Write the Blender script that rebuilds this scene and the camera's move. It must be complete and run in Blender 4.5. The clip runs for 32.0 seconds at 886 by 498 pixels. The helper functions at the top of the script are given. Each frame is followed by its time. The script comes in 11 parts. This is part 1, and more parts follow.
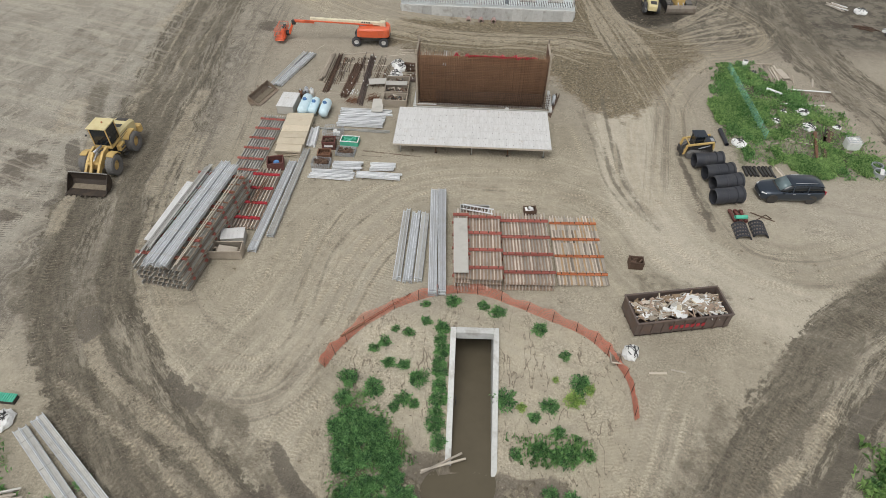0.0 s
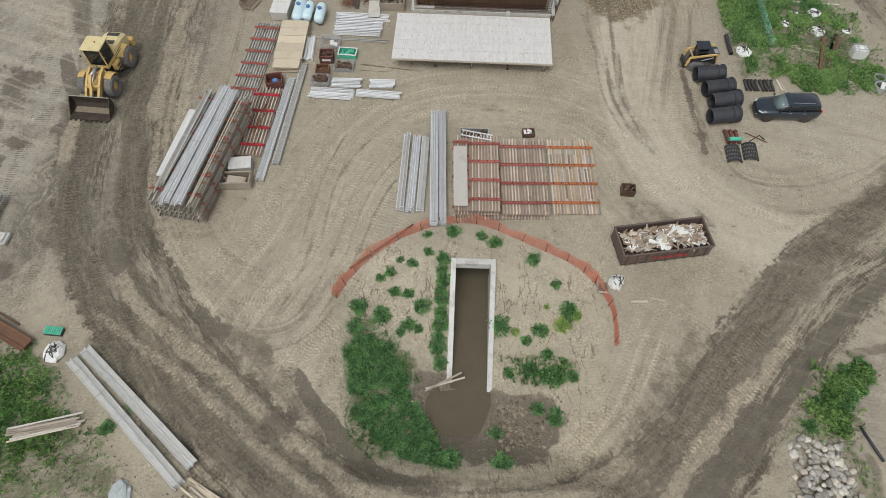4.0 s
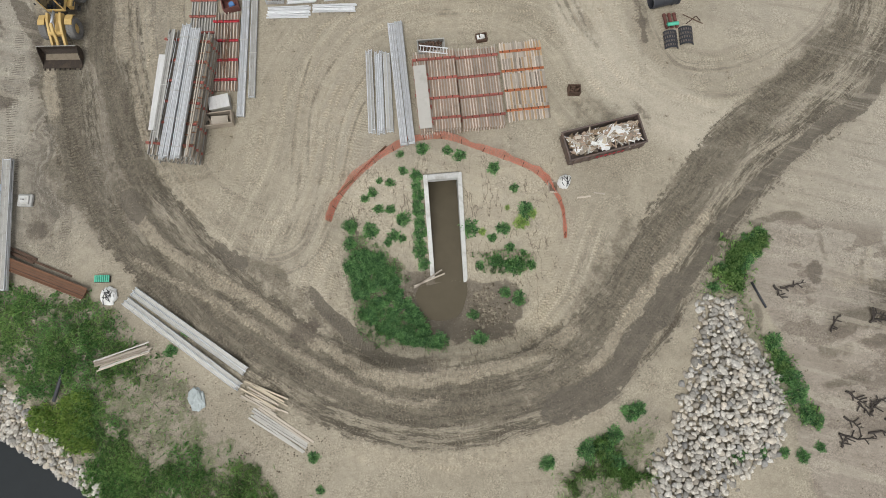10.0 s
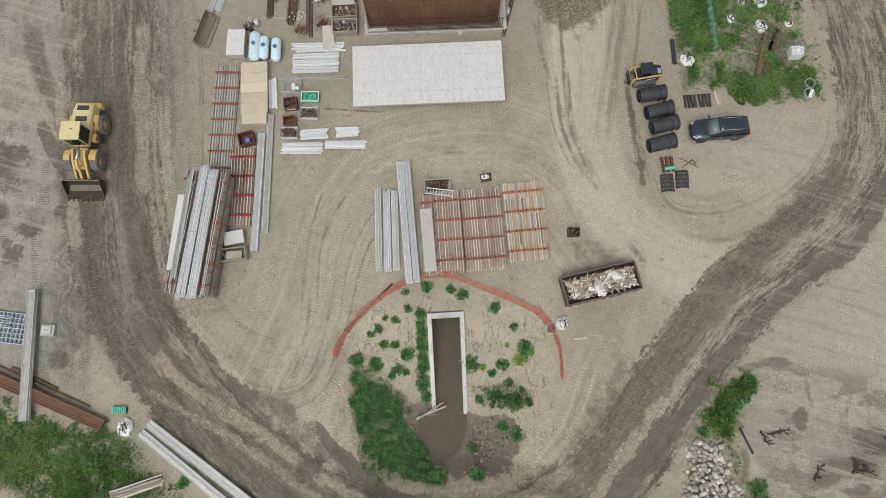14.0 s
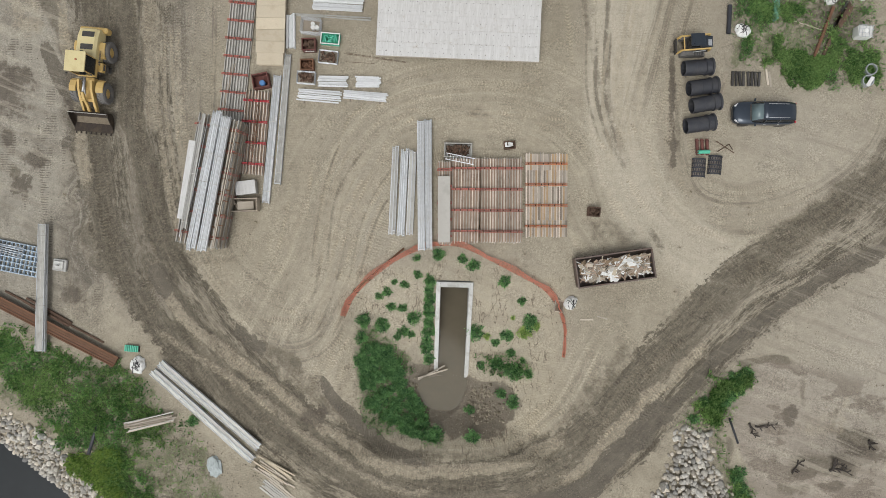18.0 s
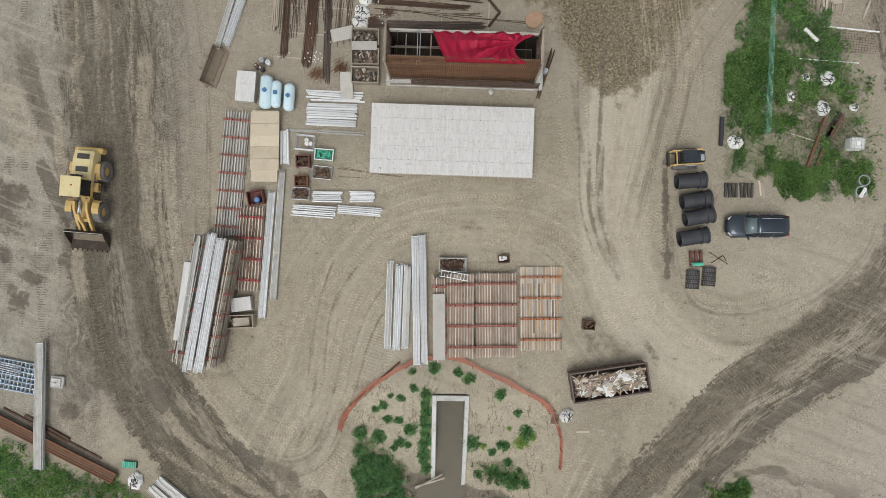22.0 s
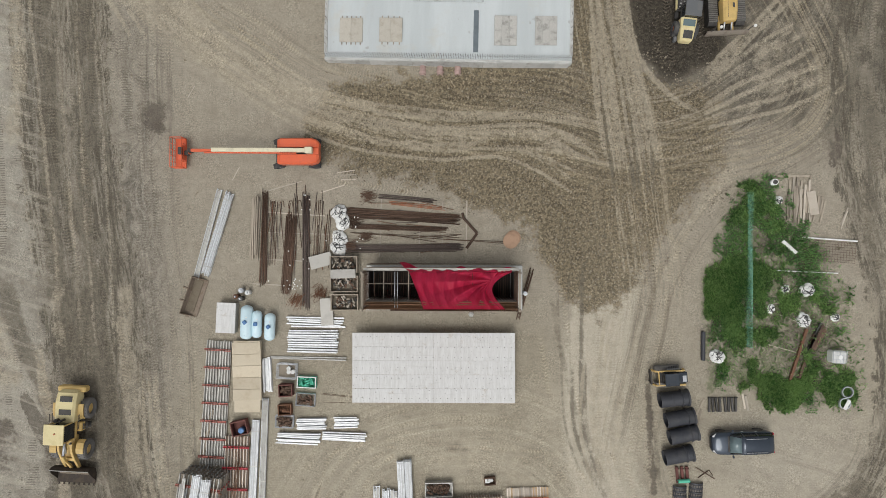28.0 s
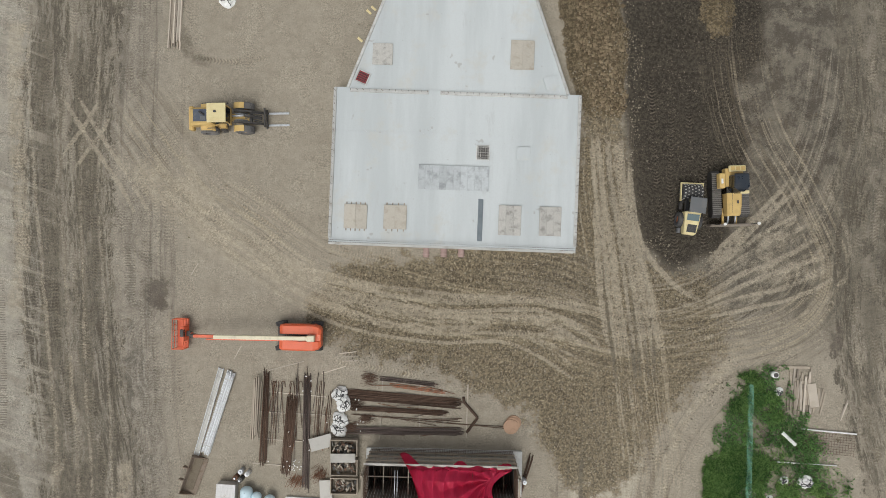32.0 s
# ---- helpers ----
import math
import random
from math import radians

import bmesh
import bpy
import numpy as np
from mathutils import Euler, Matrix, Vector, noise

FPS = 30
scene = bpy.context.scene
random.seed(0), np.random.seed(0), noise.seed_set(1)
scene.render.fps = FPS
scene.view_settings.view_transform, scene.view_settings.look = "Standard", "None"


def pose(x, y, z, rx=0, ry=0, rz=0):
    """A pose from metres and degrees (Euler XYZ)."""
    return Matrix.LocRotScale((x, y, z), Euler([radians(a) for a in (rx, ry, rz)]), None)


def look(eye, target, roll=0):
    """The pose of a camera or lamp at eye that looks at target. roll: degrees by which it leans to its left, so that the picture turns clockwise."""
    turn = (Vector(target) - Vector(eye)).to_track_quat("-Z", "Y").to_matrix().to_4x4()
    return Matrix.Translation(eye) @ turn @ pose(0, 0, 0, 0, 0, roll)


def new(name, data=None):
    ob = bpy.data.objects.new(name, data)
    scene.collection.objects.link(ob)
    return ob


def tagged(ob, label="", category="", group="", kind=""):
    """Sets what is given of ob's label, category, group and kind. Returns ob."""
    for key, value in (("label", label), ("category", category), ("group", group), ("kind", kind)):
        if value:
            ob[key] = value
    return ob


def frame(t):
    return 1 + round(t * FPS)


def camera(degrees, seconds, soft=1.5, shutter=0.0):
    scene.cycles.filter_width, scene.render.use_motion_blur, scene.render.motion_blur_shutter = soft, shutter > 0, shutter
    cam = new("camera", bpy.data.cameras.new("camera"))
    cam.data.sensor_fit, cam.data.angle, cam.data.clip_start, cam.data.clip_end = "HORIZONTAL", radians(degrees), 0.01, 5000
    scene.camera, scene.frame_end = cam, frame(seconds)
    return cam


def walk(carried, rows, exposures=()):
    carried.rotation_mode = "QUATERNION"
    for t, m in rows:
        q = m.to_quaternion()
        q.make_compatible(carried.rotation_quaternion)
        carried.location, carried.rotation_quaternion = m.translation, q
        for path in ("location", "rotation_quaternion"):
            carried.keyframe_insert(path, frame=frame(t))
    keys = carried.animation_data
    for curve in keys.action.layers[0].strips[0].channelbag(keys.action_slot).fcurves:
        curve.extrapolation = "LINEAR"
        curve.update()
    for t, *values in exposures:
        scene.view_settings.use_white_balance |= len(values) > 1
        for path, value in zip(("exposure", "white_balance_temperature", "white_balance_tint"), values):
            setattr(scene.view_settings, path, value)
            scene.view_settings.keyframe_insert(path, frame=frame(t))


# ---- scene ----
cam = camera(72.04, 32.0, soft=0.6)
PATH = [
    (0, (0.536, -0.158, 31.477), (0.504, 1.262, 30.068), 0.8),
    (0.5, (0.438, -0.04, 32.204), (0.406, 1.374, 30.79), 0.8),
    (1, (0.362, 0.119, 32.914), (0.329, 1.515, 31.482), 0.8),
    (1.5, (0.355, 0.367, 33.614), (0.319, 1.738, 32.159), 0.7),
    (2, (0.268, 0.659, 34.26), (0.232, 1.995, 32.773), 0.8),
    (2.5, (0.235, 1.159, 34.954), (0.201, 2.43, 33.409), 0.8),
    (3, (0.214, 1.706, 35.58), (0.183, 2.906, 33.98), 0.7),
    (3.5, (0.293, 2.319, 36.282), (0.266, 3.437, 34.623), 0.6),
    (5.5, (0.584, 4.68, 38.69), (0.598, 5.416, 36.83), 0.5),
    (6, (0.703, 5.258, 39.285), (0.724, 5.89, 37.388), 0.5),
    (6.5, (0.825, 5.713, 39.833), (0.847, 6.244, 37.905), 0.3),
    (7, (0.934, 6.363, 40.462), (0.955, 6.779, 38.506), -0.0),
    (7.5, (0.926, 7.178, 41.068), (0.953, 7.552, 39.104), 0.4),
    (8, (1.056, 7.899, 41.66), (1.083, 8.271, 39.695), -0.2),
    (8.5, (1.087, 8.541, 42.591), (1.115, 8.916, 40.627), -0.5),
    (9, (0.93, 8.663, 44.074), (0.961, 9.047, 42.111), -0.2),
    (9.5, (0.995, 8.685, 45.771), (1.022, 9.07, 43.808), -0.8),
    (10, (0.991, 8.852, 47.317), (1.018, 9.235, 45.354), -1.0),
    (10.5, (0.926, 9.159, 48.69), (0.957, 9.546, 46.729), -0.7),
    (11, (0.962, 9.791, 50.025), (0.994, 10.185, 48.064), -0.8),
    (11.5, (1.096, 10.805, 51.147), (1.128, 11.202, 49.187), -1.0),
    (12, (1.198, 11.79, 51.472), (1.23, 12.197, 49.514), -1.3),
    (12.5, (1.402, 13.398, 51.59), (1.431, 13.802, 49.631), -1.7),
    (13, (1.59, 15.307, 51.639), (1.615, 15.706, 49.68), -1.9),
    (13.5, (1.666, 17.275, 51.655), (1.684, 17.674, 49.695), -1.4),
    (14, (1.88, 19.312, 51.669), (1.895, 19.708, 49.709), -1.6),
    (14.5, (2.165, 21.328, 51.712), (2.173, 21.72, 49.751), -2.5),
    (15, (2.162, 22.929, 51.729), (2.167, 23.319, 49.767), -2.4),
    (15.5, (2.123, 23.93, 51.685), (2.114, 24.33, 49.726), -2.3),
    (17.5, (1.716, 26.486, 51.658), (1.691, 26.904, 49.702), -2.5),
    (18, (1.614, 26.858, 51.515), (1.592, 26.864, 49.515), -73.5),
    (18.5, (1.573, 27.339, 51.57), (1.549, 27.344, 49.57), -77.2),
    (19, (1.448, 27.7, 51.58), (1.425, 27.709, 49.581), -67.6),
    (19.5, (1.335, 28.318, 51.582), (1.314, 28.331, 49.582), -56.7),
    (20, (1.366, 29.541, 51.62), (1.345, 29.551, 49.62), -63.1),
    (20.5, (1.488, 31.085, 51.662), (1.465, 31.096, 49.662), -65.0),
    (21, (1.643, 32.805, 51.677), (1.619, 32.817, 49.677), -64.9),
    (21.5, (1.842, 34.639, 51.69), (1.815, 34.651, 49.69), -66.1),
    (22, (2.011, 36.325, 51.715), (1.984, 36.337, 49.715), -65.4),
    (22.5, (2.197, 37.88, 51.744), (2.17, 37.892, 49.744), -66.5),
    (23, (2.395, 39.351, 51.763), (2.367, 39.361, 49.764), -70.0),
    (23.5, (2.615, 40.771, 51.783), (2.586, 40.779, 49.783), -74.6),
    (24, (2.791, 42.003, 51.835), (2.764, 42.015, 49.835), -68.5),
    (24.5, (3.04, 43.408, 51.837), (3.011, 43.415, 49.837), -76.5),
    (25, (3.323, 44.694, 51.875), (3.292, 44.703, 49.876), -75.0),
    (25.5, (3.479, 46.087, 51.868), (3.448, 46.097, 49.868), -72.4),
    (27.5, (3.831, 53.071, 51.846), (3.799, 53.087, 49.847), -64.2),
    (28, (3.802, 55.047, 51.833), (3.77, 55.064, 49.834), -63.4),
    (28.5, (3.721, 56.908, 51.843), (3.689, 56.931, 49.843), -55.9),
    (29, (3.706, 58.83, 51.839), (3.672, 58.854, 49.84), -55.7),
    (29.5, (3.58, 60.587, 51.837), (3.548, 60.613, 49.837), -53.4),
    (30, (3.537, 62.235, 51.868), (3.504, 62.263, 49.869), -50.4),
    (30.5, (3.557, 64.16, 51.921), (3.525, 64.186, 49.921), -51.4),
    (31, (3.669, 66.365, 51.946), (3.637, 66.385, 49.947), -59.2),
    (31.5, (3.807, 68.53, 51.988), (3.775, 68.547, 49.988), -63.6),
    (32, (3.771, 70.692, 52.023), (3.743, 70.708, 50.023), -60.6),
]
walk(cam, [(t, look(eye, target, roll)) for t, eye, target, roll in PATH], exposures=[(0, -0.13), (3.5, -0.18), (7, -0.08), (12, -0.13), (15, -0.18), (19, -0.21), (25, -0.24), (32, -0.22)])

# ---- light: a bright overcast sky ----
world = bpy.data.worlds.new("overcast_sky")
scene.world = world
world.use_nodes = True
wn = world.node_tree
bg = wn.nodes["Background"]
sky = wn.nodes.new("ShaderNodeTexSky")
sky.sky_type = "NISHITA"
sky.sun_disc = False
sky.sun_elevation, sky.sun_rotation = radians(58), radians(200)
sky.dust_density, sky.air_density, sky.ozone_density = 3.0, 1.0, 1.0
grey = wn.nodes.new("ShaderNodeHueSaturation")
grey.inputs["Saturation"].default_value = 0.12
wn.links.new(sky.outputs[0], grey.inputs["Color"])
wn.links.new(grey.outputs[0], bg.inputs["Color"])
bg.inputs["Strength"].default_value = 0.15
sun = new("sun", bpy.data.lights.new("sun", "SUN"))
sun.data.energy, sun.data.angle, sun.data.color = 1.2, radians(28), (1.0, 1.0, 0.95)
sun.matrix_world = look((0, 0, 60), (8, 22, 0))

# ---- helpers for building ----
MESHES = {}


def link_mesh(name, bm):
    me = bpy.data.meshes.new(name)
    bm.to_mesh(me)
    bm.free()
    return me


def thing(name, x, y, z=0.0, rz=0.0, label="", category="", group="", kind="", rx=0.0, ry=0.0):
    ob = new(name)
    ob.empty_display_size = 0.3
    ob.matrix_basis = pose(x, y, z, rx, ry, rz)
    return tagged(ob, label, category, group, kind)


def put(name, me, mat, parent=None, m=None, label=""):
    if mat and (not me.materials or me.materials[0] != mat):
        if me.materials:
            me = me.copy()
            me.materials.clear()
        me.materials.append(mat)
    ob = new(name, me)
    if parent:
        ob.parent = parent
    if m is not None:
        ob.matrix_basis = m
    if label:
        ob["label"] = label
    return ob


def part(name, bm, mat, parent, label="", m=None):
    return put(name, link_mesh(name, bm), mat, parent, m, label)


def add_box(bm, sx, sy, sz, m=None, ch=0.0):
    """A box of full sizes about its own centre, with chamfered edges where ch is given."""
    m = m or Matrix()
    hx, hy, hz = sx / 2, sy / 2, sz / 2
    if ch <= 0:
        vs = [bm.verts.new(m @ Vector((a * hx, b * hy, c * hz))) for a in (-1, 1) for b in (-1, 1) for c in (-1, 1)]
        for f in ((0, 1, 3, 2), (4, 6, 7, 5), (0, 4, 5, 1), (2, 3, 7, 6), (0, 2, 6, 4), (1, 5, 7, 3)):
            bm.faces.new([vs[i] for i in f])
        return
    ch = min(ch, hx * 0.45, hy * 0.45, hz * 0.45)
    v = {}
    for a in (-1, 1):
        for b in (-1, 1):
            for c in (-1, 1):
                v[a, b, c, 0] = bm.verts.new(m @ Vector((a * hx, b * (hy - ch), c * (hz - ch))))
                v[a, b, c, 1] = bm.verts.new(m @ Vector((a * (hx - ch), b * hy, c * (hz - ch))))
                v[a, b, c, 2] = bm.verts.new(m @ Vector((a * (hx - ch), b * (hy - ch), c * hz)))
    q = ((-1, -1), (1, -1), (1, 1), (-1, 1))
    for s in (-1, 1):
        bm.faces.new([v[s, b, c, 0] for b, c in (q if s > 0 else q[::-1])])
        bm.faces.new([v[b, s, c, 1] for b, c in (q if s < 0 else q[::-1])])
        bm.faces.new([v[b, c, s, 2] for b, c in (q if s > 0 else q[::-1])])
    for a in (-1, 1):
        for b in (-1, 1):
            bm.faces.new([v[a, b, -1, 0], v[a, b, 1, 0], v[a, b, 1, 1], v[a, b, -1, 1]])
            bm.faces.new([v[a, -1, b, 0], v[a, 1, b, 0], v[a, 1, b, 2], v[a, -1, b, 2]])
            bm.faces.new([v[-1, a, b, 1], v[1, a, b, 1], v[1, a, b, 2], v[-1, a, b, 2]])
            for c in (-1, 1):
                bm.faces.new([v[a, b, c, 0], v[a, b, c, 1], v[a, b, c, 2]])
    bmesh.ops.recalc_face_normals(bm, faces=bm.faces[-26:])


def box_mesh(sx, sy, sz, ch=0.012):
    key = ("box", round(sx, 3), round(sy, 3), round(sz, 3), round(ch, 3))
    if key not in MESHES:
        bm = bmesh.new()
        add_box(bm, sx, sy, sz, None, ch)
        MESHES[key] = link_mesh("box", bm)
    return MESHES[key]


def material_copy(me, mat):
    key = (me.name, mat.name)
    if key not in MESHES:
        c = me.copy()
        c.materials.clear()
        c.materials.append(mat)
        MESHES[key] = c
    return MESHES[key]


def box(name, parent, mat, size, at=(0, 0, 0), rot=(0, 0, 0), ch=0.012, label=""):
    return put(name, material_copy(box_mesh(*size, ch), mat), mat, parent, pose(*at, *rot), label)


def add_tube(bm, r, length, m=None, seg=14, inner=0.0, r2=None):
    """A tube or rod along local x, about its centre; inner is the bore's radius."""
    m = m or Matrix()
    r2 = r if r2 is None else r2
    rings = []
    for x, rad in ((-length / 2, r), (length / 2, r2)):
        rings.append([bm.verts.new(m @ Vector((x, rad * math.cos(2 * math.pi * i / seg), rad * math.sin(2 * math.pi * i / seg)))) for i in range(seg)])
    n = seg
    for i in range(n):
        bm.faces.new([rings[0][i], rings[0][(i + 1) % n], rings[1][(i + 1) % n], rings[1][i]][::-1])
    if inner > 0:
        k = []
        for x in (-length / 2, length / 2):
            k.append([bm.verts.new(m @ Vector((x, inner * math.cos(2 * math.pi * i / seg), inner * math.sin(2 * math.pi * i / seg)))) for i in range(seg)])
        for i in range(n):
            j = (i + 1) % n
            bm.faces.new([k[0][i], k[0][j], k[1][j], k[1][i]])
            bm.faces.new([rings[0][i], rings[0][j], k[0][j], k[0][i]])
            bm.faces.new([rings[1][j], rings[1][i], k[1][i], k[1][j]])
    else:
        bm.faces.new(rings[0])
        bm.faces.new(rings[1][::-1])


def tube_mesh(r, length, seg=12, inner=0.0):
    key = ("tube", round(r, 3), round(length, 2), seg, round(inner, 3))
    if key not in MESHES:
        bm = bmesh.new()
        add_tube(bm, r, length, None, seg, inner)
        me = link_mesh("tube", bm)
        for p in me.polygons:
            p.use_smooth = len(p.vertices) == 4 and inner == 0
        MESHES[key] = me
    return MESHES[key]


def tube(name, parent, mat, r, length, at=(0, 0, 0), rot=(0, 0, 0), seg=12, inner=0.0, label=""):
    return put(name, material_copy(tube_mesh(r, length, seg, inner), mat), mat, parent, pose(*at, *rot), label)


def add_bar(bm, a, b, r, seg=6):
    a, b = Vector(a), Vector(b)
    d = b - a
    m = Matrix.Translation((a + b) / 2) @ d.to_track_quat("X", "Z").to_matrix().to_4x4()
    add_tube(bm, r, d.length, m, seg)


def add_profile(bm, pts, length, m=None):
    """Extrudes a closed profile of (y, z) along local x, about the middle of its length."""
    m = m or Matrix()
    a = [bm.verts.new(m @ Vector((-length / 2, y, z))) for y, z in pts]
    b = [bm.verts.new(m @ Vector((length / 2, y, z))) for y, z in pts]
    n = len(pts)
    for i in range(n):
        bm.faces.new([a[i], b[i], b[(i + 1) % n], a[(i + 1) % n]])
    bm.faces.new(a)
    bm.faces.new(b[::-1])
    bmesh.ops.recalc_face_normals(bm, faces=bm.faces[-(n + 2):])


def ibeam(w, h, t):
    return [(-w / 2, -h / 2), (w / 2, -h / 2), (w / 2, -h / 2 + t), (t / 2, -h / 2 + t), (t / 2, h / 2 - t), (w / 2, h / 2 - t), (w / 2, h / 2), (-w / 2, h / 2), (-w / 2, h / 2 - t), (-t / 2, h / 2 - t), (-t / 2, -h / 2 + t), (-w / 2, -h / 2 + t)]


def channel(w, h, t):
    return [(-w / 2, -h / 2), (w / 2, -h / 2), (w / 2, h / 2), (w / 2 - t, h / 2), (w / 2 - t, -h / 2 + t), (-w / 2 + t, -h / 2 + t), (-w / 2 + t, h / 2), (-w / 2, h / 2)]


def profile_mesh(kind, w, h, t, length):
    key = (kind, round(w, 3), round(h, 3), round(t, 3), round(length, 2))
    if key not in MESHES:
        bm = bmesh.new()
        add_profile(bm, ibeam(w, h, t) if kind == "i" else channel(w, h, t), length)
        MESHES[key] = link_mesh(kind, bm)
    return MESHES[key]


def beam(name, parent, mat, kind, w, h, t, length, at, rot=(0, 0, 0), label=""):
    return put(name, material_copy(profile_mesh(kind, w, h, t, length), mat), mat, parent, pose(*at, *rot), label)


# ---- materials ----
def node_mat(name):
    m = bpy.data.materials.new(name)
    m.use_nodes = True
    nt = m.node_tree
    return m, nt, nt.nodes["Principled BSDF"]


def mix_rgb(nt, fac, a, b, mode="MIX"):
    n = nt.nodes.new("ShaderNodeMix")
    n.data_type, n.blend_type = "RGBA", mode
    for sock, v in ((n.inputs[0], fac), (n.inputs[6], a), (n.inputs[7], b)):
        if isinstance(v, (int, float)):
            sock.default_value = v
        elif isinstance(v, tuple):
            sock.default_value = (*v, 1.0) if len(v) == 3 else v
        else:
            nt.links.new(v, sock)
    return n.outputs[2]


def maths(nt, op, a, b=0.0, c=0.0):
    n = nt.nodes.new("ShaderNodeMath")
    n.operation = op
    for i, v in enumerate((a, b, c)):
        if isinstance(v, (int, float)):
            n.inputs[i].default_value = v
        else:
            nt.links.new(v, n.inputs[i])
    return n.outputs[0]


def ramp(nt, v, lo, hi, a=0.0, b=1.0, smooth=True):
    n = nt.nodes.new("ShaderNodeMapRange")
    n.interpolation_type = "SMOOTHSTEP" if smooth else "LINEAR"
    for i, x in enumerate((v, lo, hi, a, b)):
        if isinstance(x, (int, float)):
            n.inputs[i].default_value = x
        else:
            nt.links.new(x, n.inputs[i])
    return n.outputs[0]


def noise_tex(nt, vec, scale, detail=4.0, rough=0.55):
    n = nt.nodes.new("ShaderNodeTexNoise")
    n.inputs["Scale"].default_value, n.inputs["Detail"].default_value, n.inputs["Roughness"].default_value = scale, detail, rough
    if vec is not None:
        nt.links.new(vec, n.inputs["Vector"])
    return n.outputs[0]


def coords(nt, kind="Object"):
    return nt.nodes.new("ShaderNodeTexCoord").outputs[kind]


def stretched(nt, vec, sx, sy, sz):
    n = nt.nodes.new("ShaderNodeMapping")
    nt.links.new(vec, n.inputs["Vector"])
    n.inputs["Scale"].default_value = (sx, sy, sz)
    return n.outputs[0]


def bump(nt, bsdf, height, strength, distance=0.02):
    b = nt.nodes.new("ShaderNodeBump")
    b.inputs["Strength"].default_value, b.inputs["Distance"].default_value = strength, distance
    nt.links.new(height, b.inputs["Height"])
    nt.links.new(b.outputs[0], bsdf.inputs["Normal"])


def surface(name, colour, rough=0.7, metal=0.0, vary=0.25, fine=30.0, broad=1.5, stain=None, stain_amount=0.4, grain=(1, 1, 1), relief=0.25, each=0.2, coat=0.0):
    """A weathered surface: base colour varied at two scales and from piece to piece, with stains and fine relief."""
    m, nt, b = node_mat(name)
    c = coords(nt)
    info = nt.nodes.new("ShaderNodeObjectInfo")
    shift = nt.nodes.new("ShaderNodeVectorMath")
    shift.operation = "MULTIPLY_ADD"
    nt.links.new(info.outputs["Random"], shift.inputs[0])
    shift.inputs[1].default_value = (31.0, 17.0, 9.0)
    nt.links.new(c, shift.inputs[2])
    v = shift.outputs[0]
    fine_n = noise_tex(nt, stretched(nt, v, *grain), fine, 5.0, 0.65)
    broad_n = noise_tex(nt, v, broad, 4.0, 0.6)
    dark = tuple(x * (1 - vary) for x in colour)
    light = tuple(min(1.0, x * (1 + vary * 0.7)) for x in colour)
    col = mix_rgb(nt, fine_n, dark, light)
    col = mix_rgb(nt, ramp(nt, broad_n, 0.48, 0.7, 0.0, stain_amount), col, stain or tuple(x * 0.55 for x in colour))
    hsv = nt.nodes.new("ShaderNodeHueSaturation")
    nt.links.new(col, hsv.inputs["Color"])
    nt.links.new(ramp(nt, info.outputs["Random"], 0, 1, 1 - each, 1 + each, False), hsv.inputs["Value"])
    nt.links.new(hsv.outputs[0], b.inputs["Base Color"])
    nt.links.new(ramp(nt, broad_n, 0.3, 0.7, max(0.05, rough - 0.1), min(1.0, rough + 0.12)), b.inputs["Roughness"])
    b.inputs["Metallic"].default_value = metal
    if coat:
        b.inputs["Coat Weight"].default_value = coat
    bump(nt, b, fine_n, relief, 0.01)
    return m


def make_deck_metal():
    """Aluminium decking: rows of pressed holes between long ribs, scuffed."""
    m, nt, b = node_mat("perforated_aluminium")
    v = coords(nt)
    n = noise_tex(nt, stretched(nt, v, 1, 6, 6), 3.0, 5, 0.7)
    holes = nt.nodes.new("ShaderNodeTexVoronoi")
    holes.inputs["Scale"].default_value, holes.inputs["Randomness"].default_value = 14.0, 0.0
    nt.links.new(stretched(nt, v, 0.7, 1.2, 0), holes.inputs["Vector"])
    dots = ramp(nt, holes.outputs["Distance"], 0.16, 0.3)
    ribs = ramp(nt, noise_tex(nt, stretched(nt, v, 0.05, 9, 0), 1.0, 2), 0.4, 0.6)
    wear = ramp(nt, noise_tex(nt, stretched(nt, v, 0.6, 2, 1), 1.4, 6, 0.7), 0.5, 0.7, 0.0, 0.6)
    col = mix_rgb(nt, n, (0.4, 0.41, 0.425), (0.64, 0.655, 0.67))
    col = mix_rgb(nt, maths(nt, "MULTIPLY", ribs, 0.45), col, (0.27, 0.27, 0.27))
    col = mix_rgb(nt, wear, col, (0.42, 0.395, 0.35))
    col = mix_rgb(nt, dots, mix_rgb(nt, 0.55, col, (0.2, 0.2, 0.2)), col)
    nt.links.new(col, b.inputs["Base Color"])
    b.inputs["Metallic"].default_value, b.inputs["Roughness"].default_value = 0.3, 0.5
    bump(nt, b, dots, 0.4, 0.01)
    return m


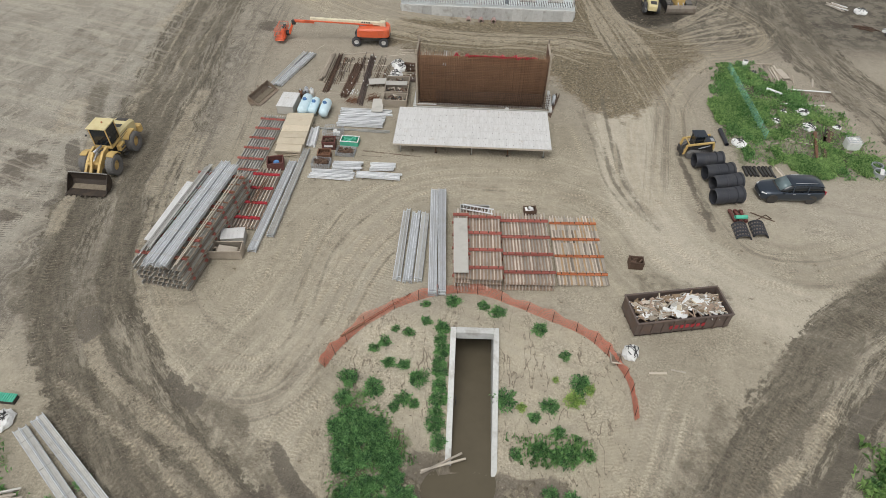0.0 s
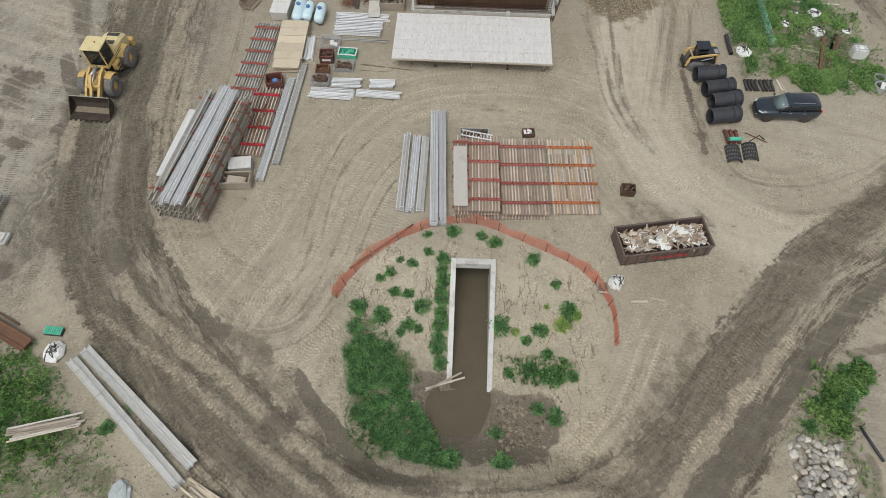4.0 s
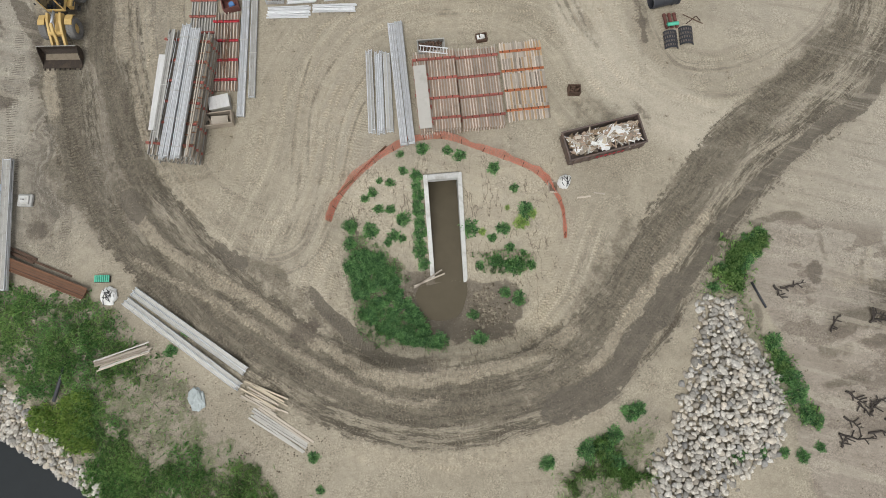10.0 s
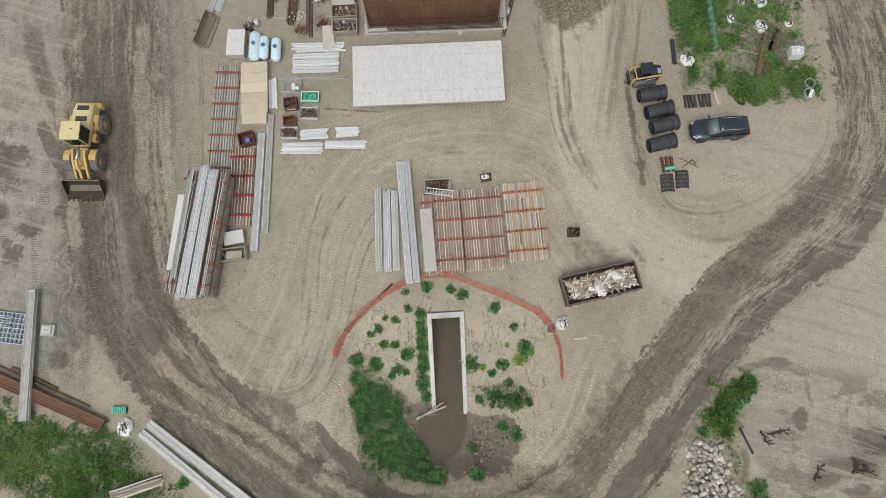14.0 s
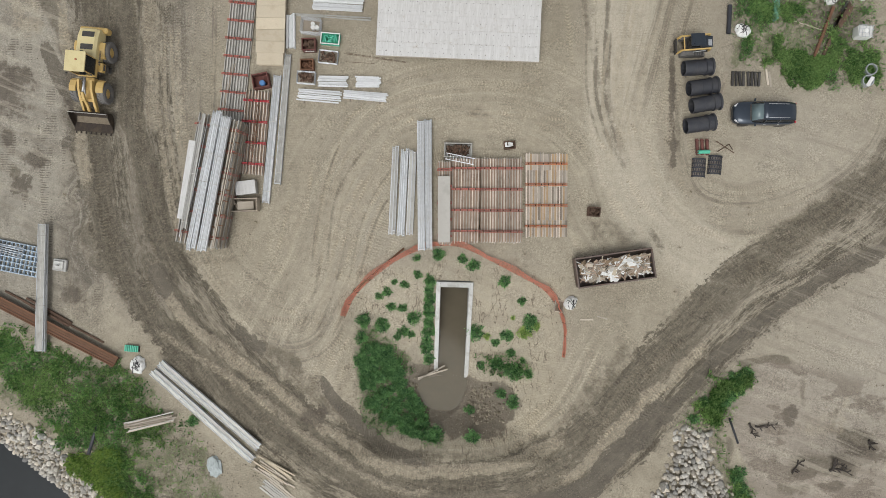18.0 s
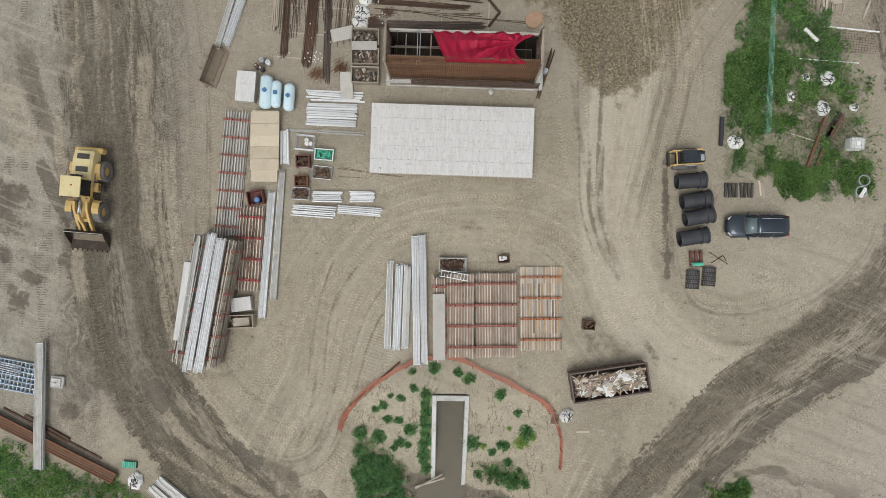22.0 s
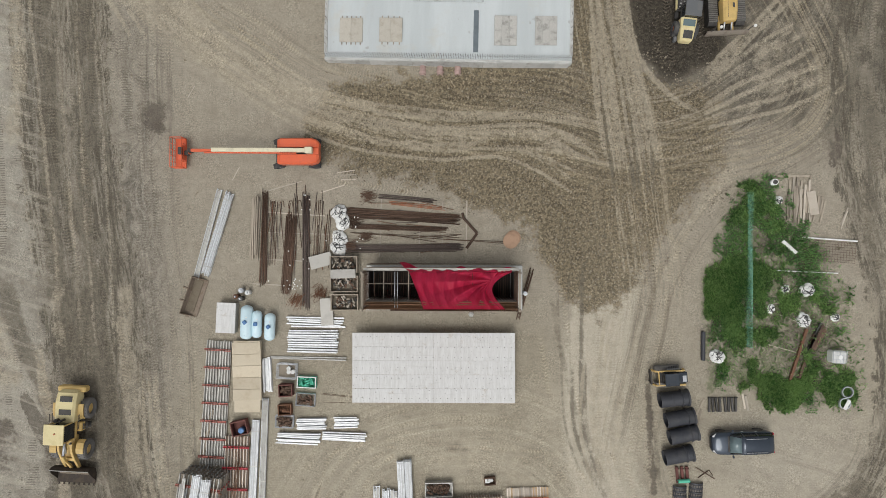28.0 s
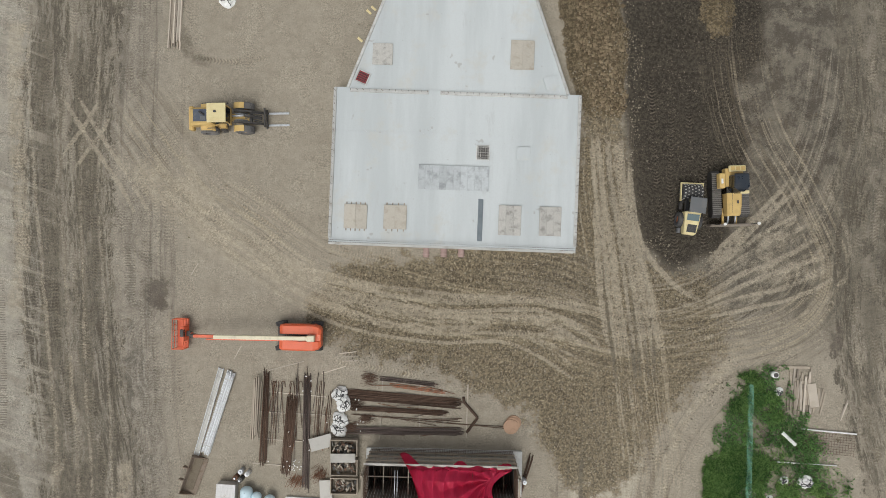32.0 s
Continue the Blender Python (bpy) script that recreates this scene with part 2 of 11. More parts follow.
ALU_DECK = make_deck_metal()
CONCRETE = surface("concrete", (0.53, 0.53, 0.51), 0.85, vary=0.25, fine=5, broad=1.3, stain=(0.33, 0.31, 0.28), stain_amount=0.7)
def make_deck_concrete():
    """Pale fresh slab: faint pour bands, tan blotches, drips and dark scuffs."""
    m, nt, b = node_mat("deck_concrete")
    v = coords(nt)
    band = noise_tex(nt, stretched(nt, v, 0.35, 0.04, 1), 1.0, 5, 0.65)
    cloud = noise_tex(nt, v, 0.35, 8, 0.7)
    fine = noise_tex(nt, v, 9.0, 4, 0.7)
    col = mix_rgb(nt, ramp(nt, band, 0.35, 0.65), (0.5, 0.535, 0.54), (0.585, 0.62, 0.625))
    col = mix_rgb(nt, ramp(nt, cloud, 0.52, 0.68, 0.0, 0.45), col, (0.54, 0.52, 0.46))
    col = mix_rgb(nt, ramp(nt, noise_tex(nt, stretched(nt, v, 0.9, 0.2, 1), 1.0, 7, 0.72), 0.58, 0.7, 0.0, 0.5), col, (0.47, 0.49, 0.49))
    col = mix_rgb(nt, ramp(nt, noise_tex(nt, v, 1.3, 9, 0.8), 0.63, 0.7, 0.0, 0.65), col, (0.3, 0.29, 0.27))
    col = mix_rgb(nt, ramp(nt, noise_tex(nt, v, 0.5, 3, 0.9), 0.66, 0.7, 0.0, 0.6), col, (0.36, 0.35, 0.33))
    col = mix_rgb(nt, ramp(nt, fine, 0.4, 0.7, 0.0, 0.16), col, (0.42, 0.43, 0.43))
    nt.links.new(col, b.inputs["Base Color"])
    b.inputs["Roughness"].default_value = 0.8
    bump(nt, b, fine, 0.1, 0.01)
    return m


DECK = make_deck_concrete()
WOOD = surface("weathered_wood", (0.34, 0.29, 0.23), 0.85, vary=0.35, fine=10, broad=1.0, grain=(1, 12, 12), stain=(0.2, 0.17, 0.14), each=0.3)
WOOD_PALE = surface("pale_lumber", (0.5, 0.44, 0.365), 0.8, vary=0.25, fine=10, broad=1.0, grain=(1, 12, 12), stain=(0.33, 0.28, 0.22), each=0.25)
PLY = surface("plywood", (0.6, 0.52, 0.395), 0.8, vary=0.3, fine=7, broad=0.9, grain=(1, 8, 8), stain=(0.43, 0.34, 0.235), stain_amount=0.55, each=0.13)
PLY_GREY = surface("grey_plywood", (0.5, 0.48, 0.44), 0.8, vary=0.14, fine=6, broad=0.9, grain=(1, 6, 6), stain=(0.33, 0.31, 0.28), each=0.12)
ALU_BRIGHT = surface("bright_aluminium", (0.76, 0.77, 0.78), 0.5, 0.2, vary=0.14, fine=20, broad=2, grain=(1, 8, 8), stain=(0.5, 0.5, 0.5), each=0.15)
ALU = surface("aluminium", (0.64, 0.66, 0.68), 0.55, 0.3, vary=0.28, fine=14, broad=1.2, grain=(1, 8, 8), stain=(0.36, 0.35, 0.33), stain_amount=0.55, each=0.25)
ALU_DULL = surface("dull_aluminium", (0.5, 0.49, 0.46), 0.6, 0.35, vary=0.25, fine=20, broad=2, grain=(1, 8, 8), stain=(0.28, 0.25, 0.2), each=0.25)
GALV = surface("galvanised_steel", (0.55, 0.57, 0.6), 0.45, 0.6, vary=0.2, fine=30, broad=3, each=0.12)
BLUE_STEEL = surface("blue_grey_steel", (0.5, 0.6, 0.7), 0.55, 0.3, vary=0.2, fine=30, broad=3, each=0.2)
RUST = surface("rusty_steel", (0.14, 0.087, 0.06), 0.85, 0.2, vary=0.5, fine=40, broad=2, stain=(0.09, 0.055, 0.04), each=0.35)
RUST_RED = surface("orange_rust", (0.2, 0.1, 0.058), 0.85, 0.15, vary=0.45, fine=40, broad=2, stain=(0.11, 0.072, 0.052), each=0.3)
STEEL_DARK = surface("dark_steel", (0.09, 0.085, 0.08), 0.6, 0.5, vary=0.35, fine=40, broad=2, each=0.3)
RED = surface("red_paint", (0.46, 0.035, 0.05), 0.6, vary=0.25, fine=20, broad=2, stain=(0.3, 0.05, 0.05), each=0.15)
ORANGE = surface("orange_paint", (0.52, 0.17, 0.07), 0.6, vary=0.35, fine=20, broad=2, stain=(0.35, 0.12, 0.06), each=0.15)
LIFT_ORANGE = surface("lift_orange", (0.72, 0.13, 0.05), 0.4, vary=0.12, fine=10, broad=1.2, stain=(0.5, 0.12, 0.06), each=0.03, coat=0.2)
CREAM = surface("cream_paint", (0.72, 0.66, 0.48), 0.45, vary=0.1, fine=10, broad=2, each=0.02)
YELLOW = surface("machine_yellow", (0.62, 0.43, 0.16), 0.5, vary=0.18, fine=14, broad=1.5, stain=(0.42, 0.29, 0.12), each=0.06)
YELLOW_PALE = surface("faded_yellow", (0.72, 0.62, 0.34), 0.5, vary=0.12, fine=14, broad=1.5, stain=(0.55, 0.43, 0.2), each=0.05)
BUCKET = surface("worn_bucket_steel", (0.055, 0.042, 0.033), 0.7, 0.3, vary=0.5, fine=9, broad=1.3, stain=(0.12, 0.09, 0.065), stain_amount=0.6, each=0.1)
# Near-black base colour carries the shade inside the rebar cage, with faint blotches.
CAGE_SHADE = surface("shade_dark_form_face", (0.035, 0.028, 0.022), 0.8, vary=0.4, fine=8, broad=0.8, stain=(0.06, 0.045, 0.032), each=0.15)
CANOPY = surface("grey_canopy", (0.14, 0.145, 0.15), 0.45, vary=0.12, fine=12, broad=1.5, stain=(0.2, 0.195, 0.18), each=0.05)
NAVY = surface("navy_roof", (0.022, 0.03, 0.042), 0.35, vary=0.2, fine=12, broad=1.5, stain=(0.06, 0.06, 0.06), each=0.05)
MAROON = surface("maroon_steel", (0.16, 0.06, 0.05), 0.75, 0.1, vary=0.35, fine=20, broad=2, stain=(0.2, 0.15, 0.12), each=0.2)
RUBBER = surface("rubber", (0.06, 0.06, 0.062), 0.85, vary=0.4, fine=20, broad=2, stain=(0.16, 0.15, 0.13), stain_amount=0.5, each=0.1)
TYRE_DUSTY = surface("dusty_rubber", (0.16, 0.155, 0.15), 0.9, vary=0.35, fine=20, broad=2, stain=(0.24, 0.22, 0.19), each=0.1)
PLASTIC_BLACK = surface("black_plastic_pipe", (0.035, 0.037, 0.045), 0.5, vary=0.3, fine=12, broad=1.2, stain=(0.09, 0.085, 0.08), stain_amount=0.3, each=0.1)
WHITE = surface("white_sack", (0.78, 0.78, 0.76), 0.75, vary=0.15, fine=12, broad=3, stain=(0.5, 0.48, 0.44), each=0.1)
TANK_BLUE = surface("pale_blue_tank", (0.62, 0.78, 0.84), 0.35, vary=0.06, fine=8, broad=1.5, stain=(0.5, 0.66, 0.72), each=0.04)
VALVE_BLUE = surface("blue_valve_hood", (0.08, 0.2, 0.42), 0.45)
GREEN = surface("green_plastic", (0.1, 0.5, 0.34), 0.5, vary=0.15, each=0.1)
GREEN_FENCE = surface("green_fence_mesh", (0.22, 0.48, 0.36), 0.6, vary=0.2, each=0.1)
SAFETY = surface("orange_safety_mesh", (0.78, 0.35, 0.25), 0.7, vary=0.2, fine=18, broad=1.5, stain=(0.5, 0.2, 0.12), each=0.05)
BLUE_DARK = surface("blue_plastic", (0.06, 0.14, 0.3), 0.5)
DARK_BOX = surface("dark_painted_steel", (0.15, 0.115, 0.1), 0.6, 0.2, vary=0.35, fine=18, broad=1.2, stain=(0.2, 0.12, 0.08), each=0.05)
DIRT = surface("loose_dirt", (0.2, 0.165, 0.12), 0.95, vary=0.35, fine=12, broad=2, relief=0.6)
CLAY = surface("clay_lid", (0.42, 0.27, 0.18), 0.8, vary=0.15)
BARK = surface("dead_wood", (0.06, 0.05, 0.043), 0.9, vary=0.35)
TARP_GREY = surface("grey_tarp", (0.36, 0.4, 0.4), 0.6, vary=0.15)


def make_tarp():
    m, nt, b = node_mat("red_tarp")
    v = coords(nt)
    n = noise_tex(nt, stretched(nt, v, 3, 0.5, 1), 2.0, 4)
    nt.links.new(mix_rgb(nt, n, (0.6, 0.018, 0.07), (0.8, 0.04, 0.13)), b.inputs["Base Color"])
    b.inputs["Roughness"].default_value = 0.55
    bump(nt, b, n, 0.3, 0.03)
    return m


TARP_RED = make_tarp()


def make_glass(name, colour, rough=0.08):
    m, nt, b = node_mat(name)
    b.inputs["Base Color"].default_value = (*colour, 1)
    b.inputs["Roughness"].default_value = rough
    b.inputs["Specular IOR Level"].default_value = 0.6
    return m


GLASS_DARK = make_glass("tinted_glass", (0.012, 0.016, 0.02))


def make_car_paint():
    m, nt, b = node_mat("dark_blue_car_paint")
    n = noise_tex(nt, coords(nt), 5.0, 3)
    nt.links.new(mix_rgb(nt, n, (0.03, 0.042, 0.06), (0.042, 0.056, 0.078)), b.inputs["Base Color"])
    b.inputs["Metallic"].default_value, b.inputs["Roughness"].default_value, b.inputs["Coat Weight"].default_value = 0.5, 0.32, 0.7
    return m


CAR_PAINT = make_car_paint()


def make_leaf(name, dark, light):
    """Thin leaves: each one its own shade, letting part of the light through."""
    m, nt, b = node_mat(name)
    geo = nt.nodes.new("ShaderNodeNewGeometry")
    n = ramp(nt, maths(nt, "ADD", maths(nt, "MULTIPLY", noise_tex(nt, coords(nt), 0.45, 3, 0.6), 0.5), maths(nt, "MULTIPLY", noise_tex(nt, coords(nt), 2.6, 3, 0.7), 0.5)), 0.4, 0.6)
    f = maths(nt, "ADD", maths(nt, "MULTIPLY", ramp(nt, geo.outputs["Random Per Island"], 0.15, 0.9), 0.65), maths(nt, "MULTIPLY", n, 0.5))
    col = mix_rgb(nt, f, dark, light)
    nt.links.new(col, b.inputs["Base Color"])
    b.inputs["Roughness"].default_value = 0.6
    thin = nt.nodes.new("ShaderNodeBsdfTranslucent")
    nt.links.new(col, thin.inputs["Color"])
    both = nt.nodes.new("ShaderNodeMixShader")
    both.inputs[0].default_value = 0.45
    nt.links.new(b.outputs[0], both.inputs[1])
    nt.links.new(thin.outputs[0], both.inputs[2])
    out = [q for q in nt.nodes if q.type == "OUTPUT_MATERIAL"][0]
    nt.links.new(both.outputs[0], out.inputs["Surface"])
    return m


LEAF = make_leaf("weed_leaf", (0.022, 0.088, 0.034), (0.26, 0.5, 0.18))
LEAF_PALE = make_leaf("pale_weed_leaf", (0.17, 0.32, 0.08), (0.5, 0.62, 0.2))
LEAF_LOW = make_leaf("low_weed_leaf", (0.09, 0.225, 0.075), (0.37, 0.6, 0.24))
GRASS = make_leaf("grass_blade", (0.1, 0.25, 0.07), (0.52, 0.7, 0.3))


def make_water(name, colour, rough=0.12, gloss=0.4):
    m, nt, b = node_mat(name)
    n = noise_tex(nt, coords(nt), 0.8, 3)
    nt.links.new(mix_rgb(nt, n, tuple(c * 0.85 for c in colour), tuple(c * 1.15 for c in colour)), b.inputs["Base Color"])
    b.inputs["Roughness"].default_value = rough
    b.inputs["Specular IOR Level"].default_value = gloss
    bump(nt, b, noise_tex(nt, coords(nt), 6.0, 2), 0.05, 0.02)
    return m


WATER = make_water("silty_water", (0.118, 0.1, 0.07), 0.06, 0.1)
RIVER = make_water("river_water", (0.02, 0.024, 0.026))


# ---- ground ----
def smooth_line(pts, per=12):
    p = np.array(pts, float)
    p = np.vstack([2 * p[0] - p[1], p, 2 * p[-1] - p[-2]])
    out = []
    for i in range(1, len(p) - 2):
        for t in np.arange(per) / per:
            out.append(0.5 * (2 * p[i] + (p[i + 1] - p[i - 1]) * t + (2 * p[i - 1] - 5 * p[i] + 4 * p[i + 1] - p[i + 2]) * t**2 + (3 * p[i] - p[i - 1] - 3 * p[i + 1] + p[i + 2]) * t**3))
    out.append(p[-2])
    return np.array(out)


def along_line(x, y, line):
    """For places x, y: signed distance across a line (left is positive) and distance along it."""
    best, across, along, run = np.full(x.shape, 1e9), np.zeros(x.shape), np.zeros(x.shape), 0.0
    for a, b in zip(line[:-1], line[1:]):
        d = b - a
        n = float(np.hypot(*d)) + 1e-9
        u = d / n
        rx, ry = x - a[0], y - a[1]
        s = np.clip(rx * u[0] + ry * u[1], 0, n)
        dist = np.hypot(rx - s * u[0], ry - s * u[1])
        near = dist < best
        side = np.sign(u[0] * ry - u[1] * rx)
        best = np.where(near, dist, best)
        across = np.where(near, dist * side, across)
        along = np.where(near, run + s, along)
        run += n
    return across, along


def inside(x, y, poly):
    """Signed distance to a closed outline, positive inside."""
    p = np.array(poly, float)
    best, odd = np.full(x.shape, 1e9), np.zeros(x.shape, bool)
    for a, b in zip(p, np.roll(p, -1, 0)):
        d = b - a
        s = np.clip(((x - a[0]) * d[0] + (y - a[1]) * d[1]) / (d @ d), 0, 1)
        best = np.minimum(best, np.hypot(x - a[0] - s * d[0], y - a[1] - s * d[1]))
        with np.errstate(divide="ignore", invalid="ignore"):
            odd ^= ((a[1] > y) != (b[1] > y)) & (x < d[0] * (y - a[1]) / (d[1] + 1e-12) + a[0])
    return np.where(odd, best, -best)


def step(v, lo, hi):
    t = np.clip((v - lo) / (hi - lo), 0, 1)
    return t * t * (3 - 2 * t)


def soft_min(vals, k=0.35):
    return -k * np.log(sum(np.exp(-np.clip(v, -20, 20) / k) for v in vals))


def rise(x, y, cx, cy, rx, ry, h):
    return h * np.exp(-(((x - cx) / rx) ** 2 + ((y - cy) / ry) ** 2))


CULVERT_L, CULVERT_R = 0.56, 3.68
POOL = [(-0.2, 16.6), (-0.9, 14.7), (-0.2, 13.3), (0.9, 12.2), (1.8, 12.6), (2.6, 13.4), (3.2, 14.8), (3.5, 16.8)]


def ground_height(x, y):
    """The lie of the land in metres: yard, pit of the culvert, river bank and heaps."""
    x, y = np.asarray(x, float), np.asarray(y, float)
    pool = step(inside(x, y, POOL), -0.5, 0.35)
    pit = soft_min([0.31 * (24.4 - y), 0.42 * (x + 7.6), 0.42 * (11.6 - x), 0.75 * (y - 9.2), 2.42 + 0.8 * pool], 0.22)
    pit = np.maximum(pit, 0)
    trench = step(0.12 - np.abs(x - 2.05) + 1.3, 0, 0.24) * step(24.35 - y, 0, 0.15) * step(y - 14.2, 0, 2.5)
    z = -np.maximum(pit, trench * 3.6)
    s = (x + 33.3) * -0.72 + (y - 5.0) * -0.69
    z = z - 0.19 * np.maximum(s + 8.0, 0) * step(-x, 8, 24)
    u = (x + 31.3) * -0.5625 + (y - 4.7) * -0.828
    z = z - 1.2 * np.clip(u + 0.6, 0, 2) * step(-x, 20, 26)
    z = z + rise(x, y, 33.5, 9.6, 3.6, 2.0, 0.9) + rise(x, y, 34.0, 3.5, 4.5, 2.8, 0.5) + rise(x, y, 37.5, 11.5, 2.5, 2.0, 0.5)
    z = z + rise(x, y, 16.6, 88.0, 2.0, 5.0, 1.3) + rise(x, y, 26.3, 91.0, 1.5, 2.2, 1.2) - rise(x, y, 6.5, 69.6, 8.0, 3.0, 0.55) + rise(x, y, -6.8, 71.0, 3.0, 4.0, 0.35)
    z = z + rise(x, y, 22.0, 4.8, 3.2, 5.0, 0.7) + rise(x, y, 18.5, 1.0, 3.0, 2.6, 0.4)
    return z


def zg(x, y):
    return float(ground_height(x, y))


LOOP = smooth_line([(-28.5, 120), (-28.5, 93), (-29.8, 79), (-29.0, 64), (-27.3, 52), (-26.8, 42), (-26.0, 34), (-23.8, 25.3), (-18.7, 18.2), (-14.4, 13.4), (-8.9, 9.3), (-3.1, 6.6), (3.4, 6.0), (10.2, 7.6), (15.5, 11.4), (20.9, 17.8), (27.2, 24.1), (34.2, 28.6), (39.6, 33.9), (42.0, 40.3), (42.0, 50), (39.6, 60), (39.2, 70), (40.0, 84), (39.5, 95), (39, 120)])
PALE = smooth_line([(17.5, 62), (17.2, 54), (16.0, 48), (15.6, 40), (16.8, 33.5), (20.0, 28.8), (25.0, 26.0), (31.0, 26.5)])
SWEEP = smooth_line([(-15, 10.5), (-13.0, 18), (-9.5, 25), (-7.0, 32), (-3, 37.2), (3, 38.8), (9, 38.2), (13, 35), (15, 30.5), (19, 26)])
CROSS = smooth_line([(-27, 88), (-19, 77), (-13, 72.5), (-7.8, 69), (-1, 67), (6, 65.3), (12, 65.0), (18, 63.6), (25, 63), (32.4, 64.7), (35.2, 69), (33, 75), (29.5, 82), (28, 92)])
NORTH = smooth_line([(16.6, 84), (16.5, 82), (16.4, 76), (17.3, 70), (18.6, 64.5), (19.3, 58), (20.0, 52), (19.5, 46)])
FAN = smooth_line([(38.5, 92), (36.5, 80), (32, 71), (25.5, 66.0), (18.5, 65), (12, 67.5), (4, 68.5)])
FAN_LOW = smooth_line([(37.5, 66), (31, 62.6), (25.5, 58.5), (21.8, 53), (20.2, 47), (18.5, 40), (17, 34)])
LOTEAST = smooth_line([(36, 46), (38.5, 39), (35, 33.5), (28, 30.2), (22, 31), (19.6, 36), (19.2, 44)])
INNER = smooth_line([(-25.5, 46), (-24.2, 36), (-21.0, 25.5), (-15.5, 19.0), (-11, 14), (-6.5, 9.6), (0, 7.9), (7.5, 8.6), (12.3, 12.5), (15.5, 18.5), (19, 23.2)])
WESTYARD = smooth_line([(-22.5, 100), (-23, 80), (-23.0, 60), (-21.8, 48), (-21.6, 38), (-20.8, 28), (-17, 22), (-11, 20), (-8.5, 25)])


BANDS, TREADS = [], []


def band(kind, half, strength, pts):
    """A broad streak of the yard: wet, dark with mud, or pale with dust."""
    BANDS.append((("wet", "dark", "pale").index(kind), half, strength, smooth_line(pts, 5)))


def tread(half, strength, pts):
    """One tyre's track with its lug marks: pale where strength is positive, dark where negative."""
    TREADS.append((half, strength, smooth_line(pts, 6)))


band("dark", 0.8, 1, [(29.3, 10.1), (31.5, 9.4), (34.4, 9.6), (37.1, 8.9)])
band("dark", 0.9, 1.1, [(33.9, 11.5), (36.4, 11.8), (38, 11.1)])
band("dark", 0.3, 0.9, [(25.1, 17.6), (28.2, 18.3), (31.6, 18.2)])
band("dark", 0.2, 0.6, [(31.4, 17.6), (31.5, 15.1), (31.8, 13.6)])
band("dark", 0.18, 0.6, [(34.7, 15.3), (33.5, 11.6)])
band("pale", 0.25, 0.6, [(35.5, 16.2), (34.1, 11.5)])
band("dark", 0.25, 0.7, [(24.8, 8.8), (25.6, 10.5), (25.5, 12.4)])
band("dark", 0.25, 0.8, [(28.6, 4.8), (31, 5.2), (33.4, 5.2)])
band("dark", 0.5, 0.6, [(28.5, 8.4), (30.1, 7.3), (33, 7.5)])
band("pale", 1.2, 0.5, [(29.6, 13.9), (32.7, 12.6), (36.5, 14.1)])
band("dark", 1.5, 0.6, [(-15.5, 18.5), (-12.2, 16.2), (-9.0, 13.4), (-5.0, 10.4), (-1.0, 8.8), (4.0, 8.4), (9.0, 9.8), (12.5, 12.6), (15.5, 16.2), (18.5, 20.2)])
band("wet", 1.0, 1.15, [(6.5, 4.6), (10, 5.5), (12.2, 6.5), (14, 7.5), (15.9, 9.5), (17.7, 11.5), (19.3, 13.5), (21.3, 14.9)])
band("wet", 0.5, 0.95, [(18.6, 12.7), (20.9, 14.7), (24.3, 18.3), (27.3, 21.3), (31.0, 23.6), (34.0, 25.5), (37.4, 27.8), (40.5, 31.3), (42.6, 35.3)])
band("wet", 0.5, 0.9, [(-10.4, 16.9), (-9.7, 16.1), (-7.1, 13.2), (-4.6, 11.0), (-2.0, 9.5), (1.4, 8.6)])
band("wet", 0.5, 0.8, [(-17.2, 20.4), (-15.2, 18.8), (-13.4, 17.4)])
band("wet", 0.55, 0.95, [(-34.2, 44.6), (-33.7, 43.8), (-32.2, 41.0), (-31.0, 39.0), (-30.8, 38.2)])
band("wet", 0.5, 0.9, [(-36.4, 31.1), (-35.1, 31.9), (-34.4, 33.0)])
band("wet", 0.4, 0.9, [(-31.5, 35.8), (-31.0, 35.2)])
band("wet", 0.7, 1.0, [(-24.0, 25.4), (-23.2, 24.0), (-21.6, 22.4)])
band("pale", 0.45, 0.8, [(10, 6.9), (13, 9), (15.7, 11.9), (19.3, 15.5), (22.3, 18.6), (24.4, 20.6)])
band("pale", 0.5, 0.85, [(-24.6, 26.2), (-21.8, 22.1), (-17.9, 18.1), (-13.9, 15.5), (-9.9, 12.4), (-6, 9.9), (-2.1, 8.2), (3.2, 8.0), (5.7, 8.4), (9.2, 9.8), (12.9, 12.4)])
band("pale", 0.35, 0.6, [(-24.5, 21.0), (-20.4, 17.6), (-15.4, 14.9), (-11.0, 11.4), (-6.6, 8.4), (-2.0, 6.6), (2.5, 6.4)])
band("dark", 0.75, 1.2, [(-23.5, 26), (-20.7, 21.1), (-16.6, 17.1), (-12.6, 14.0), (-8.4, 10.6), (-4.8, 8.7), (-0.9, 7.3), (3.1, 7.1), (7.5, 7.8)])
band("dark", 1.0, 0.9, [(-24.0, 18.6), (-20.7, 16.7), (-15.3, 13.7), (-10.6, 10.1), (-6.2, 7.3), (-1.0, 5.7), (4.3, 5.5), (8.6, 6.1)])
band("dark", 0.9, 1.2, [(-27.2, 55), (-26.9, 49), (-26.3, 44.3), (-26.0, 40.4), (-25.2, 35.9), (-24.1, 31.6), (-22.8, 26.9), (-20.8, 23.5)])
band("dark", 1.1, 0.9, [(-29.0, 54), (-28.5, 44.5), (-28.2, 39.1), (-28.6, 33.5), (-27.5, 28.9), (-25.4, 25.0)])
band("pale", 0.5, 0.9, [(-31.9, 49), (-31.5, 44.2), (-30.3, 39.3), (-29.9, 35.0), (-29.2, 30.5)])
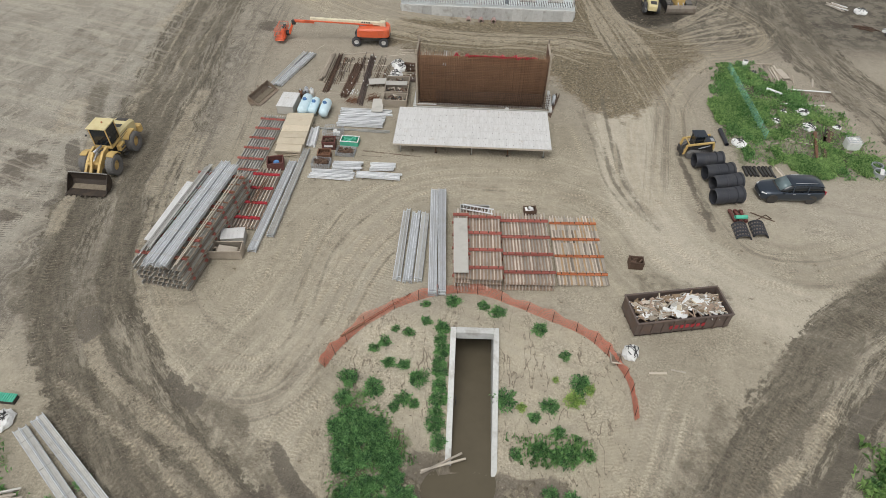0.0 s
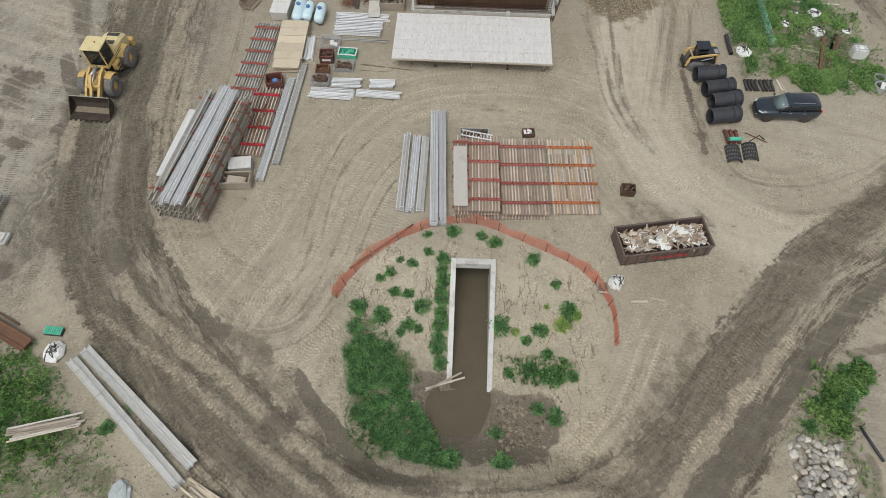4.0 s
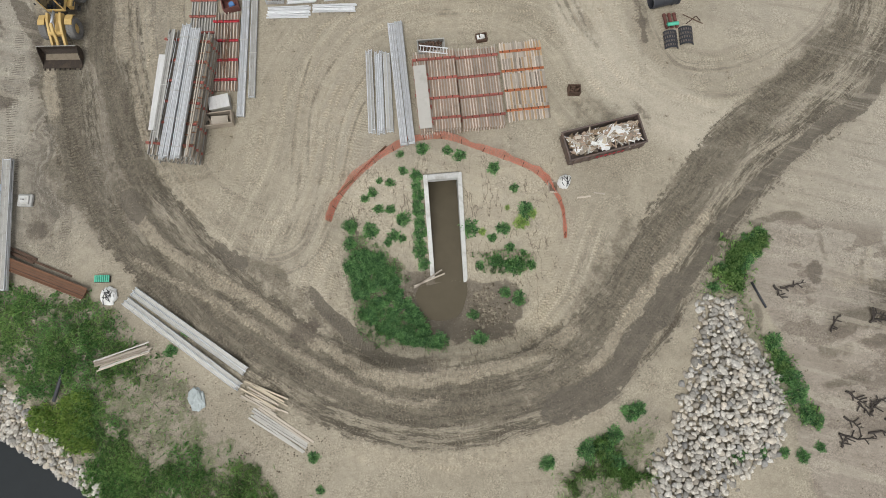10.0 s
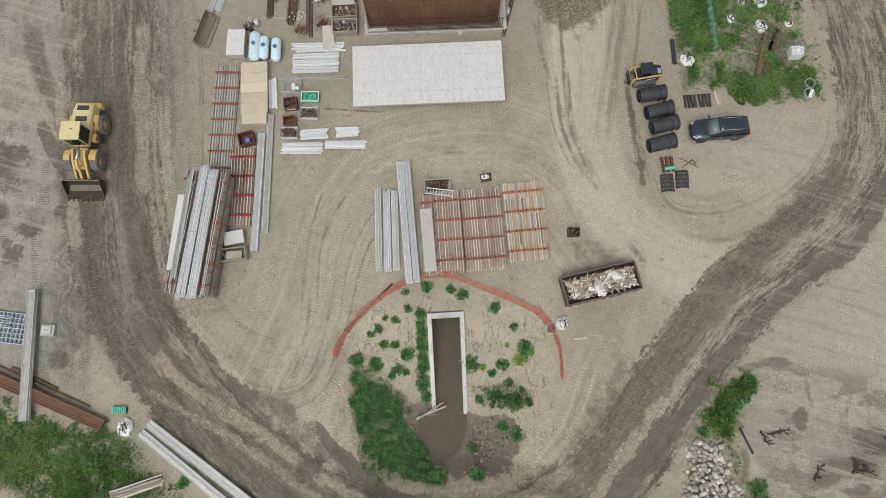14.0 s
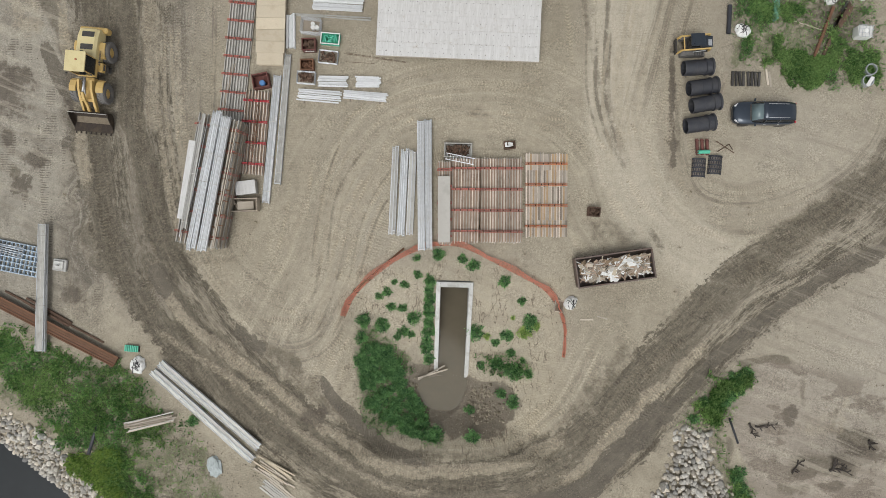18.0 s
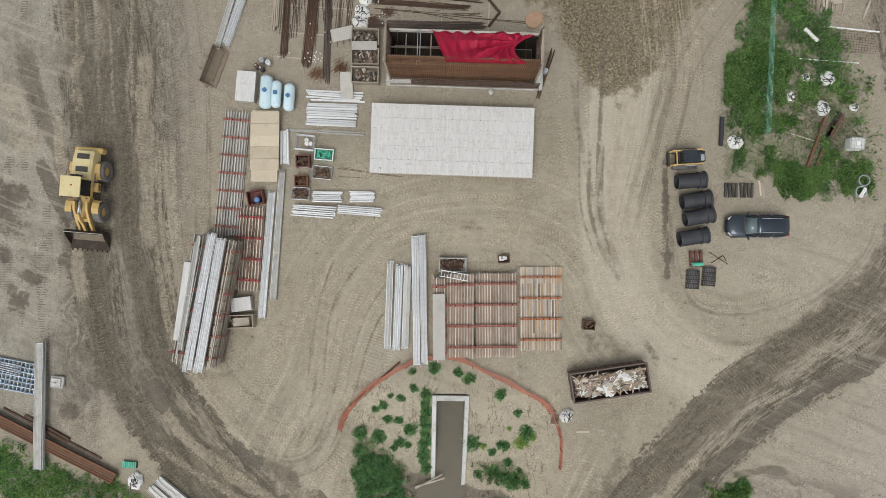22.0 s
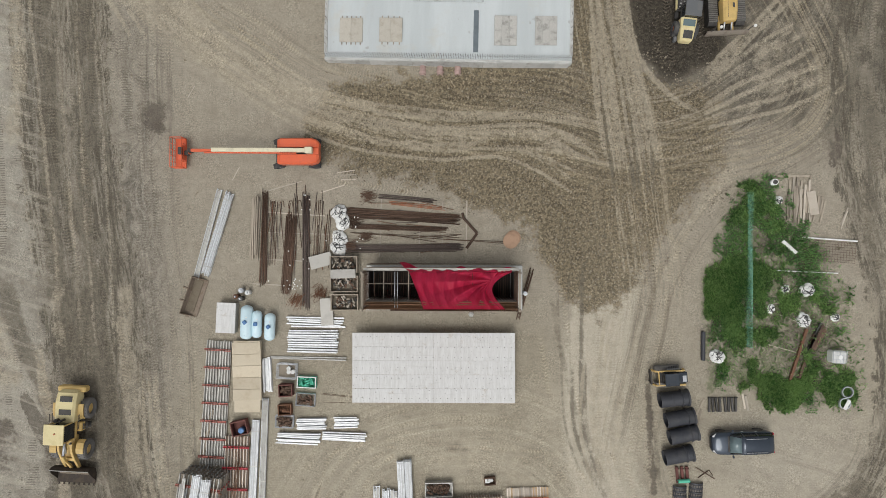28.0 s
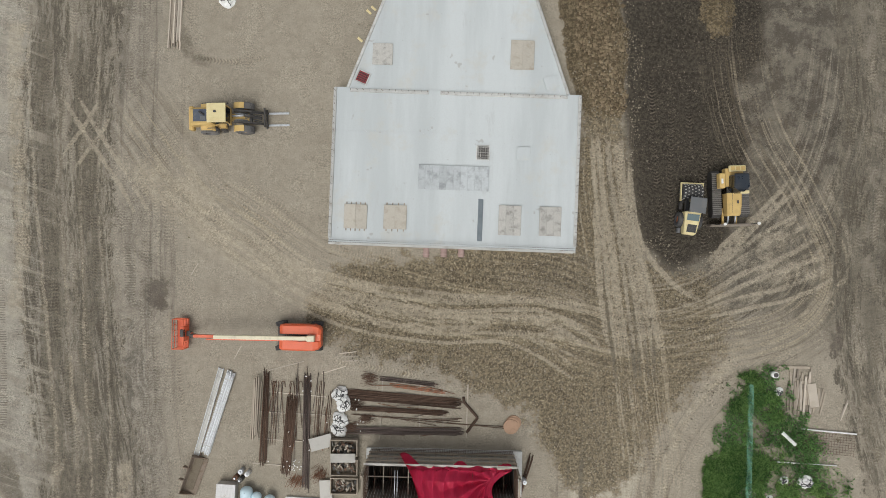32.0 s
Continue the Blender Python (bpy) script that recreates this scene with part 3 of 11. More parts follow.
band("dark", 0.6, 1.2, [(-24.8, 26.3), (-24.1, 24.9), (-23, 22.9)])
band("dark", 1.5, 0.9, [(5.4, 5.6), (8.8, 6.5), (11.6, 8.7), (14.1, 11.5), (16.7, 14.7), (19.4, 18), (22.2, 21.4), (25.9, 24.8), (30.8, 28.8), (36.2, 32.8), (39.6, 35.1)])
band("pale", 0.9, 0.7, [(-8.7, 4), (-3.9, 2.6), (1, 2), (5.9, 2.4), (10.1, 3.8), (14.6, 6)])
band("dark", 1.2, 0.8, [(-30.1, 30.1), (-27.7, 26.1), (-24.9, 22.2), (-21.9, 19.2), (-18.4, 16.3), (-14.2, 12.6), (-10.1, 9.7), (-6.9, 7.4)])
band("dark", 0.4, 0.9, [(-15.8, 19.2), (-13.7, 18), (-11.5, 17.3), (-10.5, 14.8)])
band("pale", 0.7, 0.7, [(-24.2, 55.1), (-24.4, 47.8), (-24, 40.6), (-23.6, 34.8)])
band("pale", 0.5, 0.6, [(-29.6, 55.2), (-30.2, 50.9), (-29.3, 46.5)])
band("dark", 0.9, 0.8, [(-35.4, 55.4), (-34.1, 50), (-31.3, 43.7), (-30.5, 38.3), (-29.6, 32.5)])
band("pale", 1.2, 0.7, [(-36, 52.5), (-35.1, 46.7), (-33.8, 42.8)])
band("dark", 0.5, 0.9, [(-35.9, 33.1), (-35, 32.6)])
band("dark", 0.2, 0.5, [(11.9, 53), (13.1, 45.3), (14.4, 39.5), (15.5, 35.7), (17.5, 32.3)])
band("dark", 0.2, 0.6, [(20, 44.6), (20.3, 39.4), (20.7, 35.5), (22.1, 33)])
band("dark", 0.3, 0.6, [(17.5, 29.9), (19.3, 27.7), (18.8, 26)])
band("dark", 0.9, 0.35, [(-10.9, 26.3), (-8.3, 31.5), (-5.8, 35.3)])
band("pale", 0.7, 0.6, [(-12.8, 24.9), (-11.3, 29.6), (-10.3, 33.9), (-9.7, 36.3)])
band("pale", 0.9, 0.6, [(-8.5, 25.7), (-6.7, 30), (-4.9, 33.3), (-1.9, 38)])
band("dark", 0.35, 0.5, [(-22.5, 26.1), (-18.6, 25.5), (-15.2, 25.9)])
band("dark", 0.6, 0.5, [(-1.9, 38.5), (1.9, 38.9), (4.8, 37.6), (6.2, 36.4)])
band("dark", 1, 0.5, [(12.2, 28.1), (15.1, 29), (17.9, 27)])
band("pale", 0.24, 0.7, [(-19.9, 81), (-18.5, 77.1), (-15.6, 73.2), (-11.7, 70.8), (-7.8, 68.8), (-3.5, 67.7), (1.9, 66.8), (8.6, 66.8), (13.4, 66.2), (17.2, 65.3)])
band("pale", 0.22, 0.7, [(-20.9, 78.1), (-16.6, 72.2), (-11.7, 68.8), (-6.8, 66.4), (-2, 64.9), (3.8, 64.4), (8.6, 64.9)])
band("pale", 1.6, 0.7, [(-24.9, 79.6), (-20.9, 76.6), (-17.5, 73.7), (-13.6, 71.3)])
band("pale", 0.2, 0.5, [(17.2, 65.3), (22.9, 63.7), (30.1, 64.3), (34.9, 66.2), (37.5, 69.5), (36.8, 73.8), (34.5, 77.7)])
band("pale", 0.18, 0.5, [(21.1, 67.2), (25.3, 66), (30.1, 66.9), (33.9, 69.5), (36.3, 72.9)])
band("pale", 1.4, 0.42, [(17.0, 83), (17.2, 76), (17.8, 70), (18.6, 65.5)])
band("pale", 0.12, 0.9, [(-30.4, 85.6), (-27.6, 80.9), (-24.5, 76.2), (-22.6, 72.8)])
band("pale", 0.12, 0.9, [(-29.0, 85.6), (-26.4, 81.0), (-23.4, 76.4), (-21.4, 73.0)])
band("pale", 0.1, 0.8, [(-25.8, 85.0), (-28.2, 81.5), (-30.6, 78.2)])
band("pale", 0.1, 0.8, [(-24.9, 83.6), (-27.0, 80.6), (-29.6, 77.0)])
band("pale", 0.17, 0.9, [(18.8, 79.7), (19.4, 73.9), (20.6, 70.6), (23, 67.7), (26.3, 66.1)])
band("pale", 0.17, 0.8, [(17, 61.5), (15.1, 63.9), (11.5, 65.2), (7.6, 65.5)])
band("pale", 0.2, 0.6, [(16.2, 61.5), (13.9, 63.2), (10, 63.9), (5.7, 63.4)])
band("pale", 0.4, 0.6, [(29.6, 63.3), (27, 61), (24.6, 58.1), (22.4, 54.3), (20.9, 50)])
band("dark", 0.9, 0.7, [(-31.2, 92.9), (-31.3, 83.1), (-31, 73.3), (-30.7, 63.6), (-30.3, 50)])
band("dark", 0.6, 0.7, [(-28.8, 89.9), (-27.8, 83), (-27.4, 73.3), (-27.8, 58.7), (-27.1, 50)])
band("pale", 0.7, 0.7, [(-33.7, 92.9), (-33.5, 78.2), (-33.7, 63.6)])
band("dark", 0.8, 0.6, [(38.7, 70), (39.3, 63.3), (39, 56.6), (39.9, 50.9)])
band("dark", 0.5, 0.8, [(-21.4, 67.4), (-20.5, 66.2)])
band("dark", 0.7, 0.6, [(-19.4, 91.3), (-18.5, 88.3), (-15.5, 87.3)])
tread(0.27, 0.8, [(-20.5, 43.8), (-21.1, 40.5), (-21.6, 37.1), (-22.3, 33.3)])
tread(0.27, 0.6, [(-18.8, 54), (-19.4, 49.1), (-20, 44.3)])
tread(0.27, -0.7, [(-26.2, 53.2), (-26.1, 46.4), (-25.8, 39.2)])
tread(0.27, -0.6, [(-29.2, 50.4), (-28.7, 42.6), (-28.1, 34.9)])
tread(0.25, 0.7, [(-9.9, 27.7), (-9.1, 31.5), (-8.3, 34.4), (-7.2, 37.7), (-5.3, 39.6)])
tread(0.25, 0.7, [(-8, 25.7), (-6.7, 29.5), (-5.4, 32.8), (-3.4, 36.6), (-1, 38.5)])
tread(0.25, 0.6, [(-11.9, 24.8), (-10.8, 28.7), (-10.3, 32), (-10.1, 34.4)])
tread(0.25, 0.6, [(-13.8, 23.9), (-12.8, 27.7), (-12.2, 30.6), (-11.9, 34.5)])
tread(0.25, 0.6, [(-17.6, 25.9), (-15.3, 23.5), (-12, 21.5), (-8.1, 20.9)])
tread(0.25, -0.6, [(-16.2, 26.4), (-13.7, 27.8), (-11.8, 28.7)])
tread(0.25, 0.6, [(-3.8, 39.1), (0, 38.5), (4.3, 38.7), (9.6, 38.2), (13.4, 37.6)])
tread(0.25, 0.5, [(-2.8, 40), (2, 39.9), (7.7, 39.5), (12.9, 38.6)])
tread(0.27, 0.7, [(11, 48.2), (11.6, 43.4), (12.5, 39.6), (13.8, 36.7)])
tread(0.27, 0.7, [(13, 51.1), (13.6, 46.2), (14.2, 41.4), (15.5, 37.6)])
tread(0.25, -0.6, [(14.4, 41.4), (15.3, 38.1), (16.4, 35.2)])
tread(0.25, 0.6, [(23.6, 29.7), (27.4, 30.6), (31.3, 31.9), (34.2, 34.2)])
tread(0.25, -0.5, [(20.7, 26.9), (25.5, 27.8), (30.3, 29.6)])
tread(0.3, 0.8, [(11.4, 56.7), (12.6, 53.8), (13.2, 50.5)])
tread(0.3, -0.7, [(-5.9, 69.8), (1.4, 69.3), (8.6, 69.7), (15.3, 69.4)])
tread(0.3, -0.7, [(-3.9, 68.7), (3.8, 68.4), (11, 68.6), (15.3, 68.3)])
tread(0.3, -0.6, [(6.2, 67.7), (11, 67.5), (15.6, 67.4)])
tread(0.28, -0.6, [(-6.4, 62.4), (-2, 61.8), (2.8, 61), (6.6, 59.1)])
tread(0.28, 0.6, [(-6.9, 61.6), (-2, 60.9), (1.8, 60)])
tread(0.28, -0.7, [(-4.9, 63.5), (0.9, 62.6), (6.6, 61.5), (11.4, 59.1)])
tread(0.28, -0.6, [(-1.1, 63.9), (4.7, 63.2), (10, 61.5), (13.8, 57.6), (14.7, 53.8)])
tread(0.28, -0.6, [(7.6, 63.4), (12.4, 61.5), (15.7, 57.6), (17.1, 53.8)])
band("pale", 1.5, 0.5, [(27.2, 68.2), (31.0, 71.0), (33.0, 73.6)])
band("pale", 1.3, 0.5, [(27.6, 67.6), (32.0, 68.9), (36.2, 68.9)])
tread(0.3, -0.9, [(20.9, 86), (21.0, 80.1), (21.3, 76.3), (21.7, 70.6)])
tread(0.3, -0.9, [(22.5, 86), (22.5, 79.4), (22.4, 74.8), (22.9, 70.2)])
tread(0.3, -0.8, [(23.7, 85.0), (24.2, 80.5), (23.9, 77.4)])
tread(0.3, -0.9, [(25.3, 86.0), (25.4, 79.3), (25.0, 75.3), (25.2, 70.5)])
tread(0.3, -0.8, [(26.6, 85.0), (26.5, 80.0), (26.4, 77.2)])
tread(0.28, 0.8, [(26.0, 85.0), (26.7, 83.8), (28.9, 80.8), (31.0, 77.7), (32.8, 74.2)])
tread(0.28, 0.8, [(27.2, 85.0), (28.0, 83.8), (30.3, 80.3), (32.2, 78.0), (34.4, 74.0)])
tread(0.3, 0.5, [(26.1, 86.4), (27.4, 82.5), (29.8, 79.1), (32.6, 77.2)])
tread(0.3, 0.5, [(28.5, 90.7), (29.6, 86.8), (32.7, 82.5), (35.9, 78.1)])
tread(0.3, 0.5, [(30.4, 91.2), (32.2, 88.7), (35.1, 86.3), (39.3, 84.8)])
tread(0.3, 0.5, [(29.3, 75.8), (28.3, 71.5), (26.8, 68.1)])
tread(0.3, -0.6, [(36.4, 76.2), (34.4, 71.9), (31.1, 68.6), (26.8, 67.2)])
tread(0.3, -0.6, [(37.3, 74.8), (35.8, 70.5), (32, 67.2), (27.3, 66)])
tread(0.3, 0.6, [(34.1, 80.1), (32.6, 74.8), (29.7, 70.5), (27.3, 68.6)])
tread(0.28, -0.7, [(-29.8, 88.9), (-28.3, 84), (-26.3, 80.1)])
tread(0.28, -0.7, [(-26.1, 87.9), (-27.8, 84), (-29.8, 80.1)])
tread(0.28, -0.6, [(-32.2, 88), (-32.1, 78.2), (-31.9, 68.4)])
tread(0.28, -0.6, [(-29.9, 78.2), (-29.7, 69.4), (-29.4, 61.6)])
tread(0.28, 0.5, [(-26.6, 78.2), (-25.1, 72.3), (-24.6, 65.5), (-24.4, 58.7)])
tread(0.28, 0.5, [(-23.4, 72.3), (-23.6, 65.5), (-24, 60.6), (-25.9, 57.7)])
tread(0.25, 0.6, [(-20.4, 77.1), (-17, 77.6), (-13.6, 78.1)])
tread(0.25, 0.6, [(-20.4, 78.6), (-17.5, 78.8), (-14.1, 78.5)])
tread(0.25, 0.6, [(-14.1, 78.1), (-13.2, 76.1), (-13.3, 73.2)])
tread(0.25, -0.6, [(-20.4, 89.3), (-18, 87.8), (-14.6, 87.3), (-11.6, 87.8)])
tread(0.28, -0.6, [(-8.6, 5.8), (-3.8, 4.3), (0.7, 3.7), (4.4, 3.9)])
tread(0.28, -0.6, [(-12.9, 12.1), (-9.3, 8.9), (-5.3, 6.4), (-1.2, 5), (2.8, 4.5)])
tread(0.28, 0.7, [(-5.4, 4.5), (-2.2, 3.7), (1.1, 3.3), (4.4, 3.4)])
tread(0.28, 0.7, [(-20.6, 22.3), (-17.5, 18.9), (-13.7, 15.5), (-10, 12.2)])
tread(0.28, 0.7, [(-22.3, 21.5), (-19.3, 18.6), (-15.4, 14.8), (-11.7, 11.5)])
tread(0.28, 0.8, [(10.6, 7.6), (13.4, 9.8), (16, 12.6), (19, 15.4)])
tread(0.28, 0.7, [(13.3, 9), (15.8, 11.3), (18.3, 14.1), (21.3, 16.5)])
tread(0.28, 0.5, [(4.9, 8.9), (8.5, 10.7), (10.9, 13), (13.4, 15.8), (16.1, 19.2)])
tread(0.28, 0.5, [(6.5, 8.3), (9.7, 10.1), (12.1, 12.5), (14.6, 15.3), (17.8, 19), (20, 22)])
tread(0.28, -0.5, [(-14.2, 12.6), (-13.3, 15), (-12, 17.1)])
tread(0.28, 0.5, [(-3, 3.1), (0.1, 1.7), (4.2, 2), (7.6, 3)])


def sheaf(kind, count, half, strength, first, last, seed):
    """Many thin streaks fanned between two lines of like points."""
    r = random.Random(seed)
    for q in range(count):
        f = [min(1.0, max(0.0, (q + 0.5) / count + r.uniform(-0.5, 0.5) / count))] * len(first)
        f = [v + r.uniform(-0.05, 0.05) for v in f]
        pts = [(a[0] + (b[0] - a[0]) * v, a[1] + (b[1] - a[1]) * v) for a, b, v in zip(first, last, f)]
        cut = r.choice((0, 0, 1))
        band(kind, half * r.uniform(0.6, 1.5), strength * r.uniform(0.7, 1.1), pts[cut:])


sheaf("pale", 13, 0.1, 0.95, [(15.3, 82.3), (15.6, 76.4), (16.2, 67.3), (17.2, 61)], [(18.5, 81.7), (19, 75.6), (21.1, 67.2), (21.8, 61)], 61)
sheaf("pale", 7, 0.07, 0.6, [(17.0, 62), (17.6, 56), (18.2, 51)], [(21.8, 62), (21.9, 56), (21.4, 51)], 74)
sheaf("dark", 6, 0.08, 0.8, [(15.3, 82.3), (15.6, 76.4), (16.2, 67.3), (17.3, 58)], [(18.5, 81.7), (19, 75.6), (21.1, 67.2), (21.6, 58)], 62)
sheaf("pale", 9, 0.1, 0.85, [(-20, 81), (-15.6, 74.5), (-7.8, 69.6), (2, 67.4), (12, 67), (17, 66)], [(-22, 76), (-16, 70.8), (-7, 65.2), (2, 63.2), (9, 63), (15.5, 59)], 63)
sheaf("pale", 12, 0.11, 0.85, [(24.5, 69.0), (27.5, 72.0), (30.2, 75.2), (33.5, 78)], [(23.5, 64.6), (28, 65.6), (33, 66.6), (37.6, 68.4)], 64)
sheaf("dark", 8, 0.1, 0.8, [(24.5, 69.0), (27.5, 72.0), (30.2, 75.2), (33.5, 78)], [(23.5, 64.6), (28, 65.6), (33, 66.6), (37.6, 68.4)], 65)
sheaf("pale", 9, 0.1, 0.8, [(15.6, 51), (15.0, 47), (14.2, 40), (15.6, 33.5)], [(20.6, 51), (19.0, 47), (17.6, 40), (18.4, 34.0)], 66)
sheaf("dark", 6, 0.07, 0.7, [(12.4, 55), (12.6, 46), (13.0, 40), (14.4, 35)], [(16.0, 56), (15.4, 48), (15.2, 40), (17.4, 33.5)], 67)
sheaf("pale", 12, 0.1, 0.75, [(-12.6, 17.5), (-10.5, 24), (-9.8, 32), (-8, 37.5)], [(-9.0, 17.5), (-6.0, 23.5), (-3.8, 30.5), (1.0, 35.8)], 68)
sheaf("dark", 7, 0.08, 0.7, [(-12.6, 17.5), (-10.5, 24), (-9.8, 32), (-8, 37.5)], [(-9.0, 17.5), (-6.0, 23.5), (-3.8, 30.5), (1.0, 35.8)], 69)
sheaf("pale", 8, 0.09, 0.7, [(-9.5, 38.2), (-3, 39.6), (5, 39.4), (12, 38.6)], [(-4.5, 34.5), (0, 36.8), (6, 36.6), (12, 34.0)], 70)
sheaf("pale", 7, 0.1, 0.8, [(-21.8, 47), (-21.2, 38), (-19.0, 28), (-14.5, 22.5)], [(-24.6, 47), (-24.0, 38), (-22.0, 28), (-16.5, 20.8)], 71)
sheaf("dark", 6, 0.12, 0.65, [(-26.0, 92), (-26.2, 76), (-25.4, 60), (-25.0, 46)], [(-32.5, 92), (-32.0, 76), (-31.2, 60), (-31.0, 46)], 72)
sheaf("pale", 5, 0.1, 0.6, [(-26.0, 92), (-26.2, 76), (-25.4, 60), (-25.0, 46)], [(-34.5, 92), (-33.6, 76), (-32.6, 60), (-31.6, 46)], 73)


def close_to(x, y, line, reach):
    """The places within reach of a line, with their distance across and along it, and its length."""
    lo, hi = line.min(0) - reach, line.max(0) + reach
    k = np.nonzero((x > lo[0]) & (x < hi[0]) & (y > lo[1]) & (y < hi[1]))[0]
    a, l = along_line(x[k], y[k], line)
    near = np.abs(a) < reach
    return k[near], a[near], l[near], float(np.hypot(*np.diff(line, axis=0).T).sum())


def axis(lo, hi, fine, reach):
    core = np.arange(lo, hi + fine / 2, fine)
    far = fine * 1.6 ** np.arange(1, 17)
    far = np.cumsum(far)
    far = far[far < reach]
    return np.concatenate([lo - far[::-1], core, hi + far])


def value_noise(x, y, size, seed):
    """Smooth random values from -0.5 to 0.5 with a given grain in metres."""
    g = np.random.RandomState(seed).rand(256, 256)
    u, v = (x / size) % 255, (y / size) % 255
    i, j = np.minimum(u.astype(int), 254), np.minimum(v.astype(int), 254)
    fu, fv = step(u - i, 0, 1), step(v - j, 0, 1)
    return (g[j, i] * (1 - fu) + g[j, i + 1] * fu) * (1 - fv) + (g[j + 1, i] * (1 - fu) + g[j + 1, i + 1] * fu) * fv - 0.5


def build_ground():
    gx, gy = axis(-46, 52, 0.14, 900), axis(-7, 96, 0.14, 900)
    x, y = np.meshgrid(gx, gy)
    x, y = x.ravel(), y.ravel()
    nx, ny = len(gx), len(gy)
    r = np.random.RandomState(3)
    z = ground_height(x, y)

    def lumps(size, seed):
        return value_noise(x, y, size, seed)

    near = (np.abs(x - 3) < 55) & (np.abs(y - 45) < 60)
    rough = 0.10 * lumps(3.1, 1) + 0.05 * lumps(1.1, 2) + 0.03 * lumps(0.45, 4)
    z = z + rough * near
    attrs = {}
    for name, line, half in (("loop", LOOP, 3.6), ("pale", PALE, 3.1), ("sweep", SWEEP, 6.5), ("cross", CROSS, 3.4), ("north", NORTH, 3.4), ("westyard", WESTYARD, 4.2), ("fan", FAN, 4.2), ("fan_low", FAN_LOW, 2.6), ("loteast", LOTEAST, 3.0), ("inner", INNER, 3.4)):
        a, l = along_line(x, y, line)
        if name == "loop":
            half = half + 1.1 * step(-x, 16, 22) * step(y, 22, 30)
        m = 1 - step(np.abs(a), half * 0.5, half * 1.3)
        m = m * step(l, 0.5, 8.0) * step(l.max() - l, 0.5, 8.0)
        attrs[name] = np.stack([a, l, m], 1)
        if name == "loop":
            z += m * (0.05 * np.sin(a * 3.4 + 0.6 * np.sin(l * 0.15)) - 0.05)
            z += 0.12 * np.exp(-((np.abs(a) - 4.0) / 0.5) ** 2) * (lumps(2.2, 9) + 0.5) * (y < 30)
        elif name in ("cross", "north"):
            z += m * 0.035 * np.sin(a * 3.1 + 0.8 * np.sin(l * 0.2))
    soil = inside(x, y, [(1.8, 70.3), (6.2, 72), (13.4, 72), (15, 84), (18, 84), (20, 70), (27, 68), (27, 62), (22.2, 57), (20.3, 53.8), (18.4, 51.2), (15.8, 49.4), (13.3, 50.8), (11.7, 53.6), (10.0, 57.2), (5.9, 59.2), (0.7, 61.2), (-4, 62.2), (-9, 64), (-8, 68), (-5, 70)])
    black = inside(x, y, [(17.9, 99), (18.7, 82.3), (19.0, 76.5), (19.8, 72.0), (22.5, 69.4), (26.5, 71.0), (29.0, 78), (27.8, 85), (30.4, 87), (30.2, 99)])
    heap = np.maximum(inside(x, y, [(12.3, 97), (13.9, 86), (15, 82.4), (18.3, 82.1), (18.8, 89), (17, 97)]), inside(x, y, [(24.9, 93.2), (24.8, 90.4), (25.8, 88.6), (27.4, 89.0), (28.0, 91.4), (27.2, 93.6)]))
    grass = np.maximum.reduce([
        inside(x, y, [(-60, 17.7), (-30, 17.1), (-26.2, 16.2), (-23.2, 14.8), (-20.9, 11.2), (-18.4, 9.6), (-17.2, 6.2), (-13, 3.4), (-11.4, -2), (-20, -12), (-27, 3), (-29, 6.4), (-32, 9.5), (-60, 30)]),
        inside(x, y, [(24.6, 42.4), (24.6, 51), (28.4, 59.4), (29.6, 61.2), (31, 61), (31.5, 56.7), (35, 54.2), (36.2, 48.5), (37.6, 43), (37.2, 41), (31.4, 41.2), (29.1, 42.9), (26.3, 43)]),
        inside(x, y, [(20.8, 12.4), (22.6, 15), (24.8, 16.5), (26.5, 17.5), (27.6, 16.7), (26.4, 14.5), (24.9, 12.6), (25.2, 9.4), (26.7, 7.4), (27.3, 4.6), (27.9, 2), (25.6, 2.4), (24.6, 8.6), (23.4, 12.2)]),
        inside(x, y, [(9.0, 0.6), (12.6, 2.5), (15.0, 3.7), (16.2, 4.6), (17.2, 3.6), (15.4, 1.6), (14, -2), (9, -2)]),
        inside(x, y, [(-6.1, 20), (-6.3, 17), (-5.6, 13.8), (-3.9, 11.3), (1.1, 10), (1.4, 10.8), (0.4, 13), (-1.4, 15.5), (-0.8, 17.5), (-3, 18.5)]) - 0.1])
    damp = inside(x, y, [(-1.8, 17), (0.4, 17.2), (3.9, 15.6), (6.8, 15.4), (8.4, 13.6), (6.5, 11), (2, 10.6), (-0.4, 12.4), (-1.9, 14)])
    sand = inside(x, y, [(24.8, 14), (28, 18.5), (33, 17.5), (50, 14), (70, -10), (29, -12), (26.6, 2), (27.4, 8)])
    marks, lugs, score = np.zeros((len(x), 3)), np.zeros((len(x), 3)), np.full(len(x), -1.0)
    patchy = 0.25 + 0.75 * step(lumps(2.6, 41) + 0.6 * lumps(0.9, 42), -0.25, 0.2)

    def press(k, a, l, half, strength):
        """Lays one tyre's track over the places k, keeping the stronger where two cross."""
        m = strength * (1 - step(np.abs(a), half * 0.75, half * 1.05)) * patchy[k]
        rank = np.abs(m) + 0.02 * (1 - np.abs(a) / (2 * half))
        won = rank > score[k]
        k, a, l, m = k[won], a[won], l[won], m[won]
        score[k] = rank[won]
        lugs[k] = np.stack([a / half, l, m], 1)

    waver = 0.75 * lumps(4.2, 77) + 0.35 * lumps(1.1, 78)
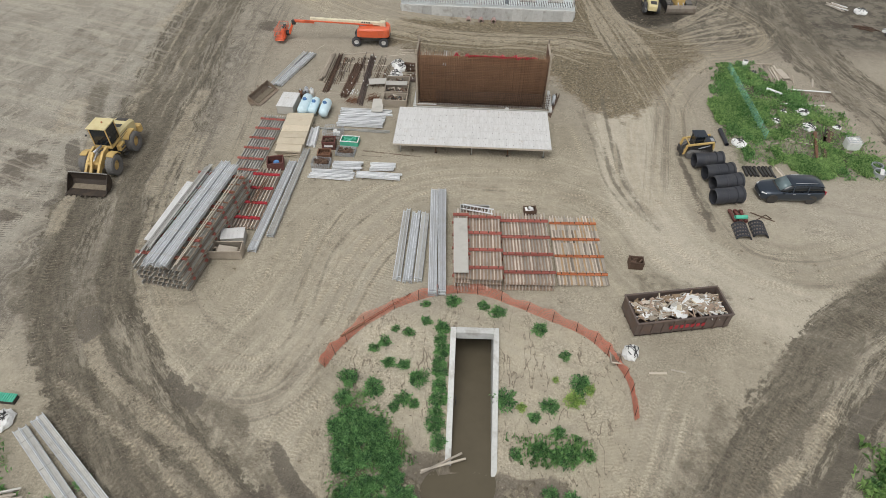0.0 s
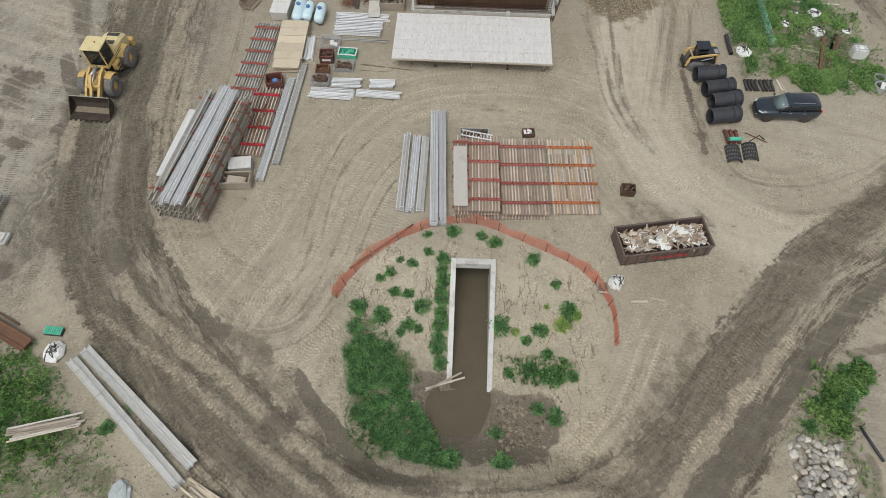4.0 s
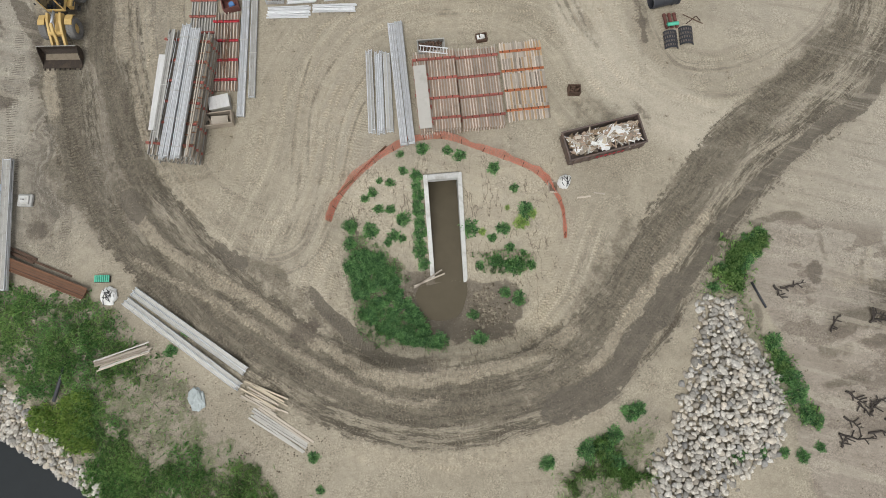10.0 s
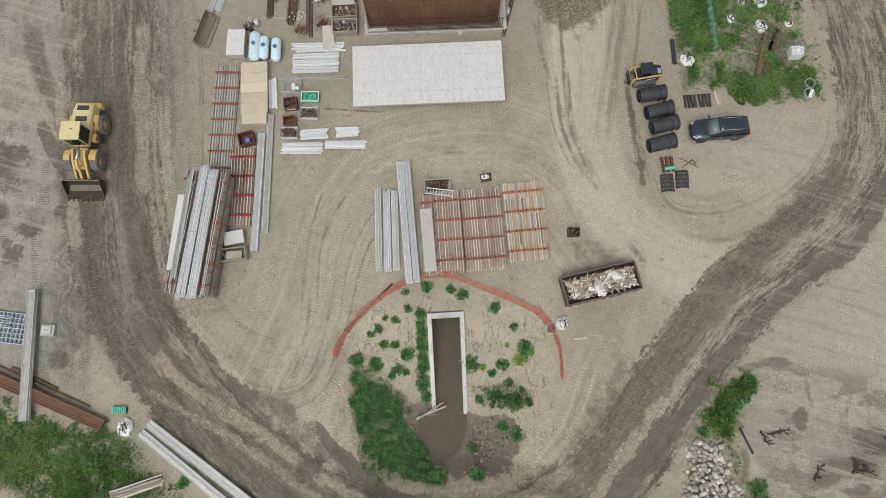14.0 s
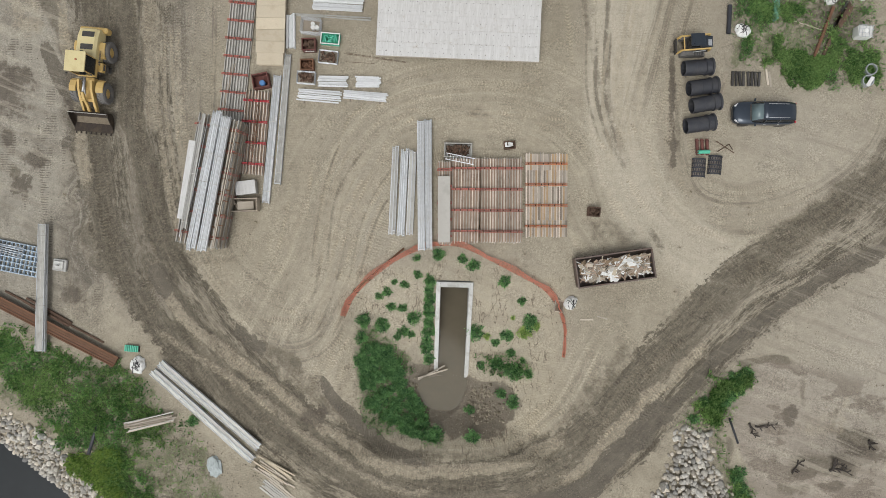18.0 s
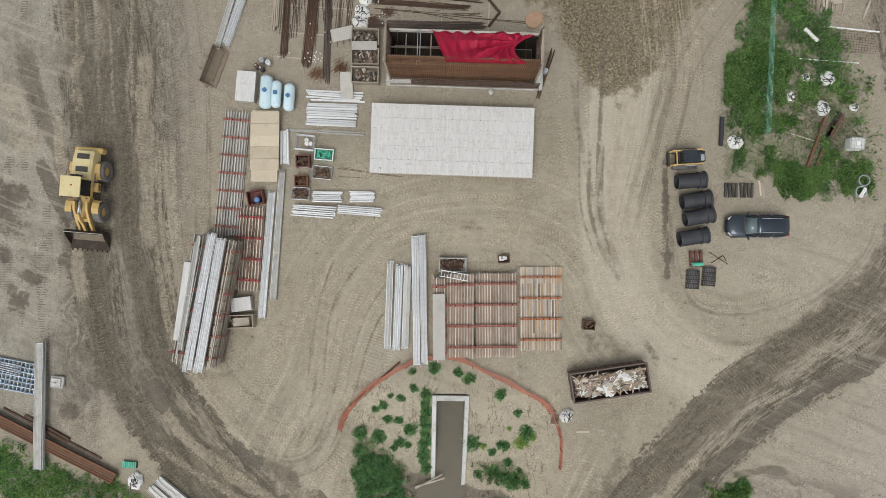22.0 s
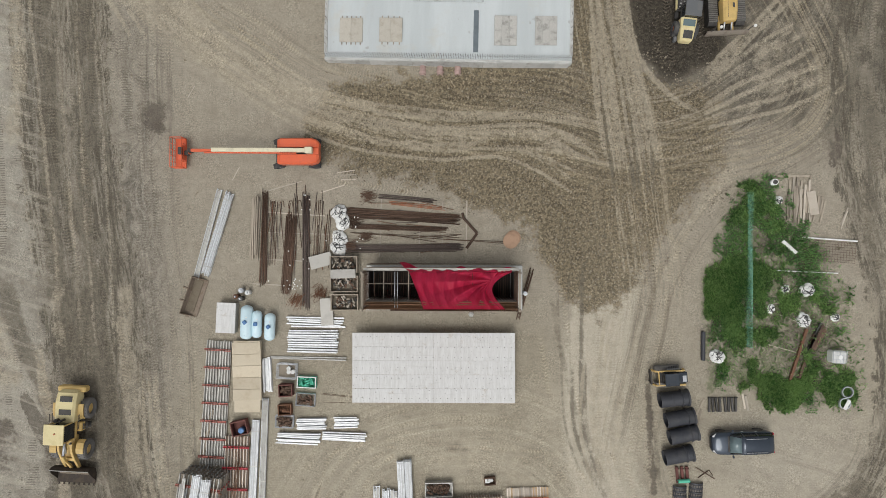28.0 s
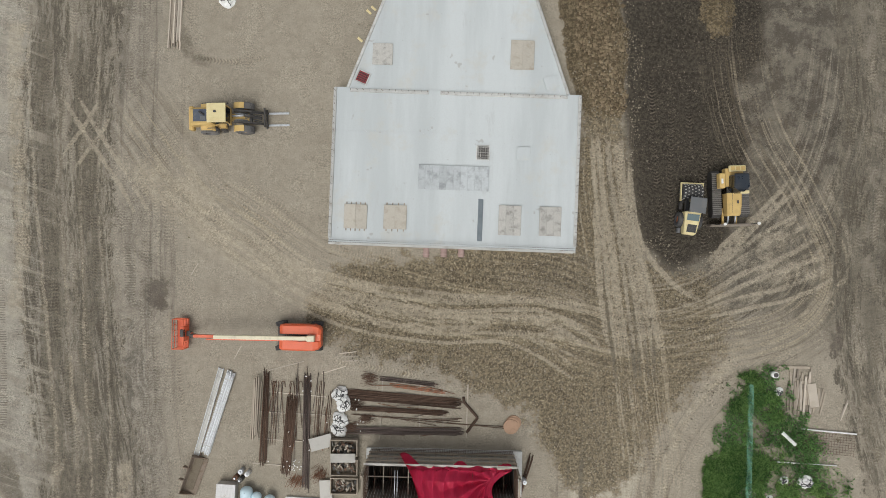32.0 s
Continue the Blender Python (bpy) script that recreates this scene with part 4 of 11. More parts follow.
    for col, half, strength, line in BANDS:
        k, a, l, run = close_to(x, y, line, half * 1.6 + 0.8)
        a = a + waver[k] * min(1.0, half * 2.2)
        taper = min(3.0, run * 0.3)
        m = strength * (1 - step(np.abs(a), half * 0.45, half * 1.5 + 0.2)) * step(l, -0.2, taper) * step(run - l, -0.2, taper)
        marks[k, col] = np.maximum(marks[k, col], m)
        if col == 2 and half < 0.6:
            press(k, a, l, half, 0.5 * strength)
    for half, strength, line in TREADS:
        k, a, l, run = close_to(x, y, line, half * 2)
        fade = step(l, 0, 1.0) * step(run - l, 0, 1.0)
        press(k, a, l, half, strength * fade)
    wr = np.random.RandomState(17)
    for name, count, spread, share, most in (("loop", 12, 3.6, 0.45, 0.55), ("westyard", 9, 4.0, 0.5, 0.5), ("cross", 8, 2.8, 0.7, 0.6), ("north", 8, 2.2, 0.75, 0.6), ("fan", 9, 3.8, 0.5, 0.6), ("fan_low", 6, 2.2, 0.6, 0.5), ("loteast", 5, 2.4, 0.5, 0.4), ("inner", 9, 3.0, 0.8, 0.5), ("sweep", 12, 5.5, 0.85, 0.5), ("pale", 5, 2.6, 0.6, 0.25)):
        a, l, m = attrs[name].T
        for q in range(count):
            off, amp, wave, ph = wr.uniform(-spread, spread), wr.uniform(0.2, 0.9), wr.uniform(0.05, 0.14), wr.uniform(0, 6)
            sign = 1 if wr.rand() < share else -1
            for side in (-0.95, 0.95):
                across = a - off - side - amp * np.sin(l * wave + ph)
                k = np.nonzero((np.abs(across) < 0.54) & (m > 0.02))[0]
                press(k, across[k], l[k] + 0.13 * (side > 0), 0.26, sign * most * np.minimum(1, m[k] * 1.6) * wr.uniform(0.5, 1.0))
    lugs[:, 2] *= near
    run_map, calm = lugs[:, 1].reshape(ny, nx), np.ones((ny, nx))
    seam = np.abs(np.diff(run_map, axis=1)) > 0.45
    calm[:, 1:][seam], calm[:, :-1][seam] = 0, 0
    seam = np.abs(np.diff(run_map, axis=0)) > 0.45
    calm[1:][seam], calm[:-1][seam] = 0, 0
    lugs[:, 2] *= calm.ravel()
    z = z - 0.035 * np.abs(lugs[:, 2]) * (1 - np.clip(lugs[:, 0] ** 2, 0, 1)) - 0.03 * marks[:, 0] + 0.03 * marks[:, 2]
    attrs["bands"], attrs["treads"] = marks, lugs
    spots = np.zeros_like(x)
    for cx, cy, rx, ry in ((-31.1, 40.0, 0.7, 2.6), (-31.1, 35.5, 0.4, 0.6), (-34.9, 31.7, 0.9, 0.9), (-36.2, 35.8, 0.6, 0.9), (-30.5, 22.5, 1.0, 1.4), (36.3, 63.2, 0.7, 1.7), (-21.5, 67.5, 1.3, 1.6), (36.0, 10.6, 2.6, 1.4), (31.2, 8.9, 1.9, 0.7), (33.8, 8.0, 1.5, 0.6), (30.5, 13.8, 0.7, 1.3), (20.05, 41.0, 0.35, 4.5), (20.3, 35.8, 0.35, 2.5), (33.4, 46.4, 2.4, 3.2), (30.4, 55.5, 1.0, 2.0), (-36, 40, 2, 3), (-34, 34, 1.2, 0.8), (-9.6, 12.6, 1.8, 1.0)):
        spots = np.maximum(spots, rise(x, y, cx, cy, rx, ry, 1.0))
    dry_top = rise(x, y, 2, 21.5, 8.5, 5.0, 0.9) + rise(x, y, -5, 30, 5, 8, 0.5) + rise(x, y, -38, 70, 8, 30, 0.5) + rise(x, y, 40, 20, 12, 6, 1.0) + rise(x, y, 47, 28, 12, 9, 1.0) + rise(x, y, 31, 37.5, 6.5, 5, 0.8) + rise(x, y, 36, 14, 10, 6, 0.5)
    west = step(-x, 18.5, 24) * step(y, 17, 26) * (1 - 0.45 * step(y, 60, 75))
    north_east = step(x, 17, 22) * step(y, 60, 68)
    attrs["zones_d"] = np.stack([north_east, step(inside(x, y, [(-7.6, 24.6), (-7, 9.6), (2, 7.8), (10, 9.6), (11.4, 24.6), (2, 26)]), -1.0, 0.8), step(-x, 30.0, 33.0) * step(y, 17, 24)], 1)
    attrs["zones"] = np.stack([step(soil, -2.0, 2.0), step(black, -1.6, 1.2), step(grass, -1.0, 1.0)], 1)
    attrs["zones_b"] = np.stack([0 * x, np.maximum(spots, step(damp, -0.7, 0.7)), step(heap, -0.5, 0.5)], 1)
    attrs["zones_c"] = np.stack([step(sand, -0.8, 0.8), dry_top, west], 1)
    me = bpy.data.meshes.new("ground")
    n = nx * ny
    me.vertices.add(n)
    me.vertices.foreach_set("co", np.stack([x, y, z], 1).astype(np.float32).ravel())
    i, j = np.meshgrid(np.arange(nx - 1), np.arange(ny - 1))
    a0 = (j * nx + i).ravel()
    quads = np.stack([a0, a0 + 1, a0 + nx + 1, a0 + nx], 1).astype(np.int32)
    zq = z[quads]
    qx, qy = x[quads].mean(1), y[quads].mean(1)
    mouth = (zq.max(1) - zq.min(1) > 0.7) & (qx > 0.6) & (qx < 3.6) & (qy > 24.0) & (qy < 24.7)
    quads = quads[~mouth]
    k = len(quads)
    me.loops.add(4 * k)
    me.loops.foreach_set("vertex_index", quads.ravel())
    me.polygons.add(k)
    me.polygons.foreach_set("loop_start", np.arange(0, 4 * k, 4, dtype=np.int32))
    me.polygons.foreach_set("loop_total", np.full(k, 4, dtype=np.int32))
    me.polygons.foreach_set("use_smooth", np.ones(k, bool))
    me.update(calc_edges=True)
    for name, v in attrs.items():
        at = me.attributes.new(name, "FLOAT_VECTOR", "POINT")
        at.data.foreach_set("vector", v.astype(np.float32).ravel())
    me.materials.append(ground_material())
    return tagged(new("ground", me), "dry tan dirt yard with dark muddy vehicle tracks", "ground", kind="structure")


def ground_material():
    m, nt, b = node_mat("yard_dirt")
    pos = coords(nt)

    def attr(name):
        n = nt.nodes.new("ShaderNodeAttribute")
        n.attribute_name = name
        s = nt.nodes.new("ShaderNodeSeparateXYZ")
        nt.links.new(n.outputs["Vector"], s.inputs[0])
        return s.outputs[0], s.outputs[1], s.outputs[2]

    def vec(a, b2, c=0.0):
        n = nt.nodes.new("ShaderNodeCombineXYZ")
        for k, v in enumerate((a, b2, c)):
            if isinstance(v, (int, float)):
                n.inputs[k].default_value = v
            else:
                nt.links.new(v, n.inputs[k])
        return n.outputs[0]

    big = ramp(nt, noise_tex(nt, pos, 0.16, 5, 0.6), 0.3, 0.7, smooth=False)
    mid = ramp(nt, noise_tex(nt, pos, 0.7, 7, 0.68), 0.3, 0.7, smooth=False)
    fine = ramp(nt, noise_tex(nt, pos, 3.5, 6, 0.72), 0.3, 0.7, smooth=False)
    grit = ramp(nt, noise_tex(nt, pos, 11.0, 4, 0.75), 0.3, 0.7, smooth=False)
    height = maths(nt, "ADD", maths(nt, "MULTIPLY", fine, 0.5), maths(nt, "MULTIPLY", grit, 0.25))

    def streaks(name, across_f, along_f, seed):
        a, l, mask = attr(name)
        wob = maths(nt, "MULTIPLY", maths(nt, "SUBTRACT", mid, 0.5), 0.12)
        aa = maths(nt, "ADD", a, wob)
        n = noise_tex(nt, vec(maths(nt, "MULTIPLY", aa, across_f), maths(nt, "MULTIPLY", l, along_f), seed), 1.0, 6, 0.7)
        wv = nt.nodes.new("ShaderNodeTexWave")
        wv.inputs["Scale"].default_value, wv.inputs["Distortion"].default_value, wv.inputs["Detail"].default_value = 1.0, 1.5, 1.0
        lug = maths(nt, "ADD", maths(nt, "MULTIPLY", l, 1.25), maths(nt, "MULTIPLY", maths(nt, "ABSOLUTE", maths(nt, "SINE", maths(nt, "MULTIPLY", aa, 2.6))), 0.25))
        nt.links.new(vec(lug, 0.0, 0.0), wv.inputs["Vector"])
        lane = ramp(nt, noise_tex(nt, vec(maths(nt, "MULTIPLY", aa, across_f * 0.6), maths(nt, "MULTIPLY", l, along_f * 0.7), seed + 7.7), 1.0, 1), 0.5, 0.6)
        return n, maths(nt, "MULTIPLY", lane, wv.outputs["Fac"]), mask, a, wv.outputs["Fac"]

    base = mix_rgb(nt, big, (0.325, 0.286, 0.217), (0.45, 0.4, 0.31))
    base = mix_rgb(nt, ramp(nt, mid, 0.5, 0.8, 0.0, 0.3), base, (0.27, 0.238, 0.184))
    base = mix_rgb(nt, ramp(nt, fine, 0.6, 1.0, 0.0, 0.25), base, (0.48, 0.43, 0.337))
    base = mix_rgb(nt, ramp(nt, fine, 0.35, 0.0, 0.0, 0.25), base, (0.22, 0.192, 0.15))
    sep = nt.nodes.new("ShaderNodeSeparateXYZ")
    nt.links.new(pos, sep.inputs[0])
    north_soil = ramp(nt, maths(nt, "ADD", sep.outputs[1], maths(nt, "MULTIPLY", big, 8.0)), 44.0, 58.0, 0.0, 0.7)
    base = mix_rgb(nt, north_soil, base, mix_rgb(nt, mid, (0.285, 0.249, 0.198), (0.38, 0.338, 0.273)))
    scuff = ramp(nt, noise_tex(nt, stretched(nt, pos, 1.6, 1.6, 0), 1.0, 9, 0.78), 0.58, 0.66, 0.0, 0.3)
    base = mix_rgb(nt, scuff, base, (0.22, 0.192, 0.15))
    sand, dry, west = attr("zones_c")
    north_east, bank, far_west = attr("zones_d")
    base = mix_rgb(nt, ramp(nt, maths(nt, "ADD", sand, maths(nt, "MULTIPLY", maths(nt, "SUBTRACT", mid, 0.5), 0.6)), 0.3, 0.7), base, (0.345, 0.3, 0.247))
    base = mix_rgb(nt, maths(nt, "MULTIPLY", dry, 0.65), base, mix_rgb(nt, mid, (0.375, 0.338, 0.278), (0.46, 0.418, 0.348)))

    base = mix_rgb(nt, maths(nt, "MULTIPLY", bank, ramp(nt, mid, 0.1, 0.7, 0.25, 0.75)), base, (0.45, 0.396, 0.298))
    height = [height]

    def lay(col, name, fa, fl, seed, light, dark, k_light, k_dark, relief):
        """Tyre streaks of one way through the yard: pale dusty lanes, dark damp lanes and lug marks."""
        n, lug, mk, _, tread = streaks(name, fa, fl, seed)
        mk = maths(nt, "MULTIPLY", mk, ramp(nt, maths(nt, "ADD", maths(nt, "MULTIPLY", big, 0.5), maths(nt, "MULTIPLY", mid, 0.5)), 0.25, 0.65, 0.35, 1.0))
        lug = maths(nt, "MULTIPLY", lug, ramp(nt, mid, 0.35, 0.7, 0.0, 0.35))
        col = mix_rgb(nt, maths(nt, "MULTIPLY", maths(nt, "MULTIPLY", ramp(nt, n, 0.5, 0.62, 0.0, k_light), ramp(nt, tread, 0.3, 0.65, 0.65, 1.0)), mk), col, light)
        col = mix_rgb(nt, maths(nt, "MULTIPLY", ramp(nt, n, 0.48, 0.37, 0.0, k_dark), mk), col, dark)
        marks = maths(nt, "MULTIPLY", lug, mk)
        col = mix_rgb(nt, maths(nt, "MULTIPLY", marks, 0.4 * min(1.0, relief)), col, dark)
        height[0] = maths(nt, "ADD", height[0], maths(nt, "MULTIPLY", marks, relief))
        height[0] = maths(nt, "ADD", height[0], maths(nt, "MULTIPLY", maths(nt, "MULTIPLY", n, mk), relief * 1.5))
        return col

    damp = (0.165, 0.142, 0.115)
    sway = nt.nodes.new("ShaderNodeVectorMath")
    sway.operation = "ADD"
    nt.links.new(pos, sway.inputs[0])
    nt.links.new(vec(maths(nt, "MULTIPLY", maths(nt, "SUBTRACT", noise_tex(nt, pos, 0.12, 3, 0.5), 0.5), 9.0), 0.0), sway.inputs[1])
    smear = noise_tex(nt, stretched(nt, sway.outputs[0], 0.42, 0.13, 0), 1.0, 8, 0.66)
    smear_b = noise_tex(nt, stretched(nt, sway.outputs[0], 1.3, 0.16, 0), 1.0, 7, 0.7)
    base = mix_rgb(nt, maths(nt, "MULTIPLY", west, 0.55), base, (0.288, 0.26, 0.216))
    base = mix_rgb(nt, maths(nt, "MULTIPLY", west, ramp(nt, smear, 0.45, 0.56, 0.0, 0.85)), base, mix_rgb(nt, fine, (0.13, 0.114, 0.093), (0.205, 0.182, 0.15)))
    base = mix_rgb(nt, maths(nt, "MULTIPLY", west, ramp(nt, smear_b, 0.55, 0.62, 0.0, 0.7)), base, (0.37, 0.335, 0.28))
    base = mix_rgb(nt, maths(nt, "MULTIPLY", west, ramp(nt, smear_b, 0.44, 0.38, 0.0, 0.6)), base, (0.155, 0.137, 0.112))
    pale_m = maths(nt, "MULTIPLY", far_west, ramp(nt, maths(nt, "ADD", maths(nt, "MULTIPLY", smear, 0.5), maths(nt, "MULTIPLY", noise_tex(nt, pos, 0.35, 6, 0.65), 0.5)), 0.58, 0.42, 0.45, 0.97))
    base = mix_rgb(nt, pale_m, base, mix_rgb(nt, fine, (0.335, 0.308, 0.256), (0.405, 0.374, 0.315)))
    clump = noise_tex(nt, stretched(nt, sway.outputs[0], 2.4, 1.3, 0), 1.0, 6, 0.75)
    near_west = maths(nt, "MULTIPLY", west, maths(nt, "SUBTRACT", 1.0, maths(nt, "MULTIPLY", far_west, 0.8)))
    base = mix_rgb(nt, maths(nt, "MULTIPLY", near_west, ramp(nt, clump, 0.52, 0.58, 0.0, 0.55)), base, (0.36, 0.33, 0.27))
    base = mix_rgb(nt, maths(nt, "MULTIPLY", near_west, ramp(nt, clump, 0.46, 0.4, 0.0, 0.5)), base, (0.125, 0.112, 0.09))
    base = lay(base, "westyard", 1.5, 0.05, 3.1, (0.33, 0.295, 0.24), (0.165, 0.145, 0.12), 0.5, 0.75, 0.5)
    base = lay(base, "inner", 2.4, 0.05, 6.6, (0.52, 0.465, 0.365), damp, 0.8, 0.35, 0.3)
    base = lay(base, "sweep", 1.6, 0.03, 5.7, (0.5, 0.447, 0.347), (0.26, 0.228, 0.175), 0.8, 0.45, 0.3)
    base = lay(base, "loteast", 1.3, 0.05, 9.4, (0.35, 0.31, 0.255), damp, 0.5, 0.6, 0.5)

    n, lug, mk, _, _ = streaks("pale", 1.0, 0.05, 1.7)
    edge = ramp(nt, maths(nt, "ADD", mk, maths(nt, "MULTIPLY", maths(nt, "SUBTRACT", mid, 0.5), 0.5)), 0.2, 0.8)
    base = mix_rgb(nt, maths(nt, "MULTIPLY", edge, ramp(nt, n, 0.36, 0.54, 0.6, 0.97)), base, (0.5, 0.45, 0.36))

    swirl = noise_tex(nt, stretched(nt, pos, 0.5, 0.5, 0), 1.0, 8, 0.7)
    base = mix_rgb(nt, maths(nt, "MULTIPLY", north_east, 0.9), base, mix_rgb(nt, ramp(nt, swirl, 0.42, 0.58), (0.07, 0.061, 0.048), (0.18, 0.159, 0.126)))
    prints = nt.nodes.new("ShaderNodeTexWave")
    prints.inputs["Scale"].default_value, prints.inputs["Distortion"].default_value, prints.inputs["Detail"].default_value = 1.5, 1.2, 2.0
    prints.bands_direction = "Y"
    nt.links.new(pos, prints.inputs["Vector"])
    lane_m = maths(nt, "MULTIPLY", ramp(nt, noise_tex(nt, stretched(nt, pos, 0.9, 0.1, 0), 1.0, 2), 0.55, 0.6), ramp(nt, mid, 0.35, 0.6))
    prints_m = maths(nt, "MULTIPLY", ramp(nt, prints.outputs["Fac"], 0.35, 0.75), maths(nt, "MULTIPLY", lane_m, maths(nt, "ADD", maths(nt, "MULTIPLY", west, 0.65), 0.14)))
    base = mix_rgb(nt, prints_m, base, (0.15, 0.132, 0.106))
    soil, black, green = attr("zones")
    _, spot, heap = attr("zones_b")
    ragged = maths(nt, "ADD", maths(nt, "MULTIPLY", maths(nt, "SUBTRACT", mid, 0.5), 0.9), maths(nt, "MULTIPLY", maths(nt, "SUBTRACT", fine, 0.5), 0.5))
    soil_m = ramp(nt, maths(nt, "ADD", soil, ragged), 0.3, 0.75)
    soil_c = mix_rgb(nt, ramp(nt, fine, 0.36, 0.64), (0.1, 0.079, 0.047), (0.225, 0.18, 0.113))
    clod = noise_tex(nt, pos, 5.2, 2, 0.6)
    soil_c = mix_rgb(nt, ramp(nt, clod, 0.58, 0.66, 0.0, 0.75), soil_c, (0.42, 0.355, 0.245))
    soil_c = mix_rgb(nt, ramp(nt, clod, 0.42, 0.34, 0.0, 0.6), soil_c, (0.055, 0.045, 0.032))
    soil_c = mix_rgb(nt, ramp(nt, grit, 0.6, 0.9, 0.0, 0.6), soil_c, (0.3, 0.26, 0.195))
    base = mix_rgb(nt, maths(nt, "MULTIPLY", soil_m, 0.9), base, soil_c)
    base = lay(base, "fan", 3.0, 0.04, 4.9, (0.37, 0.325, 0.255), (0.09, 0.076, 0.058), 0.7, 0.8, 0.6)
    black_m = ramp(nt, maths(nt, "ADD", black, maths(nt, "MULTIPLY", ragged, 0.5)), 0.15, 0.85)
    base = mix_rgb(nt, maths(nt, "MULTIPLY", black_m, 0.93), base, mix_rgb(nt, ramp(nt, fine, 0.3, 0.7), (0.026, 0.0215, 0.0155), (0.066, 0.055, 0.041)))
    heap_m = ramp(nt, maths(nt, "ADD", heap, ragged), 0.35, 0.65)
    base = mix_rgb(nt, heap_m, base, mix_rgb(nt, ramp(nt, fine, 0.35, 0.65), (0.088, 0.068, 0.04), (0.175, 0.137, 0.084)))

    base = lay(base, "fan_low", 2.8, 0.05, 7.3, (0.36, 0.315, 0.245), (0.17, 0.145, 0.108), 0.7, 0.6, 0.6)
    base = lay(base, "cross", 3.2, 0.05, 8.2, (0.45, 0.383, 0.272), (0.15, 0.12, 0.08), 0.65, 0.55, 0.6)
    base = lay(base, "north", 3.4, 0.035, 4.4, (0.46, 0.395, 0.29), (0.17, 0.138, 0.095), 0.9, 0.6, 0.7)

    n, lug, mk, a, _ = streaks("loop", 2.0, 0.07, 2.3)
    lug = maths(nt, "MULTIPLY", lug, ramp(nt, maths(nt, "ADD", mid, maths(nt, "MULTIPLY", maths(nt, "SUBTRACT", fine, 0.5), 0.6)), 0.45, 0.75, 0.0, 0.8))
    patch_n = noise_tex(nt, vec(maths(nt, "MULTIPLY", a, 0.5), maths(nt, "MULTIPLY", attr("loop")[1], 0.16), 5.0), 1.0, 7, 0.7)
    loop_m = ramp(nt, maths(nt, "ADD", mk, maths(nt, "MULTIPLY", ragged, 0.75)), 0.44, 0.54)
    run_l = attr("loop")[1]
    bend = maths(nt, "ADD", a, maths(nt, "MULTIPLY", maths(nt, "SUBTRACT", noise_tex(nt, pos, 0.25, 3, 0.5), 0.5), 0.7))
    fibre = noise_tex(nt, vec(maths(nt, "MULTIPLY", bend, 2.6), maths(nt, "MULTIPLY", run_l, 0.3), 8.8), 1.0, 9, 0.74)
    thread = noise_tex(nt, vec(maths(nt, "MULTIPLY", bend, 7.0), maths(nt, "MULTIPLY", run_l, 1.8), 3.3), 1.0, 5, 0.7)
    grain_l = maths(nt, "ADD", maths(nt, "MULTIPLY", fibre, 0.7), maths(nt, "MULTIPLY", thread, 0.3))
    mud = mix_rgb(nt, ramp(nt, grain_l, 0.45, 0.55), (0.112, 0.097, 0.073), (0.262, 0.233, 0.18))
    mud = mix_rgb(nt, ramp(nt, patch_n, 0.52, 0.58, 0.0, 0.5), mud, (0.315, 0.28, 0.215))
    mud = mix_rgb(nt, ramp(nt, patch_n, 0.47, 0.41, 0.0, 0.5), mud, (0.108, 0.094, 0.072))
    band_a = maths(nt, "ADD", a, maths(nt, "MULTIPLY", maths(nt, "SUBTRACT", noise_tex(nt, pos, 0.13, 4, 0.6), 0.5), 5.0))
    rut = maths(nt, "MULTIPLY", ramp(nt, maths(nt, "ABSOLUTE", maths(nt, "SUBTRACT", maths(nt, "ABSOLUTE", band_a), 2.2)), 1.1, 0.2), ramp(nt, maths(nt, "ADD", maths(nt, "MULTIPLY", patch_n, 0.6), maths(nt, "MULTIPLY", fine, 0.4)), 0.38, 0.56, 0.0, 0.85))
    mud = mix_rgb(nt, rut, mud, mix_rgb(nt, fine, (0.086, 0.074, 0.055), (0.138, 0.119, 0.09)))
    spine = maths(nt, "MULTIPLY", ramp(nt, maths(nt, "ABSOLUTE", band_a), 1.0, 0.1), ramp(nt, mid, 0.35, 0.6, 0.1, 0.6))
    mud = mix_rgb(nt, spine, mud, (0.34, 0.3, 0.238))
    mud = mix_rgb(nt, maths(nt, "MULTIPLY", lug, 0.4), mud, (0.3, 0.265, 0.22))
    base = mix_rgb(nt, maths(nt, "MULTIPLY", loop_m, maths(nt, "MULTIPLY", ramp(nt, patch_n, 0.64, 0.48, 0.4, 0.95), ramp(nt, grain_l, 0.57, 0.48, 0.3, 1.0))), base, mud)
    height = maths(nt, "ADD", height[0], maths(nt, "MULTIPLY", maths(nt, "MULTIPLY", lug, mk), 1.0))
    height = maths(nt, "ADD", height, maths(nt, "MULTIPLY", maths(nt, "MULTIPLY", grain_l, mk), 2.5))

    wet_b, dark_b, pale_b = attr("bands")
    ta, tl, ts = attr("treads")
    crumb = noise_tex(nt, pos, 2.4, 8, 0.84)
    torn = maths(nt, "ADD", maths(nt, "MULTIPLY", ragged, 1.0), maths(nt, "MULTIPLY", maths(nt, "SUBTRACT", crumb, 0.5), 2.2))
    torn = maths(nt, "ADD", torn, 1.0)
    dark_m = ramp(nt, maths(nt, "MULTIPLY", dark_b, torn), 0.3, 0.75, 0.0, 0.75)
    base = mix_rgb(nt, dark_m, base, mix_rgb(nt, ramp(nt, crumb, 0.35, 0.65), (0.09, 0.077, 0.058), (0.205, 0.179, 0.136)))
    pale_m2 = ramp(nt, maths(nt, "MULTIPLY", pale_b, torn), 0.3, 0.8, 0.0, 0.62)
